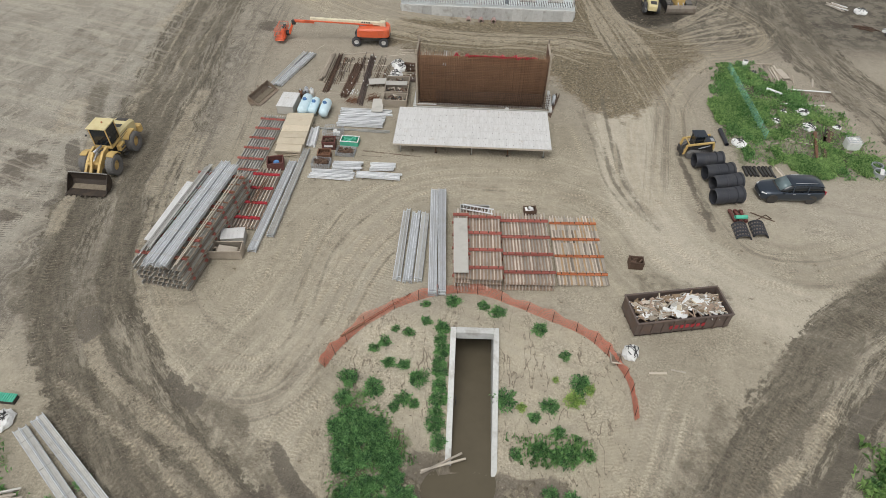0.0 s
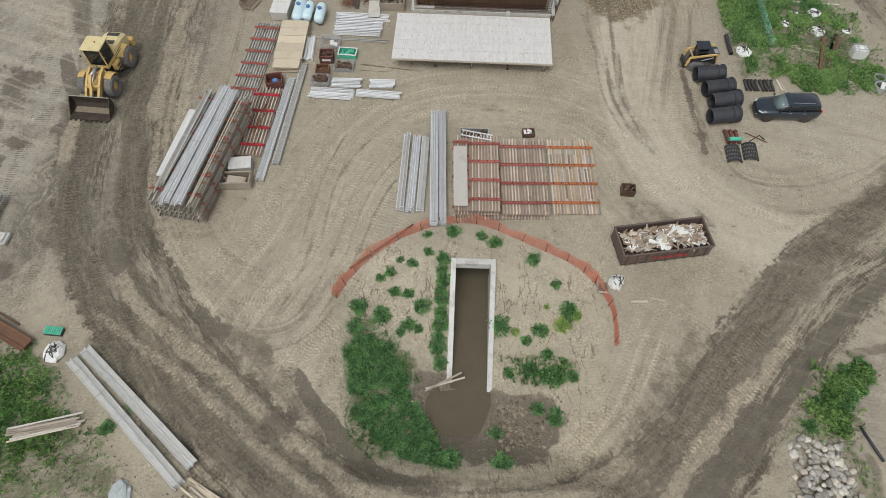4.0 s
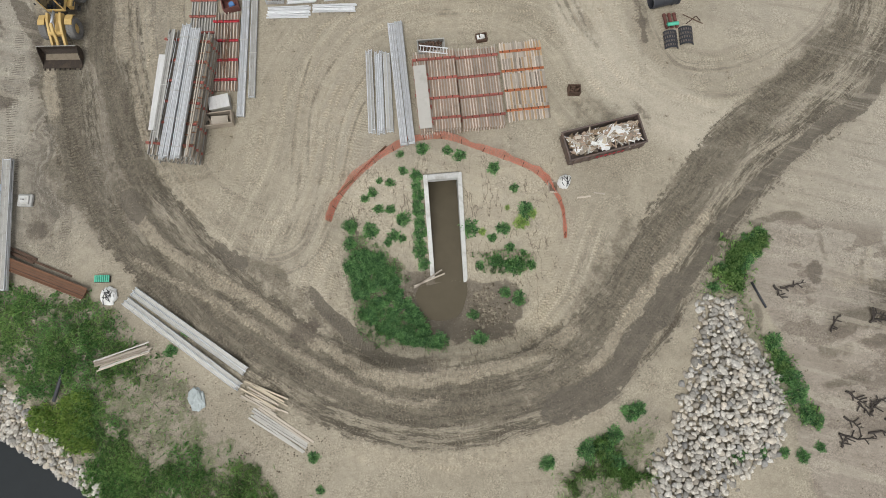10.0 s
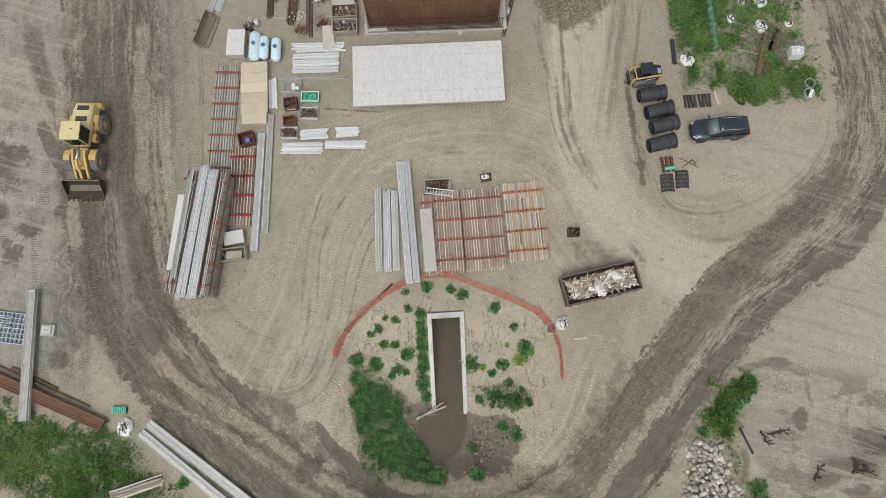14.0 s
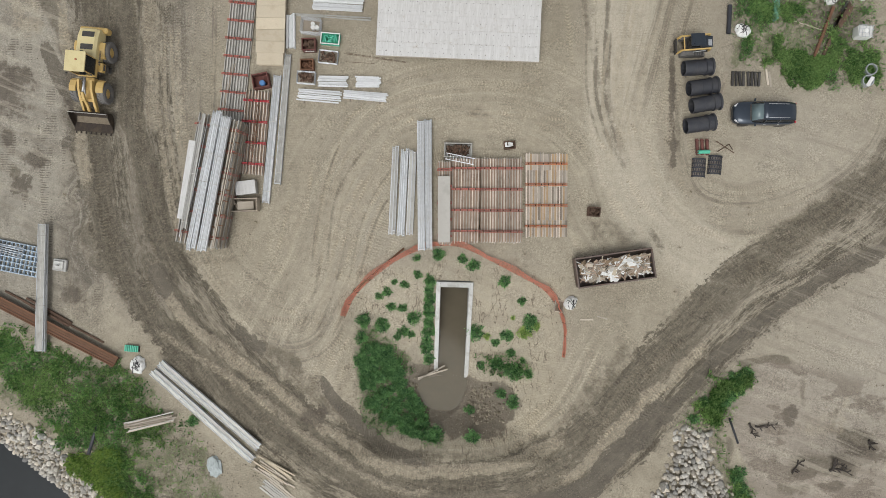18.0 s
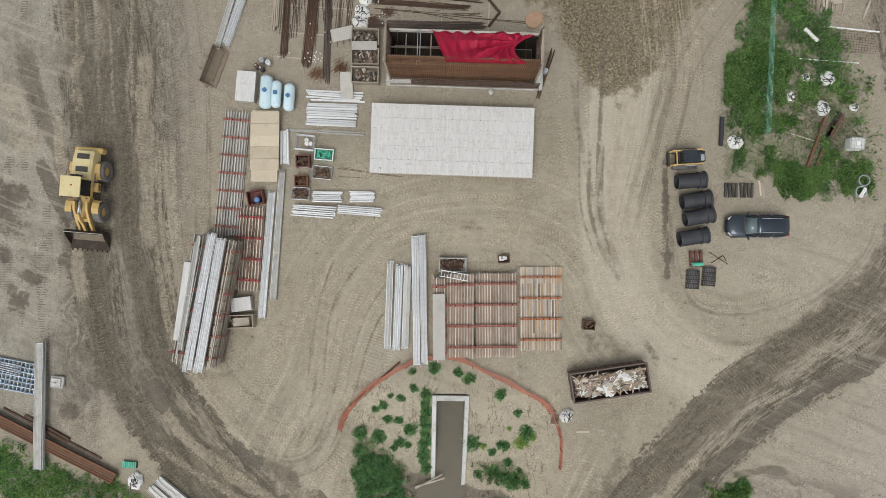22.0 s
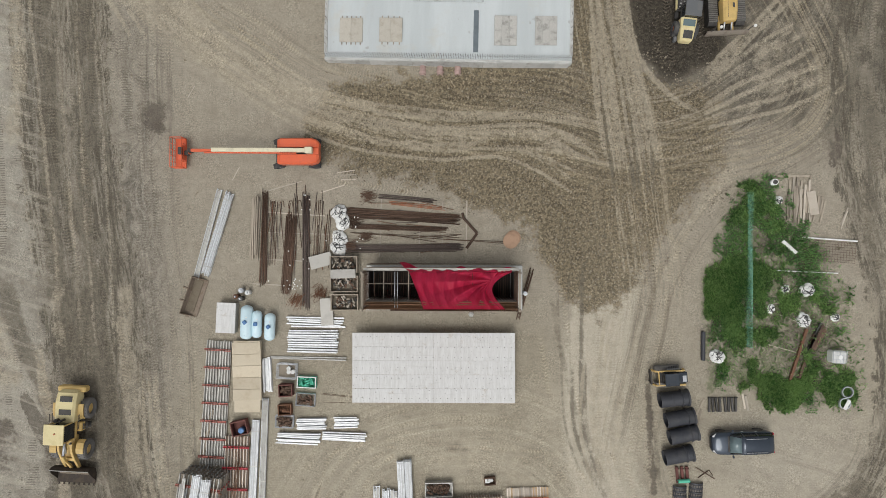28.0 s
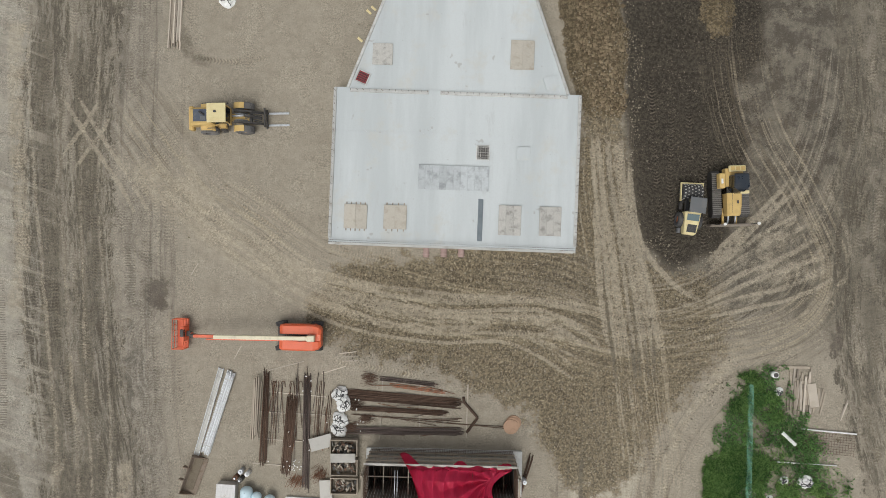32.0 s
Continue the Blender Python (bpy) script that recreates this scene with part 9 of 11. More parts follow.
# ---- poles and clips on the tall form stack ----
length_stack("scaffold_poles", -20.15, 26.8, -18.2, 37.8, 0.5, 3, 1, 2.56 + zg(-19, 32), ALU_BRIGHT, "thin pale scaffold poles on the tall form stack", "poles", "tube", ph=0.06, spread=0.5, skew=1.5)
length_stack("scaffold_poles", -17.6, 26.6, -15.9, 36.4, 0.3, 2, 1, 2.56 + zg(-17, 32), WOOD_PALE, "long thin lengths on the tall form stack", "poles", "box", ph=0.06, pw=0.07, spread=0.4, skew=1.2)
clip_rng = random.Random(14)
for k in range(20):
    f = (k // 2 + 0.5) / 10
    x, y = -17.7 + 1.7 * f + 0.55 * (k % 2), 27.0 + 9.6 * f + clip_rng.uniform(-0.15, 0.15)
    c = thing("waler_clip", x, y, 2.5 + zg(-17, 32), 80 + clip_rng.uniform(-8, 8), "small rusty clip hooked over the form joists", "clip", "clips on the form stack")
    box("clip_body", c, RUST_RED, (0.1, 0.34, 0.08), (0, 0, 0.04), ch=0.015)
    box("clip_hook", c, RUST_RED, (0.1, 0.05, 0.16), (0, 0.16, 0.02), ch=0.01)


# ---- vehicles and machines ----
def lathe(bm, prof, seg=28, m=None):
    """Turns a closed profile of (x, radius) about local x."""
    m = m or Matrix()
    rings = [[bm.verts.new(m @ Vector((u, v * math.cos(2 * math.pi * i / seg), v * math.sin(2 * math.pi * i / seg)))) for i in range(seg)] for u, v in prof]
    rings.append(rings[0])
    for a, b in zip(rings[:-1], rings[1:]):
        for i in range(seg):
            bm.faces.new([a[i], b[i], b[(i + 1) % seg], a[(i + 1) % seg]])


def wheel(parent, at, r, w, rim_mat, tyre_mat=RUBBER, lugs=16, rz=0.0):
    """A tyre with tread lugs, and its rim as a sub-part; the axle runs along local y."""
    key = ("tyre", round(r, 2), round(w, 2), lugs)
    if key not in MESHES:
        bm = bmesh.new()
        lathe(bm, [(-w / 2, r * 0.55), (-w / 2, r * 0.86), (-w * 0.38, r * 0.97), (w * 0.38, r * 0.97), (w / 2, r * 0.86), (w / 2, r * 0.55), (w * 0.3, r * 0.5), (-w * 0.3, r * 0.5)])
        for i in range(lugs):
            for s in (-1, 1):
                a = 2 * math.pi * (i + 0.25 * s) / lugs
                add_box(bm, w * 0.46, r * 0.12, r * 0.08, Matrix.Rotation(a, 4, "X") @ Matrix.Translation((s * w * 0.23, 0, r * 0.975)) @ Matrix.Rotation(s * 0.5, 4, "Z"))
        bmesh.ops.recalc_face_normals(bm, faces=bm.faces)
        MESHES[key] = link_mesh("tyre", bm)
        bm = bmesh.new()
        lathe(bm, [(-w * 0.34, 0.02), (-w * 0.34, r * 0.2), (-w * 0.2, r * 0.3), (-w * 0.22, r * 0.5), (-w * 0.44, r * 0.56), (w * 0.44, r * 0.56), (w * 0.22, r * 0.5), (w * 0.2, r * 0.3), (w * 0.34, r * 0.2), (w * 0.34, 0.02)], 24)
        bmesh.ops.recalc_face_normals(bm, faces=bm.faces)
        MESHES[key + ("rim",)] = link_mesh("rim", bm)
    t = put("wheel", material_copy(MESHES[key], tyre_mat), None, parent, pose(*at, 0, 0, 90 + rz))
    put("rim", material_copy(MESHES[key + ("rim",)], rim_mat), None, t)
    return t


def hull(name, parent, mat, rings, label="", smooth=False, at=None):
    """A shell through like rings of points along its length, capped at both ends."""
    bm = bmesh.new()
    rs = [[bm.verts.new(p) for p in ring] for ring in rings]
    n = len(rs[0])
    for a, b in zip(rs[:-1], rs[1:]):
        for i in range(n):
            bm.faces.new([a[i], a[(i + 1) % n], b[(i + 1) % n], b[i]]).smooth = smooth
    bm.faces.new(rs[0][::-1])
    bm.faces.new(rs[-1])
    bmesh.ops.recalc_face_normals(bm, faces=bm.faces)
    return part(name, bm, mat, parent, label, at)


def cab(parent, mat, roof, x, y, z, l, w, h, glass=GLASS_DARK):
    """A glazed operator's cab: floor sill, corner posts, panes and roof."""
    c = box("cab", parent, mat, (l, w, 0.25), (x, y, z + 0.125), ch=0.03)
    for sx in (-1, 1):
        for sy in (-1, 1):
            box("cab_post", c, mat, (0.09, 0.09, h), (sx * (l / 2 - 0.05), sy * (w / 2 - 0.05), h / 2))
        box("cab_pane", c, glass, (0.02, w - 0.2, h - 0.3), (sx * (l / 2 - 0.05), 0, h / 2 + 0.05))
        box("cab_pane", c, glass, (l - 0.2, 0.02, h - 0.3), (0, sx * (w / 2 - 0.05), h / 2 + 0.05))
    box("cab_roof", c, roof, (l + 0.16, w + 0.14, 0.12), (0, 0, h + 0.02), ch=0.05)
    box("cab_seat", c, STEEL_DARK, (0.5, 0.5, 0.6), (-0.1, 0, 0.42))
    return c


def suv():
    t = thing("suv", 27.42, 38.83, zg(27.3, 38.8), 180.6, "dark blue sport utility car parked on the dirt", "car")

    def ring(x, zb, zs, zr, w, crown=0.05):
        """A rounded section of the lower body: sill, shoulder, and a crowned top."""
        wr = w * 0.9
        return [(x, -w * 0.94, zb), (x, -w - 0.01, zb + 0.22), (x, -w, zs - 0.08), (x, -w * 0.97, zs), (x, -wr, zr - 0.02), (x, -wr * 0.6, zr + crown * 0.7), (x, 0, zr + crown), (x, wr * 0.6, zr + crown * 0.7), (x, wr, zr - 0.02), (x, w * 0.97, zs), (x, w, zs - 0.08), (x, w + 0.01, zb + 0.22), (x, w * 0.94, zb)]

    stations = ((2.56, 0.42, 0.6, 0.66, 0.45), (2.5, 0.34, 0.68, 0.76, 0.62), (2.38, 0.28, 0.77, 0.86, 0.77), (2.15, 0.26, 0.86, 0.95, 0.87), (1.8, 0.26, 0.93, 1.01, 0.92), (1.3, 0.26, 0.97, 1.06, 0.945), (0.9, 0.26, 1.0, 1.08, 0.95), (-0.6, 0.26, 1.02, 1.08, 0.955), (-1.7, 0.26, 1.04, 1.1, 0.945), (-2.1, 0.28, 1.05, 1.1, 0.9), (-2.36, 0.34, 1.04, 1.08, 0.82), (-2.5, 0.42, 0.96, 1.0, 0.7))
    hull("body", t, CAR_PAINT, [ring(*q) for q in stations], smooth=True)

    def ring2(x, zb, zr, wb, wr):
        return [(x, -wb, zb), (x, -wr - 0.03, zr - 0.1), (x, -wr + 0.1, zr - 0.01), (x, 0, zr + 0.02), (x, wr - 0.1, zr - 0.01), (x, wr + 0.03, zr - 0.1), (x, wb, zb)]

    hull("greenhouse", t, GLASS_DARK, [ring2(1.2, 1.04, 1.1, 0.8, 0.72), ring2(0.85, 1.04, 1.36, 0.86, 0.7), ring2(0.4, 1.05, 1.62, 0.88, 0.69), ring2(-0.6, 1.06, 1.68, 0.88, 0.71), ring2(-1.8, 1.06, 1.62, 0.86, 0.68), ring2(-2.2, 1.06, 1.4, 0.82, 0.68), ring2(-2.42, 1.04, 1.1, 0.76, 0.68)], label="tinted windows all round", smooth=True)
    hull("windscreen", t, GLASS_SKY, [[(1.16, -0.7, 1.12), (1.16, -0.7, 1.15), (1.22, 0, 1.16), (1.16, 0.7, 1.15), (1.16, 0.7, 1.12)], [(0.42, -0.6, 1.6), (0.42, -0.6, 1.64), (0.46, 0, 1.67), (0.42, 0.6, 1.64), (0.42, 0.6, 1.6)]], label="pale reflecting windscreen", smooth=True)
    hull("roof", t, CAR_PAINT, [ring2(0.45, 1.6, 1.66, 0.7, 0.6), ring2(0.1, 1.64, 1.7, 0.73, 0.66), ring2(-0.6, 1.66, 1.72, 0.74, 0.68), ring2(-1.7, 1.62, 1.67, 0.72, 0.66), ring2(-2.15, 1.5, 1.56, 0.69, 0.62), ring2(-2.28, 1.42, 1.46, 0.66, 0.56)], smooth=True)
    box("wiper_cowl", t, STEEL_DARK, (0.12, 1.3, 0.03), (1.25, 0, 1.12), ch=0.01)
    for s in (-1, 1):
        tube("roof_rail", t, GALV, 0.024, 1.7, (-0.75, s * 0.56, 1.75), (0, 0, 0), 8)
        box("headlight", t, LAMP_GLASS, (0.42, 0.13, 0.1), (2.3, s * 0.68, 0.84), (0, 0, s * -34), ch=0.04)
        box("fog_light", t, LAMP_GLASS, (0.06, 0.14, 0.06), (2.5, s * 0.5, 0.5), (0, 0, s * -30), ch=0.02)
        box("tail_light", t, RED, (0.1, 0.16, 0.3), (-2.42, s * 0.74, 0.98), ch=0.03)
        box("door_mirror", t, CAR_PAINT, (0.14, 0.24, 0.14), (0.92, s * 1.04, 1.12), (0, 0, s * 12), ch=0.05)
        for x in (0.2, -0.95):
            box("pillar", t, CAR_PAINT, (0.1, 0.04, 0.5), (x, s * 0.81, 1.34), (s * 17, 0, 0))
            box("door_handle", t, GALV, (0.2, 0.03, 0.035), (x - 0.1, s * 0.965, 0.98))
        for x in (1.62, -1.45):
            wheel(t, (x, s * 0.83, 0.36), 0.36, 0.24, GALV, RUBBER, 20)
            tube("wheel_arch", t, STEEL_DARK, 0.43, 0.06, (x, s * 0.925, 0.4), (0, 0, 90), 24)
    box("bonnet_seam", t, STEEL_DARK, (0.012, 1.4, 0.006), (1.32, 0, 1.108), ch=0.001)
    box("grille", t, STEEL_DARK, (0.06, 0.7, 0.2), (2.53, 0, 0.6), ch=0.02)
    box("plate_bar", t, WHITE, (0.02, 0.3, 0.12), (-2.51, 0, 0.7), ch=0.003)


GLASS_SKY = make_glass("windscreen_glass", (0.14, 0.19, 0.2), 0.15)
LAMP_GLASS = surface("lamp_glass", (0.62, 0.63, 0.64), 0.25, vary=0.1, each=0.02)
suv()


def skid_steer():
    t = thing("skid_steer", 21.5, 44.42, zg(21.5, 44.4), 183, "yellow tracked skid-steer loader with a dark cab roof", "skid steer")
    hull("body", t, STEEL_DARK, [[(x, -w, 0.35), (x, -w, z), (x, w, z), (x, w, 0.35)] for x, w, z in ((-1.25, 0.5, 1.2), (-0.9, 0.52, 1.4), (0.2, 0.52, 1.2), (0.75, 0.5, 0.8))])
    box("engine_cover", t, NAVY, (0.95, 0.86, 0.1), (-0.82, 0, 1.46), (0, -4, 0), ch=0.04)
    box("cover_badge", t, RED, (0.1, 0.1, 0.01), (-0.55, 0.02, 1.52), ch=0.002)
    box("rear_vent", t, GALV, (0.3, 0.5, 0.02), (-1.05, 0.1, 1.5), ch=0.005)
    cab(t, STEEL_DARK, NAVY, 0.15, 0, 0.95, 0.95, 0.86, 0.95)
    for s in (-1, 1):
        bm = bmesh.new()
        prof = [(-1.05, 0.12), (-0.75, 0.0), (0.75, 0.0), (1.05, 0.14), (1.0, 0.45), (0.6, 0.62), (-0.7, 0.72), (-1.0, 0.5)]
        add_profile(bm, [(u, v) for u, v in prof], 0.36, Matrix.Rotation(radians(90), 4, "Z"))
        tr = part("track", bm, TYRE_DUSTY, t, m=pose(0, s * 0.68, 0.02))
        for i in range(11):
            box("tread_bar", tr, RUBBER, (0.06, 0.36, 0.04), (-0.75 + i * 0.14, 0, 0.7 - 0.008 * i), ch=0.008)
        box("lift_arm", t, YELLOW, (2.2, 0.1, 0.2), (0.1, s * 0.58, 1.36), (0, 8, 0), ch=0.02)
        box("rear_tower", t, YELLOW, (0.16, 0.12, 0.8), (-1.1, s * 0.58, 1.2), (0, 12, 0), ch=0.02)
        box("arm_link", t, YELLOW, (0.2, 0.12, 0.9), (1.22, s * 0.58, 0.8), (0, -10, 0), ch=0.02)
        tube("lift_ram", t, GALV, 0.04, 1.0, (-0.3, s * 0.66, 1.1), (0, 18, 0), 8)
    box("cross_bar", t, YELLOW, (0.1, 1.1, 0.1), (0.95, 0, 1.25), ch=0.02)
    box("coupler_plate", t, STEEL_DARK, (0.12, 1.2, 0.5), (1.38, 0, 0.4))
    for s in (-0.35, 0.35):
        box("coupler_ear", t, STEEL_DARK, (0.12, 0.1, 0.5), (1.44, s, 0.35))


skid_steer()


def boom_lift():
    t = thing("boom_lift", -9.0, 63.85, zg(-9, 64.1), -1.5, "orange self-propelled boom lift with a cream boom lowered", "boom lift")
    box("chassis", t, STEEL_DARK, (3.3, 1.6, 0.35), (-0.2, 0, 0.75))
    for x in (-1.65, 1.35):
        box("axle", t, STEEL_DARK, (0.25, 2.1, 0.22), (x, 0, 0.5))
        for s in (-1, 1):
            wheel(t, (x, s * 1.02, 0.5), 0.5, 0.38, WHITE, RUBBER, 14, rz=12 if x < 0 else 0)
    tube("turntable", t, STEEL_DARK, 0.6, 0.2, (0.2, 0, 1.0), (0, 90, 0), 24)
    for s in (-1, 1):
        hull("hood", t, LIFT_ORANGE, [[(x, s * 0.3, 1.05), (x, s * 0.3, z), (x, s * (w - 0.12), z), (x, s * w, z - 0.15), (x, s * w, 1.05)] for x, w, z in ((-1.5, 1.02, 1.75), (-1.2, 1.08, 1.95), (1.3, 1.08, 2.0), (1.75, 0.95, 1.9), (1.95, 0.7, 1.75))])
        box("hood_panel", t, LIFT_ORANGE, (1.3, 0.02, 0.5), (0.1, s * 1.09, 1.5), ch=0.006)
    box("counterweight", t, LIFT_ORANGE, (0.5, 0.62, 0.8), (1.7, 0, 1.45), ch=0.06)
    box("riser", t, CREAM, (0.6, 0.5, 0.9), (1.2, 0, 2.0), ch=0.04)
    box("boom_outer", t, CREAM, (8.0, 0.32, 0.36), (-2.7, 0, 2.3), (0, 2.0, 0), ch=0.03)
    box("boom_inner", t, LIFT_ORANGE, (2.2, 0.24, 0.26), (-7.4, 0, 2.12), (0, 2.0, 0), ch=0.02)
    for s in (0.22,):
        box("hose_carrier", t, LIFT_ORANGE, (7.5, 0.1, 0.14), (-3.6, -s, 2.2), (0, 2, 0))
    for i in range(4):
        box("marking_bar", t, STEEL_DARK, (0.16, 0.005, 0.18), (-1.0 + i * 0.25, -0.165, 2.3), ch=0.002)
    tube("lift_cylinder", t, GALV, 0.09, 2.0, (-0.6, 0, 1.75), (0, 18, 0), 10)
    box("knuckle", t, STEEL_DARK, (0.4, 0.3, 0.5), (-8.6, 0, 2.0), ch=0.04)
    box("jib", t, LIFT_ORANGE, (1.6, 0.2, 0.24), (-8.95, 0, 1.35), (0, -66, 0), ch=0.02)
    tube("rotator", t, STEEL_DARK, 0.22, 0.4, (-9.45, 0, 0.75), (0, 90, 0), 14)
    bk = box("platform_floor", t, LIFT_ORANGE, (0.95, 2.5, 0.08), (-10.1, 0, 0.4))
    for sx in (-1, 1):
        for z in (0.15, 0.6, 1.08):
            tube("rail", bk, LIFT_ORANGE, 0.03, 2.5, (sx * 0.48, 0, z), (0, 0, 90), 7)
        for i in range(6):
            tube("stanchion", bk, LIFT_ORANGE, 0.025, 1.1, (sx * 0.48, -1.25 + i * 0.5, 0.55), (0, 90, 0), 6)
    for sy in (-1, 1):
        for z in (0.15, 0.6, 1.08):
            tube("rail", bk, LIFT_ORANGE, 0.03, 0.96, (0, sy * 1.25, z), (0, 0, 0), 7)
    box("control_box", bk, STEEL_DARK, (0.3, 0.6, 0.3), (0.35, 0.1, 1.0))
    box("kick_panel", bk, LIFT_ORANGE, (0.35, 1.2, 0.9), (0.3, 0.0, 0.45), ch=0.02)


boom_lift()


NAVY_DUST = surface("dusty_navy_cover", (0.09, 0.11, 0.15), 0.5, vary=0.3, broad=3, stain=(0.22, 0.21, 0.2), stain_amount=0.5)


def wheel_loader(x, y, rz, scale, forks, label, body=YELLOW, roof=YELLOW_PALE):
    """An articulated wheel loader built along local x, front at +x."""
    t = thing("wheel_loader", x, y, zg(x, y), rz, label, "wheel loader")
    k = scale
    lid = CANOPY if forks else roof
    hull("engine_hood", t, body if forks else roof, [[(u * k, -w * k, 1.0 * k), (u * k, -w * k, (z - 0.16) * k), (u * k, -(w - 0.16) * k, z * k), (u * k, (w - 0.16) * k, z * k), (u * k, w * k, (z - 0.16) * k), (u * k, w * k, 1.0 * k)] for u, w, z in ((-3.35, 0.62, 1.6), (-3.2, 0.78, 1.95), (-2.6, 0.8, 2.15), (-1.6, 0.78, 2.22), (-0.95, 0.74, 2.2))])
    if forks:
        box("hood_top", t, NAVY_DUST, (1.55 * k, 1.1 * k, 0.06), (-2.05 * k, 0.05 * k, 2.21 * k), (0, -2, 0), ch=0.03)
        box("hood_vent", t, CANOPY, (0.5 * k, 0.35 * k, 0.03), (-1.9 * k, -0.2 * k, 2.26 * k), ch=0.01)
        tube("exhaust_stack", t, RUBBER, 0.1 * k, 0.55 * k, (-2.0 * k, 0.2 * k, 2.35 * k), (0, 25, -35), 10)
    else:
        for u in (-2.75, -1.75):
            box("hood_grille", t, STEEL_DARK, (0.42 * k, 0.95 * k, 0.03), (u * k, 0.1 * k, (2.14 if u < -2 else 2.23) * k), (0, -6 if u < -2 else 0, 0), ch=0.01)
        tube("exhaust_stack", t, STEEL_DARK, 0.09 * k, 0.7 * k, (-1.2 * k, 0.1 * k, 2.5 * k), (0, 90, 0), 12)
        tube("air_cleaner", t, STEEL_DARK, 0.14 * k, 0.4 * k, (-1.15 * k, -0.4 * k, 2.4 * k), (0, 90, 0), 12)
    box("rear_counterweight", t, body, (0.45 * k, 2.2 * k, 0.7 * k), (-3.35 * k, 0, 1.05 * k), ch=0.1)
    box("rear_frame", t, STEEL_DARK, (2.9 * k, 0.9 * k, 0.5 * k), (-1.8 * k, 0, 0.85 * k))
    box("front_frame", t, body, (1.7 * k, 0.7 * k, 0.6 * k), (1.2 * k, 0, 0.95 * k), ch=0.05)
    box("hitch", t, STEEL_DARK, (0.7 * k, 0.45 * k, 0.7 * k), (0.2 * k, 0, 0.85 * k))
    c = cab(t, body, roof, -0.3 * k, 0, 1.5 * k, (1.5 if forks else 1.4) * k, (1.55 if forks else 1.42) * k, 1.65 * k)
    tube("beacon", c, RUBBER if forks else ORANGE, 0.1 if forks else 0.07, 0.1, (-0.1 * k, 0.1 * k, 1.65 * k + 0.12), (0, 90, 0), 12)
    box("roof_trim", c, body, (0.1, 1.3 * k, 0.05), (0.7 * k, 0, 1.65 * k + 0.05), ch=0.01)
    arm = STEEL_DARK if forks else body
    for s in (-1, 1):
        wheel(t, (1.45 * k, s * 1.06 * k, 0.8 * k), 0.8 * k, 0.62 * k, YELLOW, TYRE_DUSTY, 18)
        wheel(t, (-1.8 * k, s * 1.06 * k, 0.8 * k), 0.8 * k, 0.62 * k, YELLOW, TYRE_DUSTY, 18)
        hull("front_fender", t, body, [[(u * k, s * 0.78 * k, z * k), (u * k, s * 1.32 * k, (z - 0.04) * k), (u * k, s * 1.32 * k, (z - 0.12) * k), (u * k, s * 0.78 * k, (z - 0.08) * k)] for u, z in ((0.55, 1.35), (0.75, 1.62), (1.2, 1.74), (1.6, 1.7))])
        hull("rear_fender", t, body, [[(u * k, s * 0.74 * k, z * k), (u * k, s * 1.2 * k, (z - 0.04) * k), (u * k, s * 1.2 * k, (z - 0.12) * k), (u * k, s * 0.74 * k, (z - 0.08) * k)] for u, z in ((-1.1, 1.45), (-1.35, 1.68), (-1.8, 1.76), (-2.3, 1.7))])
        for q in range(3):
            box("step", t, STEEL_DARK, (0.45 * k, 0.3 * k, 0.06), (-0.45 * k, s * (1.08 - 0.06 * q) * k, (0.55 + 0.35 * q) * k))
        box("step_box", t, body, (0.7 * k, 0.35 * k, 0.5 * k), (-0.45 * k, s * 0.82 * k, 1.2 * k), ch=0.04)
        for q in range(2):
            tube("handrail", t, STEEL_DARK, 0.025, 1.1 * k, (-1.0 * k, s * (1.05 + 0.08 * q) * k, (1.9 + 0.25 * q) * k), (0, 0, 0), 6)
        tube("door_mirror", t, STEEL_DARK, 0.07, 0.12, (0.5 * k, s * 0.95 * k, 2.7 * k), (0, 90, 0), 8)
        hull("lift_arm", t, arm, [[(u * k, (s * 0.5 - 0.09) * k, (z - h) * k), (u * k, (s * 0.5 - 0.09) * k, z * k), (u * k, (s * 0.5 + 0.09) * k, z * k), (u * k, (s * 0.5 + 0.09) * k, (z - h) * k)] for u, z, h in ((0.75, 1.95, 0.3), (1.4, 1.85, 0.4), (2.2, 1.4, 0.42), (3.05, 0.75, 0.3))])
        tube("lift_ram", t, GALV, 0.075 * k, 1.3 * k, (1.4 * k, s * 0.28 * k, 1.35 * k), (0, 22, 0), 10)
    hull("tilt_lever", t, arm, [[(u * k, -0.1 * k, (z - 0.22) * k), (u * k, -0.1 * k, z * k), (u * k, 0.1 * k, z * k), (u * k, 0.1 * k, (z - 0.22) * k)] for u, z in ((1.75, 2.15), (2.2, 1.85), (2.6, 1.3), (3.0, 0.95))])
    tube("tilt_ram", t, GALV, 0.09 * k, 1.1 * k, (1.15 * k, 0, 1.95 * k), (0, -6, 0), 10)
    box("cross_tube", t, arm, (0.26 * k, 1.2 * k, 0.26 * k), (2.15 * k, 0, 1.3 * k), ch=0.04)
    if forks:
        for zz in (0.25, 1.05):
            box("fork_carriage", t, STEEL_DARK, (0.14, 1.75 * k, 0.14), (3.3 * k, 0, zz * k))
        for q in range(6):
            tube("guard_bar", t, STEEL_DARK, 0.025, 0.85 * k, (3.28 * k, (-0.75 + 0.3 * q) * k, 0.65 * k), (0, 90, 0), 6)
        for q in range(5):
            tube("hydraulic_hose", t, RUBBER, 0.03, 1.5 * k, (2.4 * k, (-0.3 + 0.15 * q) * k, 1.45 * k), (0, 28, 4 * q - 8), 6)
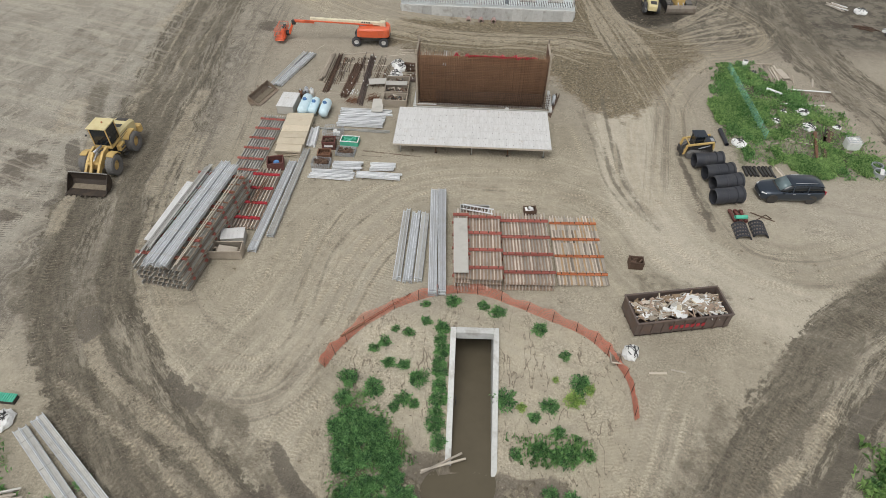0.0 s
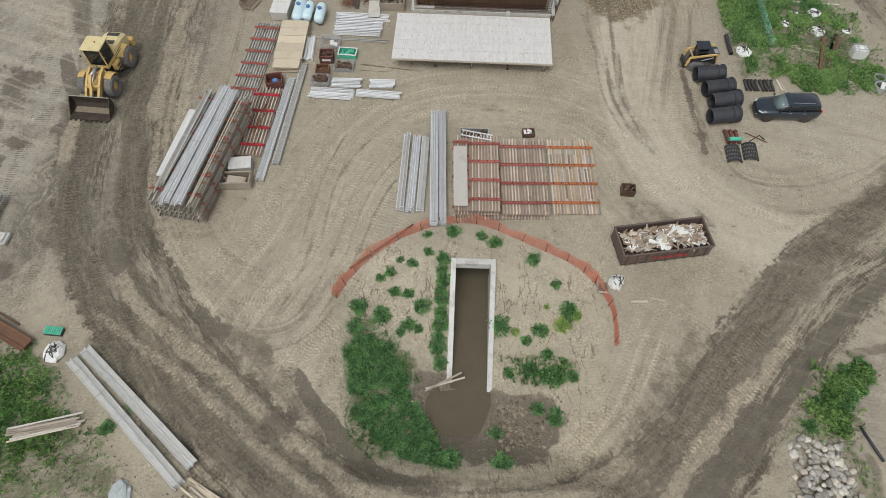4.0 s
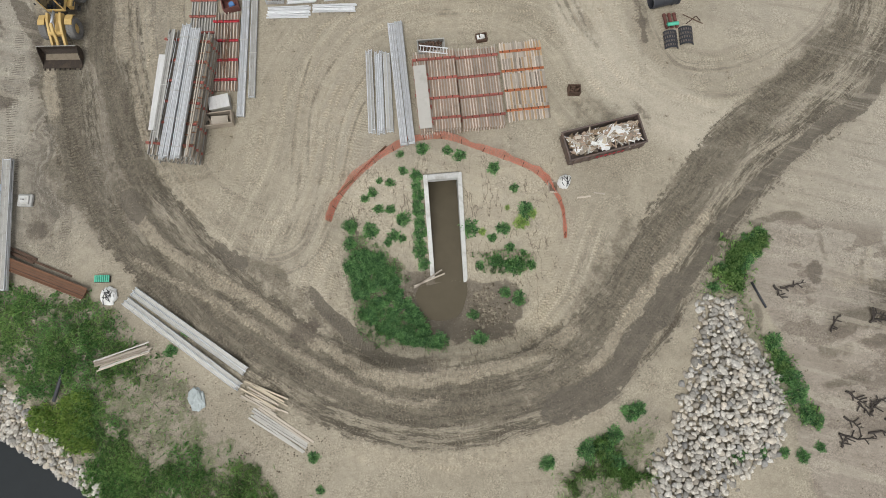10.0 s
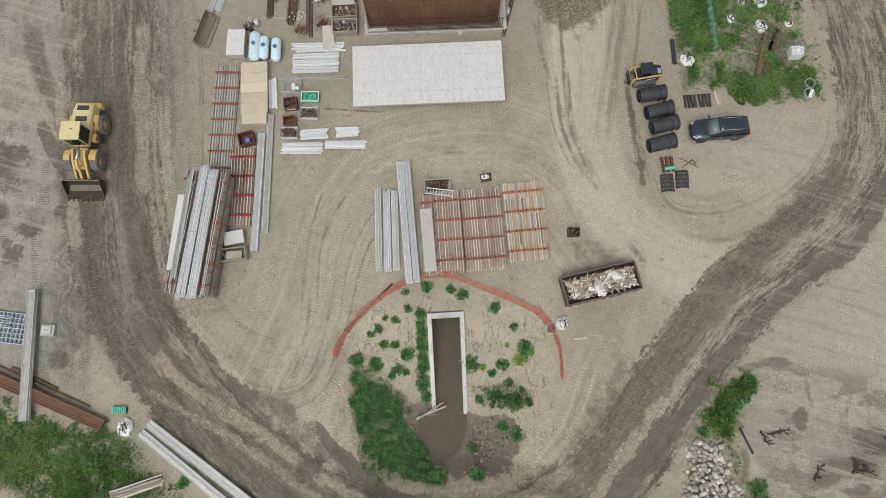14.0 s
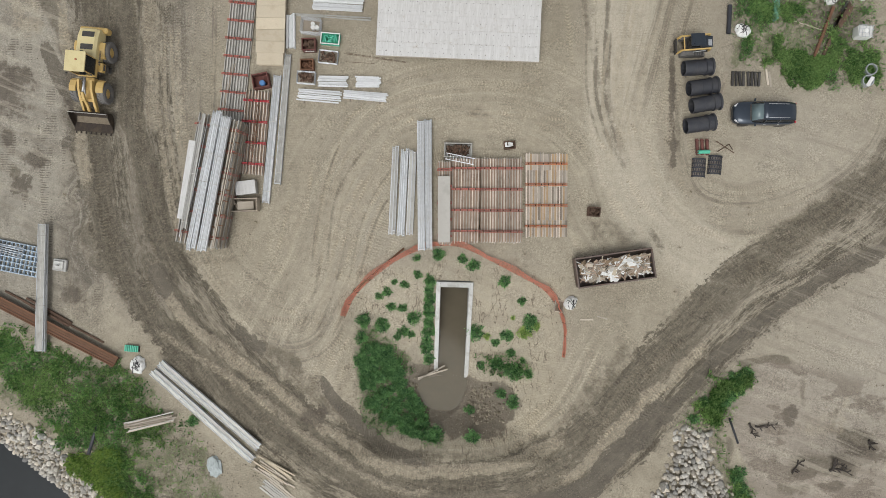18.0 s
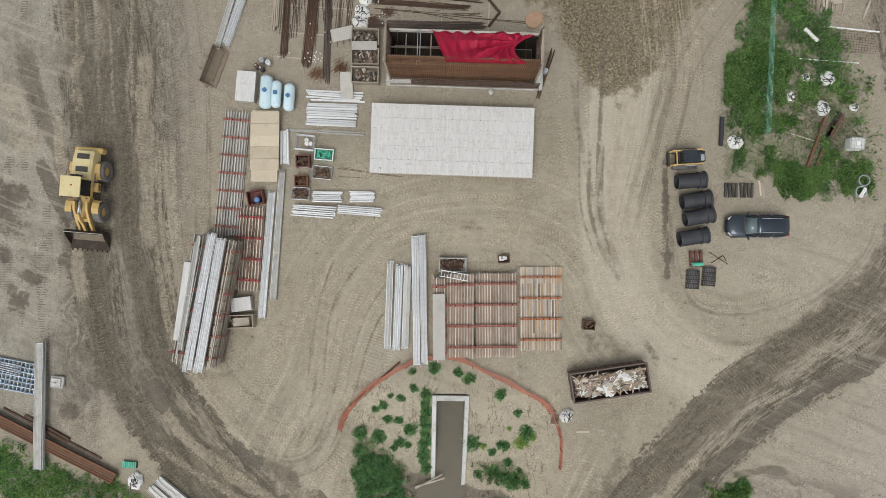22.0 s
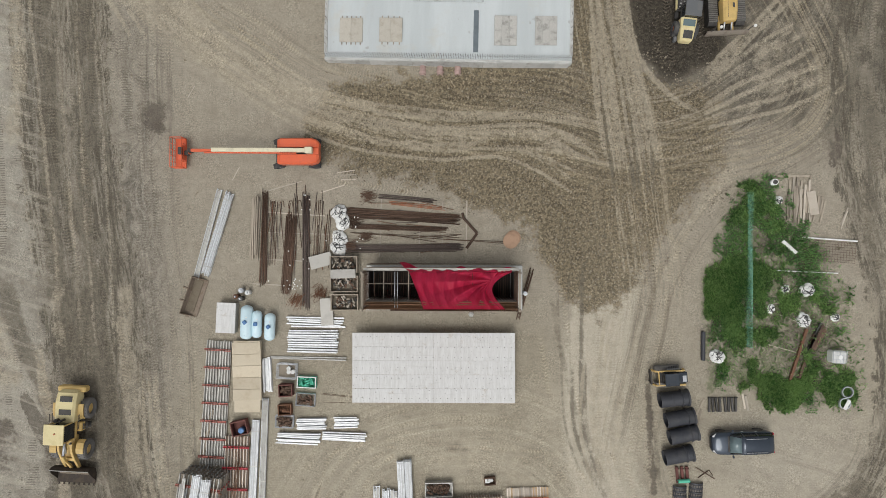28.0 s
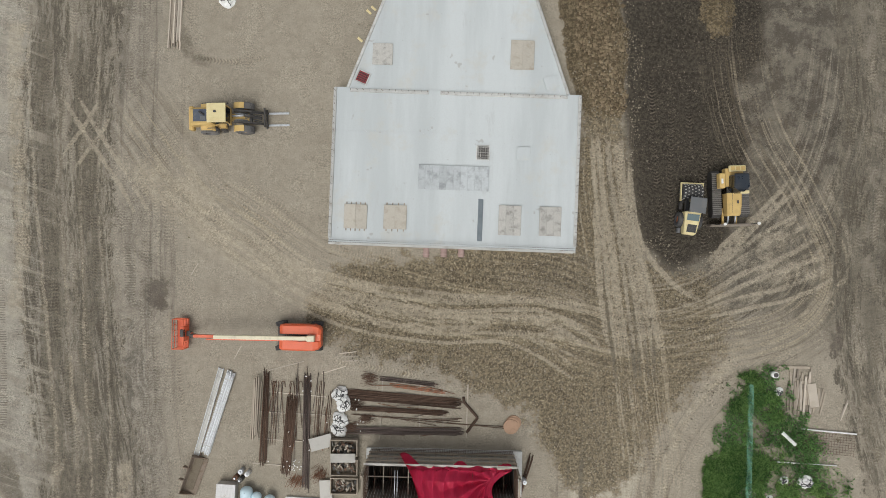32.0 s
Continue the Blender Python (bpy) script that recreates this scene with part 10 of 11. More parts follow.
        for s in (-1, 1):
            box("fork_shank", t, STEEL_DARK, (0.1, 0.16, 0.95 * k), (3.4 * k, s * 0.55 * k, 0.6 * k))
            box("fork", t, GALV, (2.0 * k, 0.17, 0.07), (4.35 * k, s * 0.55 * k, 0.16 * k), ch=0.02)
    else:
        w = 1.55 * k

        def shell(name, pts, y0, y1, mat, lab=""):
            bm = bmesh.new()
            a = [bm.verts.new((u * k, y0, v * k)) for u, v in pts]
            b = [bm.verts.new((u * k, y1, v * k)) for u, v in pts]
            n = len(pts)
            for i in range(n):
                bm.faces.new([a[i], a[(i + 1) % n], b[(i + 1) % n], b[i]])
            bm.faces.new(a[::-1])
            bm.faces.new(b)
            bmesh.ops.recalc_face_normals(bm, faces=bm.faces)
            return part(name, bm, mat, t, lab)

        shell("bucket", [(4.45, 0.08), (3.6, 0.05), (3.2, 0.16), (2.98, 0.5), (3.0, 0.95), (3.14, 1.22), (3.22, 1.2), (3.08, 0.92), (3.06, 0.54), (3.25, 0.24), (3.6, 0.12), (4.45, 0.12)], -w, w, BUCKET, "worn dark steel bucket")
        for s in (-1, 1):
            shell("bucket_side", [(4.2, 0.1), (3.6, 0.06), (3.22, 0.2), (3.0, 0.52), (3.02, 0.94), (3.16, 1.2), (3.5, 0.95)], s * w - 0.03, s * w + 0.03, BUCKET)
        box("spill_edge", t, ALU_DULL, (0.06, 2 * w, 0.05), (3.17 * k, 0, 1.24 * k), ch=0.01)
        for q in range(8):
            box("tooth", t, BUCKET, (0.22 * k, 0.12 * k, 0.07), (4.52 * k, -w + 0.15 * k + q * (2 * w - 0.3 * k) / 7, 0.1 * k), ch=0.02)
        box("bucket_load", t, DIRT, (0.5 * k, 2 * w - 0.4, 0.08), (3.5 * k, 0, 0.17 * k), (0, 8, 0), ch=0.03)


wheel_loader(-28.5, 41.0, -94, 1.06, False, "large yellow wheel loader with a dark bucket")
wheel_loader(-14.95, 82.25, 0.5, 0.92, True, "yellow wheel loader carrying pallet forks", YELLOW)


def roller():
    t = thing("soil_compactor", 23.85, 74.5, zg(24, 74.5), 87, "yellow padfoot soil compactor with a dark cab canopy", "roller")
    t.scale = (0.86, 0.86, 0.86)
    # the drum faces local +x
    bm = bmesh.new()
    lathe(bm, [(-0.95, 0.02), (-0.95, 0.72), (0.95, 0.72), (0.95, 0.02)], 32)
    bmesh.ops.recalc_face_normals(bm, faces=bm.faces)
    drum = part("drum", bm, RUBBER, t, m=pose(1.45, -0.0, 0.76, 0, 0, 90))
    for i in range(14):
        for j in range(6):
            a = 2 * math.pi * (i + 0.5 * (j % 2)) / 14
            m = Matrix.Rotation(a, 4, "X") @ Matrix.Translation((-0.8 + j * 0.32, 0, 0.76))
            put("pad", material_copy(box_mesh(0.13, 0.11, 0.1, 0.03), ALU_DULL), None, drum, m)
    for s in (-1, 1):
        box("drum_yoke", t, YELLOW_PALE, (1.7, 0.1, 0.35), (1.4, s * 1.04, 0.85), ch=0.03)
    box("front_beam", t, YELLOW_PALE, (0.1, 2.2, 0.3), (2.3, 0, 0.85), ch=0.03)
    box("scraper_beam", t, STEEL_DARK, (0.2, 2.0, 0.35), (0.5, 0, 0.8))
    rear = [hull("engine_hood", t, YELLOW_PALE, [[(x, -w, 0.8), (x, -w, z - 0.14), (x, -w + 0.16, z), (x, w - 0.16, z), (x, w, z - 0.14), (x, w, 0.8)] for x, w, z in ((-2.75, 0.5, 1.4), (-2.6, 0.6, 1.62), (-1.6, 0.7, 1.82), (-0.6, 0.76, 1.9))])]
    rear.append(box("hood_vent", t, RUBBER, (0.75, 0.88, 0.03), (-2.15, -0.04, 1.74), (0, -11, 0)))
    for q in range(5):
        rear.append(box("vent_slat", t, STEEL_DARK, (0.04, 0.82, 0.03), (-2.42 + q * 0.14, -0.04, 1.715 + 0.027 * q), (0, -11, 0), ch=0.006))
    rear.append(cab(t, STEEL_DARK, CANOPY, 0.05, -0.05, 0.95, 1.3, 1.4, 1.5))
    rear.append(box("hood_window", t, GLASS_SKY, (0.62, 1.15, 0.03), (-1.1, 0, 1.92), (0, -5, 0), ch=0.01))
    rear.append(box("step", t, STEEL_DARK, (0.7, 0.35, 0.4), (0.0, 0.9, 0.6), ch=0.04))
    rear.append(box("rear_bumper", t, CANOPY, (0.5, 0.3, 0.5), (-2.4, 0.85, 0.75), ch=0.06))
    for s in (-1, 1):
        rear.append(wheel(t, (-1.35, s * 0.9, 0.72), 0.72, 0.5, ORANGE, RUBBER, 16))
    # the rear half is steered a little about the hitch
    steer = Matrix.Translation((0.55, 0, 0)) @ Matrix.Rotation(radians(-5), 4, "Z") @ Matrix.Translation((-0.55, 0, 0))
    for ob in rear:
        ob.matrix_basis = steer @ ob.matrix_basis


roller()


TRACK_GREY = surface("track_steel", (0.2, 0.19, 0.175), 0.6, 0.5, vary=0.25, each=0.15)
BLADE_DUST = surface("dusty_blade_steel", (0.27, 0.235, 0.195), 0.7, 0.3, vary=0.3, stain=(0.16, 0.12, 0.09), stain_amount=0.5)


def dozer():
    t = thing("bulldozer", 27.05, 75.55, zg(27, 75.5), -89, "yellow crawler bulldozer with a wide steel blade", "bulldozer")
    for s in (-1, 1):
        bm = bmesh.new()
        prof = [(-1.95, 0.2), (-1.6, 0.0), (1.5, 0.0), (1.9, 0.2), (1.95, 0.6), (1.6, 0.88), (-1.6, 0.95), (-1.95, 0.65)]
        add_profile(bm, prof, 0.74, Matrix.Rotation(radians(90), 4, "Z"))
        tr = part("track", bm, STEEL_DARK, t, m=pose(0, s * 1.15, 0.03))
        for i in range(22):
            box("track_shoe", tr, TRACK_GREY, (0.1, 0.76, 0.06), (-1.7 + i * 0.16, 0, 0.93), ch=0.01)
    hull("engine_hood", t, YELLOW, [[(x, -w, 0.8), (x, -w, z - 0.14), (x, -w + 0.14, z), (x, w - 0.14, z), (x, w, z - 0.14), (x, w, 0.8)] for x, w, z in ((0.0, 0.62, 1.8), (0.9, 0.6, 1.74), (1.7, 0.56, 1.62), (1.85, 0.5, 1.5))])
    box("hood_seam", t, STEEL_DARK, (1.6, 0.03, 0.012), (0.85, -0.25, 1.755), (0, 4, 0), ch=0.003)
    box("rear_body", t, YELLOW, (1.5, 1.5, 0.7), (-1.3, 0.05, 1.3), ch=0.05)
    box("rear_deck", t, YELLOW_PALE, (0.5, 1.35, 0.25), (-2.0, 0.2, 1.8), ch=0.06)
    box("tank_side", t, YELLOW, (1.25, 0.5, 0.7), (-1.05, -0.95, 1.4), ch=0.08)
    box("tank_cap", t, WHITE, (0.4, 0.16, 0.02), (-1.0, -1.0, 1.76), ch=0.006)
    c = box("cab", t, STEEL_DARK, (1.5, 1.3, 0.25), (-0.7, 0.15, 1.4), ch=0.03)
    hull("cab_glass", c, GLASS_DARK, [[(-0.7 + q, -0.55 + q, z), (0.35 - q, -0.62 + q, z), (0.78 - 2 * q, -0.25 + q, z), (0.78 - 2 * q, 0.3 - q, z), (0.35 - q, 0.62 - q, z), (-0.7 + q, 0.58 - q, z)] for q, z in ((0.0, 0.1), (0.02, 0.75), (0.06, 1.2))], "dark wraparound cab windows")
    hull("cab_roof", c, NAVY, [[(-0.8 + q, -0.55 + q, z), (0.3 - q, -0.6 + q, z), (0.5 - q, -0.4 + q, z), (0.5 - q, 0.45 - q, z), (0.3 - q, 0.66 - q, z), (-0.8 + q, 0.62 - q, z)] for q, z in ((0.03, 1.18), (0.0, 1.24), (0.06, 1.34))])
    for y in (-0.52, 0.56):
        box("cab_post", c, STEEL_DARK, (0.08, 0.08, 1.15), (-0.68, y, 0.62))
    box("cab_visor", t, YELLOW_PALE, (0.26, 0.7, 0.1), (0.0, 0.5, 2.4), ch=0.03)
    for q in range(3):
        box("deck_hatch", t, YELLOW, (0.3, 0.34, 0.03), (-2.0, -0.2 + q * 0.42, 1.94), ch=0.008)
    tube("exhaust_pipe", t, RUBBER, 0.07, 0.5, (0.75, 0.12, 1.98), (0, 60, 60), 10)
    for s in (-1, 1):
        box("push_arm", t, YELLOW, (1.5, 0.16, 0.22), (1.9, s * 0.55, 0.55), ch=0.02)
        tube("blade_ram", t, GALV, 0.07, 1.1, (2.0, s * 0.3, 1.05), (0, 20, 0), 10)
        tube("mast", t, STEEL_DARK, 0.04, 1.2, (2.55, s * 1.5 + 0.1, 1.4), (0, 90, 0), 8)
    bm = bmesh.new()
    prof = [(-0.16, 0.0), (0.0, 0.3), (0.03, 0.7), (-0.1, 1.05), (-0.04, 1.07), (0.12, 0.72), (0.1, 0.28), (-0.04, 0.0)]
    add_profile(bm, [(-u, v) for u, v in prof], 3.5, Matrix.Rotation(radians(90), 4, "Z"))
    part("blade", bm, BLADE_DUST, t, "worn grey steel blade", pose(2.6, 0, 0.05))
    tube("receiver", t, WHITE, 0.12, 0.12, (2.55, 1.75, 2.05), (0, 90, 0), 14)
    tube("receiver", t, WHITE, 0.12, 0.12, (2.55, -1.0, 2.05), (0, 90, 0), 14)


dozer()


# ---- plants ----
def leaf_cloud(seed, count, rx, ry, rz, size):
    """A round weed: small leaves over an uneven dome of shoots, dense inside and ragged at the edge."""
    r = random.Random(seed)
    verts, faces = [], []
    off = Vector((seed * 4.7, seed * 1.9, 0))
    for i in range(count):
        a, h = r.uniform(0, 2 * math.pi), r.random()
        flat = math.sqrt(1 - h * h)
        way = Vector((math.cos(a) * flat, math.sin(a) * flat, h))
        lobe = 0.82 + 0.5 * noise.noise(way * 1.6 + off) + 0.35 * noise.noise(way * 5.0 + off)
        reach = lobe * r.random() ** 0.3 * (1.0 if r.random() < 0.93 else 1.18)
        c = Vector((way.x * rx * reach, way.y * ry * reach, way.z * rz * reach + 0.02))
        d = (way + Vector((r.gauss(0, 0.5), r.gauss(0, 0.5), r.gauss(0, 0.35)))).normalized()
        u = d.cross(Vector((r.gauss(0, 0.5), r.gauss(0, 0.5), 1))).normalized()
        l = size * r.uniform(0.6, 1.4)
        n = len(verts)
        verts += [c - d * l * 0.5, c + u * l * 0.22, c + d * l * 0.6 + Vector((0, 0, -0.15 * l)), c - u * l * 0.22]
        faces += [(n, n + 1, n + 2), (n, n + 2, n + 3)]
    me = bpy.data.meshes.new("leaves")
    me.from_pydata([tuple(v) for v in verts], [], faces)
    return me


BUSHES = [leaf_cloud(k, 1300, 1.0, 1.0, 0.8, 0.17) for k in range(6)]


def bush_at(x, y, s, k, mat, name="weed_bush"):
    t = thing(name, x, y, zg(x, y) - 0.03, (k * 71) % 360, "round leafy green weed on bare dirt" if mat is LEAF else "bright yellow-green weed on bare dirt", "bush", "weeds round the culvert")
    put("foliage", material_copy(BUSHES[k % 6], mat), None, t, Matrix.Diagonal((s, s * (0.85 + 0.05 * (k % 6)), s * 0.75, 1)))
    tube("stem", t, BARK, 0.02, 0.4 * s, (0, 0, 0.2 * s), (0, 90, 0), 5)


WEEDS_A = [(-1.12, 26.2), (0.68, 26.5), (2.72, 26.2), (3.66, 25.7), (6.32, 24.4), (7.86, 22.8), (8.75, 21.0), (6.76, 19.7), (5.76, 19.0), (3.98, 20.0), (0.0, 24.3), (-1.05, 24.8), (-2.15, 24.0), (-3.0, 24.2), (-3.66, 23.3), (-4.33, 22.9), (-3.28, 22.0), (-2.32, 21.9)]
WEEDS_B = [(-1.41, 21.1), (-4.13, 20.4), (-5.69, 20.7), (-2.24, 19.85), (-1.54, 19.6), (-2.76, 19.4), (0.05, 22.9), (-0.05, 21.5), (0.0, 19.9), (-0.2, 18.4), (3.98, 10.75), (3.7, 12.9), (6.5, 14.4), (7.5, 13.8), (4.6, 16.9), (6.0, 17.1), (7.2, 18.1), (7.0, 16.7), (7.7, 16.5), (8.7, 16.4), (8.2, 17.5), (0.0, 17.4), (-0.05, 20.7), (-0.1, 22.2), (-0.15, 19.1), (-0.05, 23.6)]
SIZES = (0.42, 0.62, 0.5, 0.6, 0.6, 0.45, 0.8, 0.7, 0.45, 0.85, 0.62, 0.42, 0.45, 0.35, 0.5, 0.4, 0.5, 0.45, 0.75, 0.8, 0.75, 0.6, 0.45, 0.45, 0.75, 0.65, 0.75, 0.7, 0.8, 0.5, 0.6, 0.75, 0.45, 0.7, 0.5, 0.6, 0.85, 0.5, 0.35, 0.6, 0.62, 0.55, 0.6, 0.5)
for k, (x, y) in enumerate(WEEDS_A + WEEDS_B):
    bush_at(x, y, SIZES[k] * 1.05, k, LEAF)
for k, (x, y, s) in enumerate(((8.3, 20.05, 0.75), (9.2, 20.6, 0.5), (5.0, 19.6, 0.4), (7.2, 21.3, 0.3))):
    bush_at(x, y, s, k + 3, LEAF_PALE)
for k, (x, y, s) in enumerate(((8.0, 1.3, 0.7), (-9.3, 3.2, 0.55), (-8.9, 0.9, 0.4), (-19.8, 12.0, 0.6), (-18.6, 13.4, 0.5), (11.0, 2.0, 0.9), (12.4, 2.2, 1.0), (13.2, 2.9, 0.8), (14.6, 4.4, 0.9), (15.3, 4.6, 0.6), (13.0, 1.0, 0.9), (25.9, 16.6, 0.8), (26.7, 17.2, 0.75), (25.2, 15.1, 0.9), (24.6, 14.2, 0.6), (23.4, 14.6, 0.6), (22.4, 13.2, 0.6), (26.2, 15.6, 0.55), (26.0, 8.6, 0.9), (26.4, 7.3, 0.9), (26.9, 5.9, 1.0), (27.2, 4.6, 1.0), (27.7, 3.2, 0.9), (28.3, 2.6, 0.7), (23.5, 0.8, 0.7), (25.4, 0.6, 0.5), (21.8, 0.8, 0.8), (26.8, 0.2, 0.6), (28.2, 0.7, 0.5))):
    bush_at(x, y, s, k, LEAF)


def ground_stuff(name, poly, count, seed, mat, label, size, height, thin=None):
    """A joined spread of leaves or blades over an outline, following the ground."""
    blade = mat is GRASS
    r = np.random.RandomState(seed)
    p = np.array(poly, float)
    lo, hi = p.min(0), p.max(0)
    xs = lo[0] + (hi[0] - lo[0]) * r.rand(count * 4)
    ys = lo[1] + (hi[1] - lo[1]) * r.rand(count * 4)
    d = inside(xs, ys, poly)
    cl = 0.55 * value_noise(xs, ys, 2.4, seed + 20) + 0.35 * value_noise(xs, ys, 0.9, seed + 30) + 0.2 * value_noise(xs, ys, 0.35, seed + 40)
    share = (thin(xs, ys) if thin is not None else 0.75 + 0 * xs) - 0.22 * (1 - step(d, -0.4, 1.4))
    keep = (d + 3.2 * cl > 0) & (r.rand(count * 4) < 0.04 + 0.96 * step(cl + share, 0.42, 0.62))
    xs, ys = xs[keep][:count], ys[keep][:count]
    n = len(xs)
    z = ground_height(xs, ys)
    a = r.rand(n) * 2 * np.pi
    l = size * (0.5 + r.rand(n))
    w = l * 0.07 if blade else l * 0.2
    lean = 0.6 + 1.0 * r.rand(n)
    h = height * (0.35 + 0.7 * r.rand(n)) * (1.0 + 1.6 * np.clip(cl[keep][:count], -0.3, 0.5))
    dx, dy = np.cos(a), np.sin(a)
    base = np.stack([xs, ys, z + 0.0 * h], 1)
    tip = base + np.stack([dx * l * lean, dy * l * lean, h * 0.85], 1)
    mid = base + np.stack([dx * l * lean * 0.4, dy * l * lean * 0.4, h], 1)
    side = np.stack([-dy * w, dx * w, 0 * w], 1)
    verts = np.stack([base, mid + side, tip, mid - side], 1).reshape(-1, 3)
    idx = np.arange(n)[:, None] * 4
    faces = np.concatenate([idx + [0, 1, 2], idx + [0, 2, 3]], 1).reshape(-1, 3)
    me = bpy.data.meshes.new(name)
    me.from_pydata(verts.tolist(), [], faces.tolist())
    me.materials.append(mat)
    return tagged(new(name, me), label, "plants", kind="stuff")


NE_PLOT = [(25.2, 43.0), (24.9, 46.1), (25.2, 49.6), (24.9, 52.1), (25.9, 54.6), (27.2, 57.4), (29.2, 61.2), (31, 61), (31.9, 57.5), (34.5, 55.2), (36.4, 52.0), (37.4, 47.6), (38.2, 43), (37.6, 41), (31.4, 41.2), (29.1, 42.9), (26.3, 43)]
NE_SHARE = lambda x, y: 0.6 - 0.1 * step(x, 29.0, 30.5) - 0.5 * rise(x, y, 32.6, 47.6, 2.9, 2.3, 1.0) - 0.3 * rise(x, y, 29.4, 56.4, 0.8, 1.6, 1.0) - 0.06 * step(x, 33.5, 35.0) + 0.1 * step(44.0 - y, 0, 1.5)
ground_stuff("tall_grass", NE_PLOT, 34000, 1, GRASS, "tall green grass growing over the storage plot", 0.2, 0.3, thin=NE_SHARE)
ground_stuff("weed_leaves", NE_PLOT, 11000, 2, LEAF_LOW, "broad dark weed leaves among the grass", 0.13, 0.26, thin=lambda x, y: NE_SHARE(x, y) - 0.06)
SW_PLOT = [(-46, 22), (-34, 18.9), (-30, 17.7), (-26.2, 16.6), (-23.6, 15.2), (-21.0, 12.4), (-18.6, 10.2), (-17.6, 6.2), (-13, 2.6), (-11.4, -3), (-20, -8), (-26.4, 2.6), (-28.4, 6.4), (-31, 9.5), (-36, 12.8), (-46, 19)]
ground_stuff("tall_grass", SW_PLOT, 44000, 3, GRASS, "rough green grass on the river bank", 0.22, 0.26, thin=lambda x, y: 0.6 - 0.36 * rise(x, y, -20.5, 8.4, 4.2, 3.4, 1.0) - 0.2 * rise(x, y, -27.5, 12.5, 2.0, 1.5, 1.0))
ground_stuff("weed_leaves", SW_PLOT, 24000, 4, LEAF_LOW, "broad weed leaves on the river bank", 0.17, 0.26, thin=lambda x, y: 0.5 - 0.24 * rise(x, y, -20.5, 8.4, 4.2, 3.4, 1.0) + 0.15 * rise(x, y, -20.0, 3.5, 5, 2.0, 1.0))
ground_stuff("pale_weeds", [(-31, 9.0), (-26.5, 9.5), (-25.5, 5.5), (-28, 5.0), (-30, 7)], 2600, 5, LEAF_PALE, "yellow-green weeds above the stone bank", 0.2, 0.4)
THICKET = [(-6.1, 20), (-6.3, 17), (-5.6, 13.8), (-3.9, 11.3), (1.1, 10), (1.4, 10.7), (-0.2, 12.8), (-1.9, 15.2), (-2.0, 17.2), (-3.4, 18.2), (-4.8, 19.2)]
ground_stuff("weed_thicket", THICKET, 3200, 6, LEAF_LOW, "dense dark green weed thicket in the pit", 0.14, 0.22, thin=lambda x, y: 0 * x + 0.85)
thick_rng = random.Random(9)
spots = [(thick_rng.uniform(-6.2, 1.4), thick_rng.uniform(10, 19.5)) for _ in range(420)]
spots = [p for p in spots if float(inside(np.array([p[0]]), np.array([p[1]]), THICKET)[0]) > 0.25][:115]
for k, (x, y) in enumerate(spots):
    bush_at(x, y, thick_rng.uniform(0.36, 0.8), k, LEAF)
ground_stuff("low_weeds", [(4.0, 16.2), (4.0, 17.8), (7.0, 17.9), (8.8, 16.6), (8.2, 15.9), (6.2, 16.2)], 420, 7, LEAF_LOW, "low green weeds beside the culvert wall", 0.15, 0.4)
ground_stuff("bank_weeds", [(20.9, 12.4), (22.6, 14.8), (24.8, 16.9), (26.5, 17.8), (27.6, 16.7), (26.4, 14.2), (25.0, 12.2), (25.6, 9.4), (27.0, 7.0), (27.6, 4.4), (28.4, 2), (26.3, 2.2), (25.0, 8.6), (23.4, 12.2)], 13000, 8, GRASS, "green weeds around the stone heap", 0.26, 0.4, thin=lambda x, y: 0 * x + 0.44)
ground_stuff("bank_weeds", [(8.6, 0.4), (12.6, 2.9), (15.0, 4.2), (16.6, 4.9), (17.2, 3.6), (15.6, 1.4), (14, -3), (8, -3)], 7000, 9, GRASS, "green weeds on the outer bank", 0.26, 0.3, thin=lambda x, y: 0 * x + 0.42)
ground_stuff("verge_grass", [(-12.6, 3.2), (-10.6, 1.0), (-7, -1), (-4, -3), (-14, -6), (-16, 1)], 1500, 10, GRASS, "sparse grass at the track edge", 0.26, 0.25, thin=lambda x, y: 0 * x + 0.38)


# ---- stones ----
def stone_material(name, joined):
    """River stone: grey, cream or tan from one stone to the next, speckled and lightly stained."""
    m, nt, b = node_mat(name)
    rnd = nt.nodes.new("ShaderNodeNewGeometry").outputs["Random Per Island"] if joined else nt.nodes.new("ShaderNodeObjectInfo").outputs["Random"]
    n = noise_tex(nt, coords(nt), 6.0 if joined else 1.6, 6, 0.7)
    other = maths(nt, "FRACT", maths(nt, "MULTIPLY", rnd, 7.13))
    col = mix_rgb(nt, ramp(nt, n, 0.3, 0.7), (0.31, 0.292, 0.258), (0.56, 0.53, 0.475))
    col = mix_rgb(nt, ramp(nt, rnd, 0.5, 0.98, 0.0, 0.5), col, (0.49, 0.42, 0.33))
    col = mix_rgb(nt, ramp(nt, rnd, 0.22, 0.0, 0.0, 0.6), col, (0.25, 0.255, 0.26))
    hsv = nt.nodes.new("ShaderNodeHueSaturation")
    nt.links.new(col, hsv.inputs["Color"])
    nt.links.new(ramp(nt, other, 0, 1, 0.6, 1.45, False), hsv.inputs["Value"])
    nt.links.new(hsv.outputs[0], b.inputs["Base Color"])
    b.inputs["Roughness"].default_value = 0.85
    bump(nt, b, n, 0.3, 0.02)
    return m


STONE, STONE_FIELD = stone_material("river_stone", False), stone_material("stone_field", True)


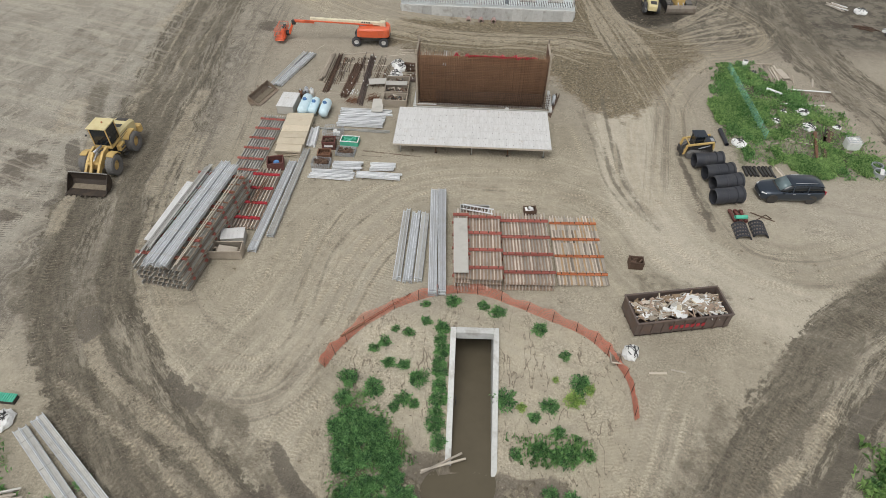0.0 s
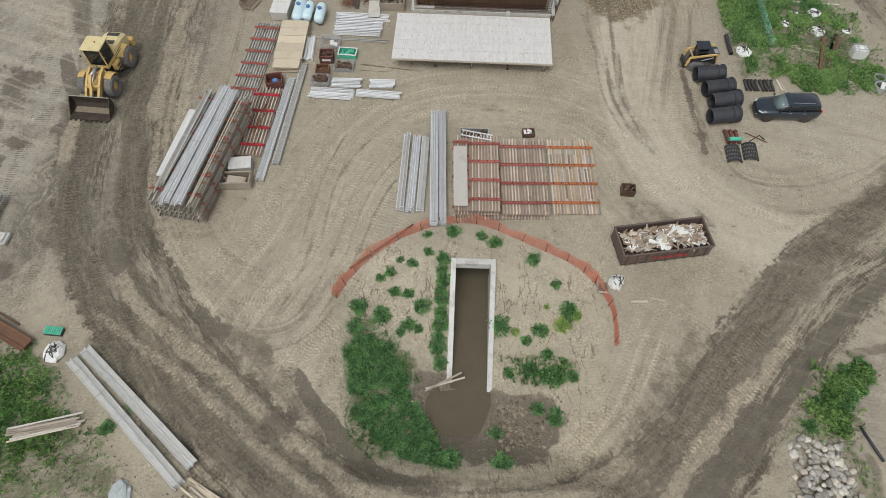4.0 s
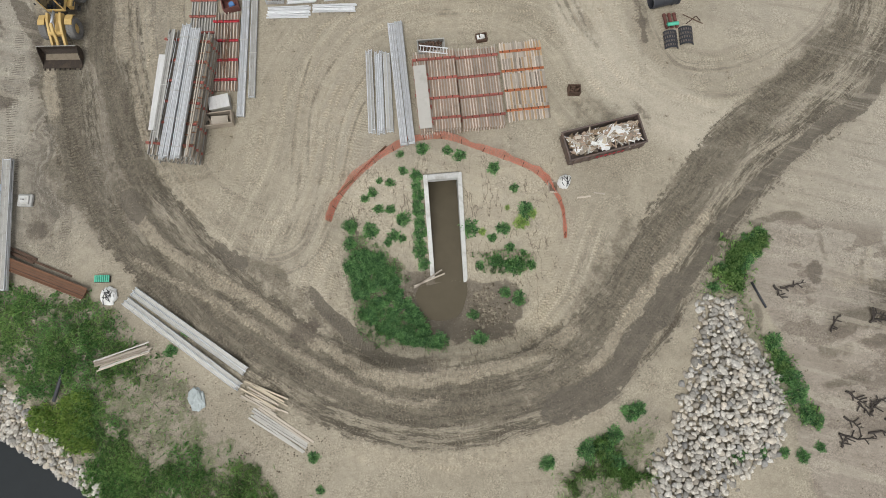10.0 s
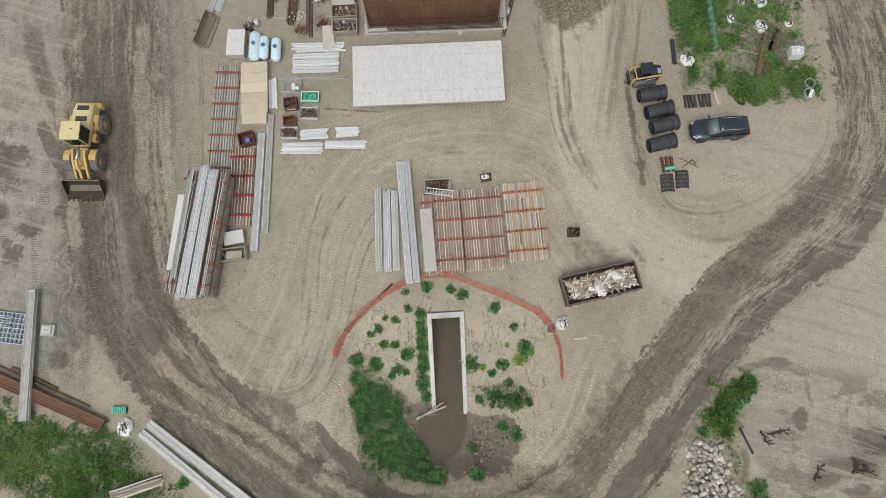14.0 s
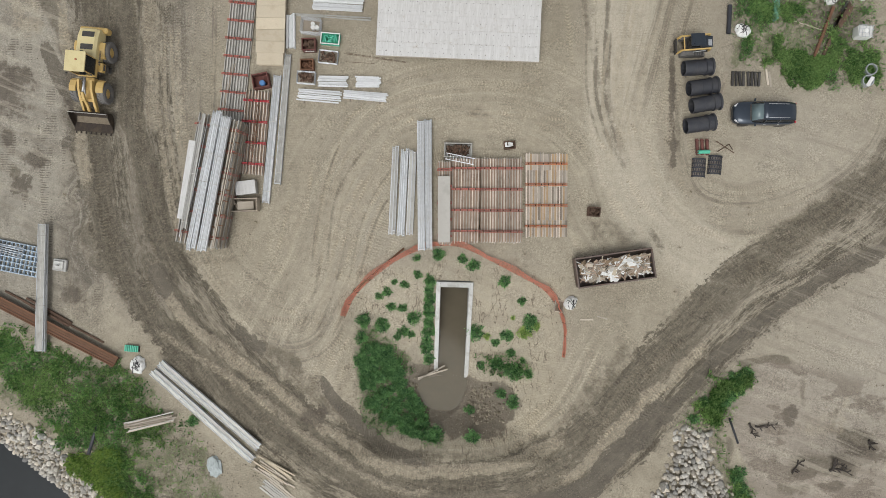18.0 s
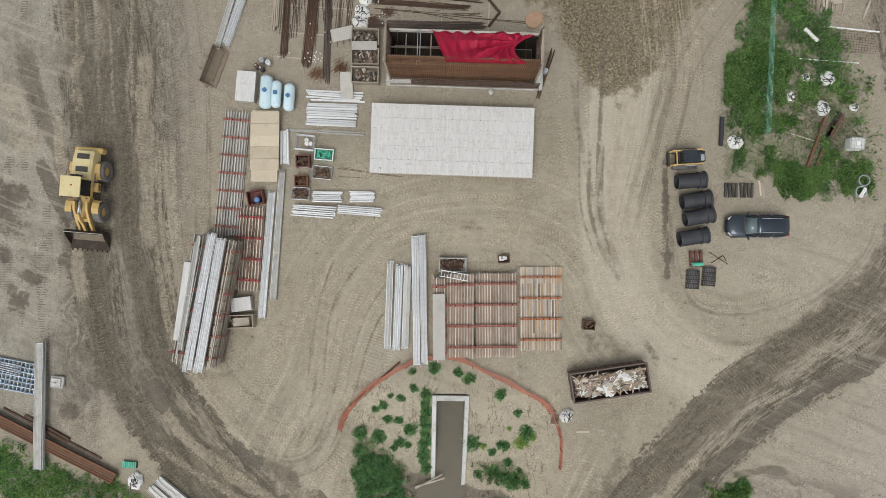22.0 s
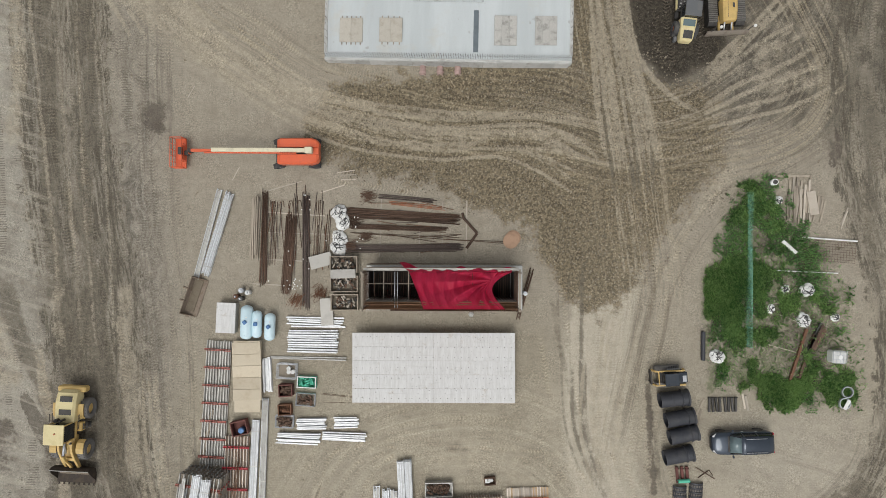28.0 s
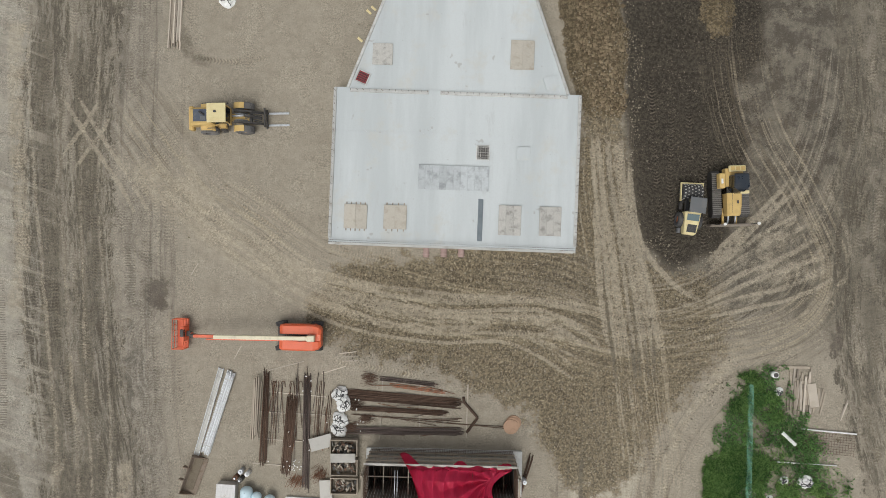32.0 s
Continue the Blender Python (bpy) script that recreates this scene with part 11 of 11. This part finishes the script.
def stone_meshes(n):
    """Rounded river stones, each worn flat on a few sides."""
    out = []
    for k in range(n):
        bm = bmesh.new()
        bmesh.ops.create_icosphere(bm, subdivisions=2, radius=1)
        r, off = random.Random(k + 70), Vector((k * 5.3, k * 1.7, 0))
        cuts = [(Vector((r.gauss(0, 1), r.gauss(0, 1), r.gauss(0, 0.7))).normalized(), r.uniform(0.5, 0.8)) for _ in range(7)]
        for v in bm.verts:
            for way, far in cuts:
                v.co -= way * max(0.0, v.co.dot(way) - far) * 0.85
            v.co *= 1.12 + 0.2 * noise.noise(v.co * 1.4 + off)
            v.co.z *= 0.75
            v.co.x *= 1.0 + 0.16 * (k % 4)
        for f in bm.faces:
            f.smooth = True
        me = link_mesh("stone", bm)
        me.materials.append(STONE)
        out.append(me)
    return out


STONES = stone_meshes(14)


def stone_heap(name, poly, gap, lo, hi, cap, label, seed, lift, near):
    """Rounded stones laid over an outline; the nearest ones each a part, the rest joined."""
    r = random.Random(seed)
    xs, ys = [p[0] for p in poly], [p[1] for p in poly]
    cx, cy = sum(xs) / len(xs), sum(ys) / len(ys)
    t = thing(name, cx, cy, 0, 0, label, "stones")
    spots = []
    y = min(ys)
    while y < max(ys):
        x = min(xs) + r.uniform(0, gap)
        while x < max(xs):
            px, py = x + r.uniform(-0.35, 0.35) * gap, y + r.uniform(-0.35, 0.35) * gap
            d = float(inside(np.array([px]), np.array([py]), poly)[0])
            if d > r.uniform(-0.5, 0.2):
                spots.append((px, py, d))
            x += gap
        y += gap * 0.85
    spots.sort(key=lambda s: (s[0] - near[0]) ** 2 + (s[1] - near[1]) ** 2)
    verts, faces, base = [], [], 0
    for i, (px, py, d) in enumerate(spots):
        s = lo + (hi - lo) * r.random() ** 1.15
        s *= 1.35 if r.random() < 0.07 else 1.0
        me = STONES[r.randrange(len(STONES))]
        m = pose(px - cx, py - cy, zg(px, py) + s * 0.3 + lift * min(1.0, max(0, d) / 1.8) + r.uniform(-0.05, 0.06), r.uniform(-25, 25), r.uniform(-25, 25), r.uniform(0, 360)) @ Matrix.Scale(s, 4)
        if i < cap:
            put("stone", me, None, t, m)
        else:
            co = [m @ v.co for v in me.vertices]
            verts += [tuple(v) for v in co]
            faces += [tuple(base + q for q in p.vertices) for p in me.polygons]
            base += len(co)
    if verts:
        me = bpy.data.meshes.new("stones")
        me.from_pydata(verts, [], faces)
        me.polygons.foreach_set("use_smooth", [True] * len(me.polygons))
        me.materials.append(STONE_FIELD)
        ob = new("stone_rest", me)
        ob.parent = t
        ob["kind"] = "stuff"
    return len(spots)


stone_heap("stone_heap", [(21.2, 12.3), (23.5, 12.4), (24.0, 9.6), (25.8, 6.8), (26.2, 2.8), (24.6, 0.4), (22, -0.6), (19, -4), (15.5, -3), (15.2, 0.4), (17.6, 2.9), (19.3, 7.0), (20.4, 9.4)], 0.37, 0.13, 0.27, 300, "heap of rounded pale river stones", 3, 0.35, (21.5, 8.5))
stone_heap("stone_bank", [(-46, 16.2), (-35.7, 11.4), (-33.8, 10.8), (-31.0, 8.6), (-28.3, 5.3), (-25.5, 2.2), (-25.0, 0.6), (-27.2, 1.9), (-28.8, 2.9), (-31.3, 4.6), (-34.7, 6.3), (-37.8, 9.1), (-46, 14)], 0.34, 0.1, 0.25, 280, "riprap bank of rounded stones at the river", 4, 0.1, (-32, 7.5))

# ---- driftwood and roots on the sand ----
for k, (x, y, a, l) in enumerate(((31.26, 3.92, -50, 1.6), (32.87, 3.6, 30, 1.5), (32.4, 3.2, 75, 1.2), (30.9, 2.36, -30, 1.5), (31.06, 1.25, -12, 2.8), (32.75, 1.28, -8, 1.9), (34.19, 2.03, 55, 1.8), (33.7, 2.5, 20, 1.2), (34.84, 0.39, -25, 1.9), (35.6, 1.3, 65, 1.3), (31.7, 3.1, -70, 1.3), (30.0, 0.9, 50, 0.9), (28.3, 3.2, 80, 1.0), (27.4, 12.4, -60, 1.3), (28.5, 12.9, 12, 1.9), (31.0, 9.3, 25, 1.3), (34.4, 9.6, -5, 1.6), (33.8, 9.7, 25, 1.2), (36.9, 11.6, -55, 0.9))):
    t = thing("dead_branch", x, y, zg(x, y), a, "dark twisted dead branch on the sand", "branch", "dead branches on the sand")
    r = random.Random(k)
    pts = [Vector((-l / 2, 0, 0.05))]
    for i in range(6):
        pts.append(pts[-1] + Vector((l / 6, r.uniform(-0.16, 0.16), r.uniform(-0.03, 0.07))))
    rings = []
    for i, q in enumerate(pts):
        rad = 0.1 * (1 - i / 8)
        rings.append([(q.x, q.y + rad * math.cos(2 * math.pi * e / 7), q.z + rad * math.sin(2 * math.pi * e / 7)) for e in range(7)])
    hull("limb", t, BARK, rings)
    for q in pts[1:6]:
        bm = bmesh.new()
        add_bar(bm, q, q + Vector((r.uniform(0.1, 0.3), r.uniform(-0.6, 0.6), 0.08)), 0.05, 5)
        part("twig", bm, BARK, t)
p = thing("black_hose", 25.75, 12.3, zg(25.7, 12.3), 110, "short dark hose on the sand", "hose")
tube("hose_body", p, PLASTIC_BLACK, 0.09, 2.2, (0, 0, 0.09), (0, 0, 0), 10)
# far clutter past the north-east track
length_stack("scrap_timber", 46.5, 77.5, 48.0, 75.5, 1.5, 7, 1, 0.0, (WHITE, WOOD_PALE), "pale scrap lengths beyond the far track", "timber", pw=0.15, ph=0.08, spread=0.6, skew=15)
lumpy("bulk_bag", 49.4, 74.6, 0, 0.8, 0.7, 0.5, WHITE, "slumped white bulk bag beyond the far track", "bag", 51)
lumpy("bulk_bag", 50.2, 69.4, 0, 0.6, 0.5, 0.4, WHITE, "small white bag beyond the far track", "bag", 52)
length_stack("scrap_bars", 47.0, 70.8, 49.0, 69.8, 1.0, 9, 2, 0.0, RUST, "dark heap of scrap bars beyond the far track", "rebar", "tube", ph=0.06, spread=0.6, skew=25)
bin_box("steel_box", 50.3, 68.2, 20, 1.5, 1.2, 0.7, STEEL_DARK, "dark steel box with a grey lid", lid=ALU_DULL)


# ---- clods and pebbles ----
def clods(name, poly, count, lo, hi, seed, mat, label, edge=0.0):
    """Loose lumps lying on the dirt, too many to count."""
    r = np.random.RandomState(seed)
    p = np.array(poly, float)
    a, b = p.min(0), p.max(0)
    xs = a[0] + (b[0] - a[0]) * r.rand(count * 5)
    ys = a[1] + (b[1] - a[1]) * r.rand(count * 5)
    d = inside(xs, ys, poly) + 3.0 * value_noise(xs, ys, 2.0, seed + 3)
    keep = (d > 0) & (value_noise(xs, ys, 1.6, seed + 5) + 0.5 * r.rand(count * 5) > 0.12)
    xs, ys = xs[keep][:count], ys[keep][:count]
    n = len(xs)
    size = lo + (hi - lo) * r.rand(n) ** 2.5
    z = ground_height(xs, ys) + size * 0.25
    shape = np.array([(1, 0, 0), (0, 1, 0), (-1, 0, 0), (0, -1, 0), (0, 0, 0.8), (0, 0, -0.6)], float)
    v = shape[None] * size[:, None, None] * (0.7 + 0.6 * r.rand(n, 6, 1))
    t = r.rand(n) * 6.28
    c, q = np.cos(t)[:, None], np.sin(t)[:, None]
    v = np.stack([v[..., 0] * c - v[..., 1] * q, v[..., 0] * q + v[..., 1] * c, v[..., 2]], 2) + np.stack([xs, ys, z], 1)[:, None]
    f = np.array([(0, 1, 4), (1, 2, 4), (2, 3, 4), (3, 0, 4), (1, 0, 5), (2, 1, 5), (3, 2, 5), (0, 3, 5)])
    faces = (f[None] + 6 * np.arange(n)[:, None, None]).reshape(-1, 3)
    me = bpy.data.meshes.new(name)
    me.from_pydata(v.reshape(-1, 3).tolist(), [], faces.tolist())
    me.materials.append(mat)
    return tagged(new(name, me), label, "soil", kind="stuff")


def clod_material(name, dark, light):
    m, nt, b = node_mat(name)
    geo = nt.nodes.new("ShaderNodeNewGeometry")
    nt.links.new(mix_rgb(nt, geo.outputs["Random Per Island"], dark, light), b.inputs["Base Color"])
    b.inputs["Roughness"].default_value = 0.95
    return m


CLOD = clod_material("dry_clods", (0.14, 0.117, 0.085), (0.34, 0.298, 0.225))
CLOD_BROWN = clod_material("brown_clods", (0.1, 0.072, 0.04), (0.3, 0.235, 0.15))
CLOD_DARK = clod_material("dark_clods", (0.05, 0.042, 0.032), (0.17, 0.143, 0.108))
clods("soil_clods", [(-9, 63), (1.8, 70), (13.4, 71), (15, 84), (17, 97), (20, 97), (20, 72), (27, 69), (29, 61), (23.6, 55), (18, 50.5), (13, 53), (11, 57.2), (0.7, 60.5)], 10000, 0.025, 0.1, 61, CLOD, "loose dry clods over dark turned soil")
clods("soil_clods", [(20, 97), (20, 70), (26, 69), (29, 78), (31, 97)], 3000, 0.03, 0.1, 62, CLOD_DARK, "loose clods on the black soil strip")
clods("pit_pebbles", [(-7, 24), (-6, 10), (2, 8), (11, 10), (11, 24)], 2500, 0.02, 0.07, 63, CLOD, "small stones and clods on the pit slopes")
clods("yard_pebbles", [(-34, 20), (-34, 60), (-18, 60), (-14, 20), (0, 6), (20, 8), (36, 30), (40, 28), (26, 4), (8, -4), (-14, 6), (-24, 20)], 5000, 0.02, 0.06, 64, CLOD, "small stones scattered along the mud road")
clods("sand_stones", [(27, 18), (27, 2), (30, -4), (48, -4), (48, 18)], 1500, 0.02, 0.08, 65, CLOD, "small stones on the sand")
clods("bank_stones", [(-24, 14), (-14, 9), (-8, 2), (-12, -3), (-22, 3)], 1500, 0.02, 0.09, 66, CLOD, "small stones on the bare bank")
clods("pool_rubble", [(3.8, 15.2), (5.4, 15.8), (7.4, 14.6), (7.2, 12.4), (4.4, 11.8), (3.2, 13.4)], 420, 0.04, 0.2, 67, CLOD, "broken clods of dried mud beside the pool")
clods("pool_rubble", [(-1.6, 16.6), (0.2, 16.9), (-0.6, 14.4), (-1.8, 14.2)], 120, 0.04, 0.16, 68, CLOD, "broken clods of dried mud beside the pool")
clods("heap_clods", [(13.4, 97), (14.6, 86), (15.4, 82.6), (18.2, 82.3), (18.9, 89), (17.4, 97)], 2600, 0.04, 0.22, 69, CLOD_BROWN, "brown clods over the heap beside the concrete")
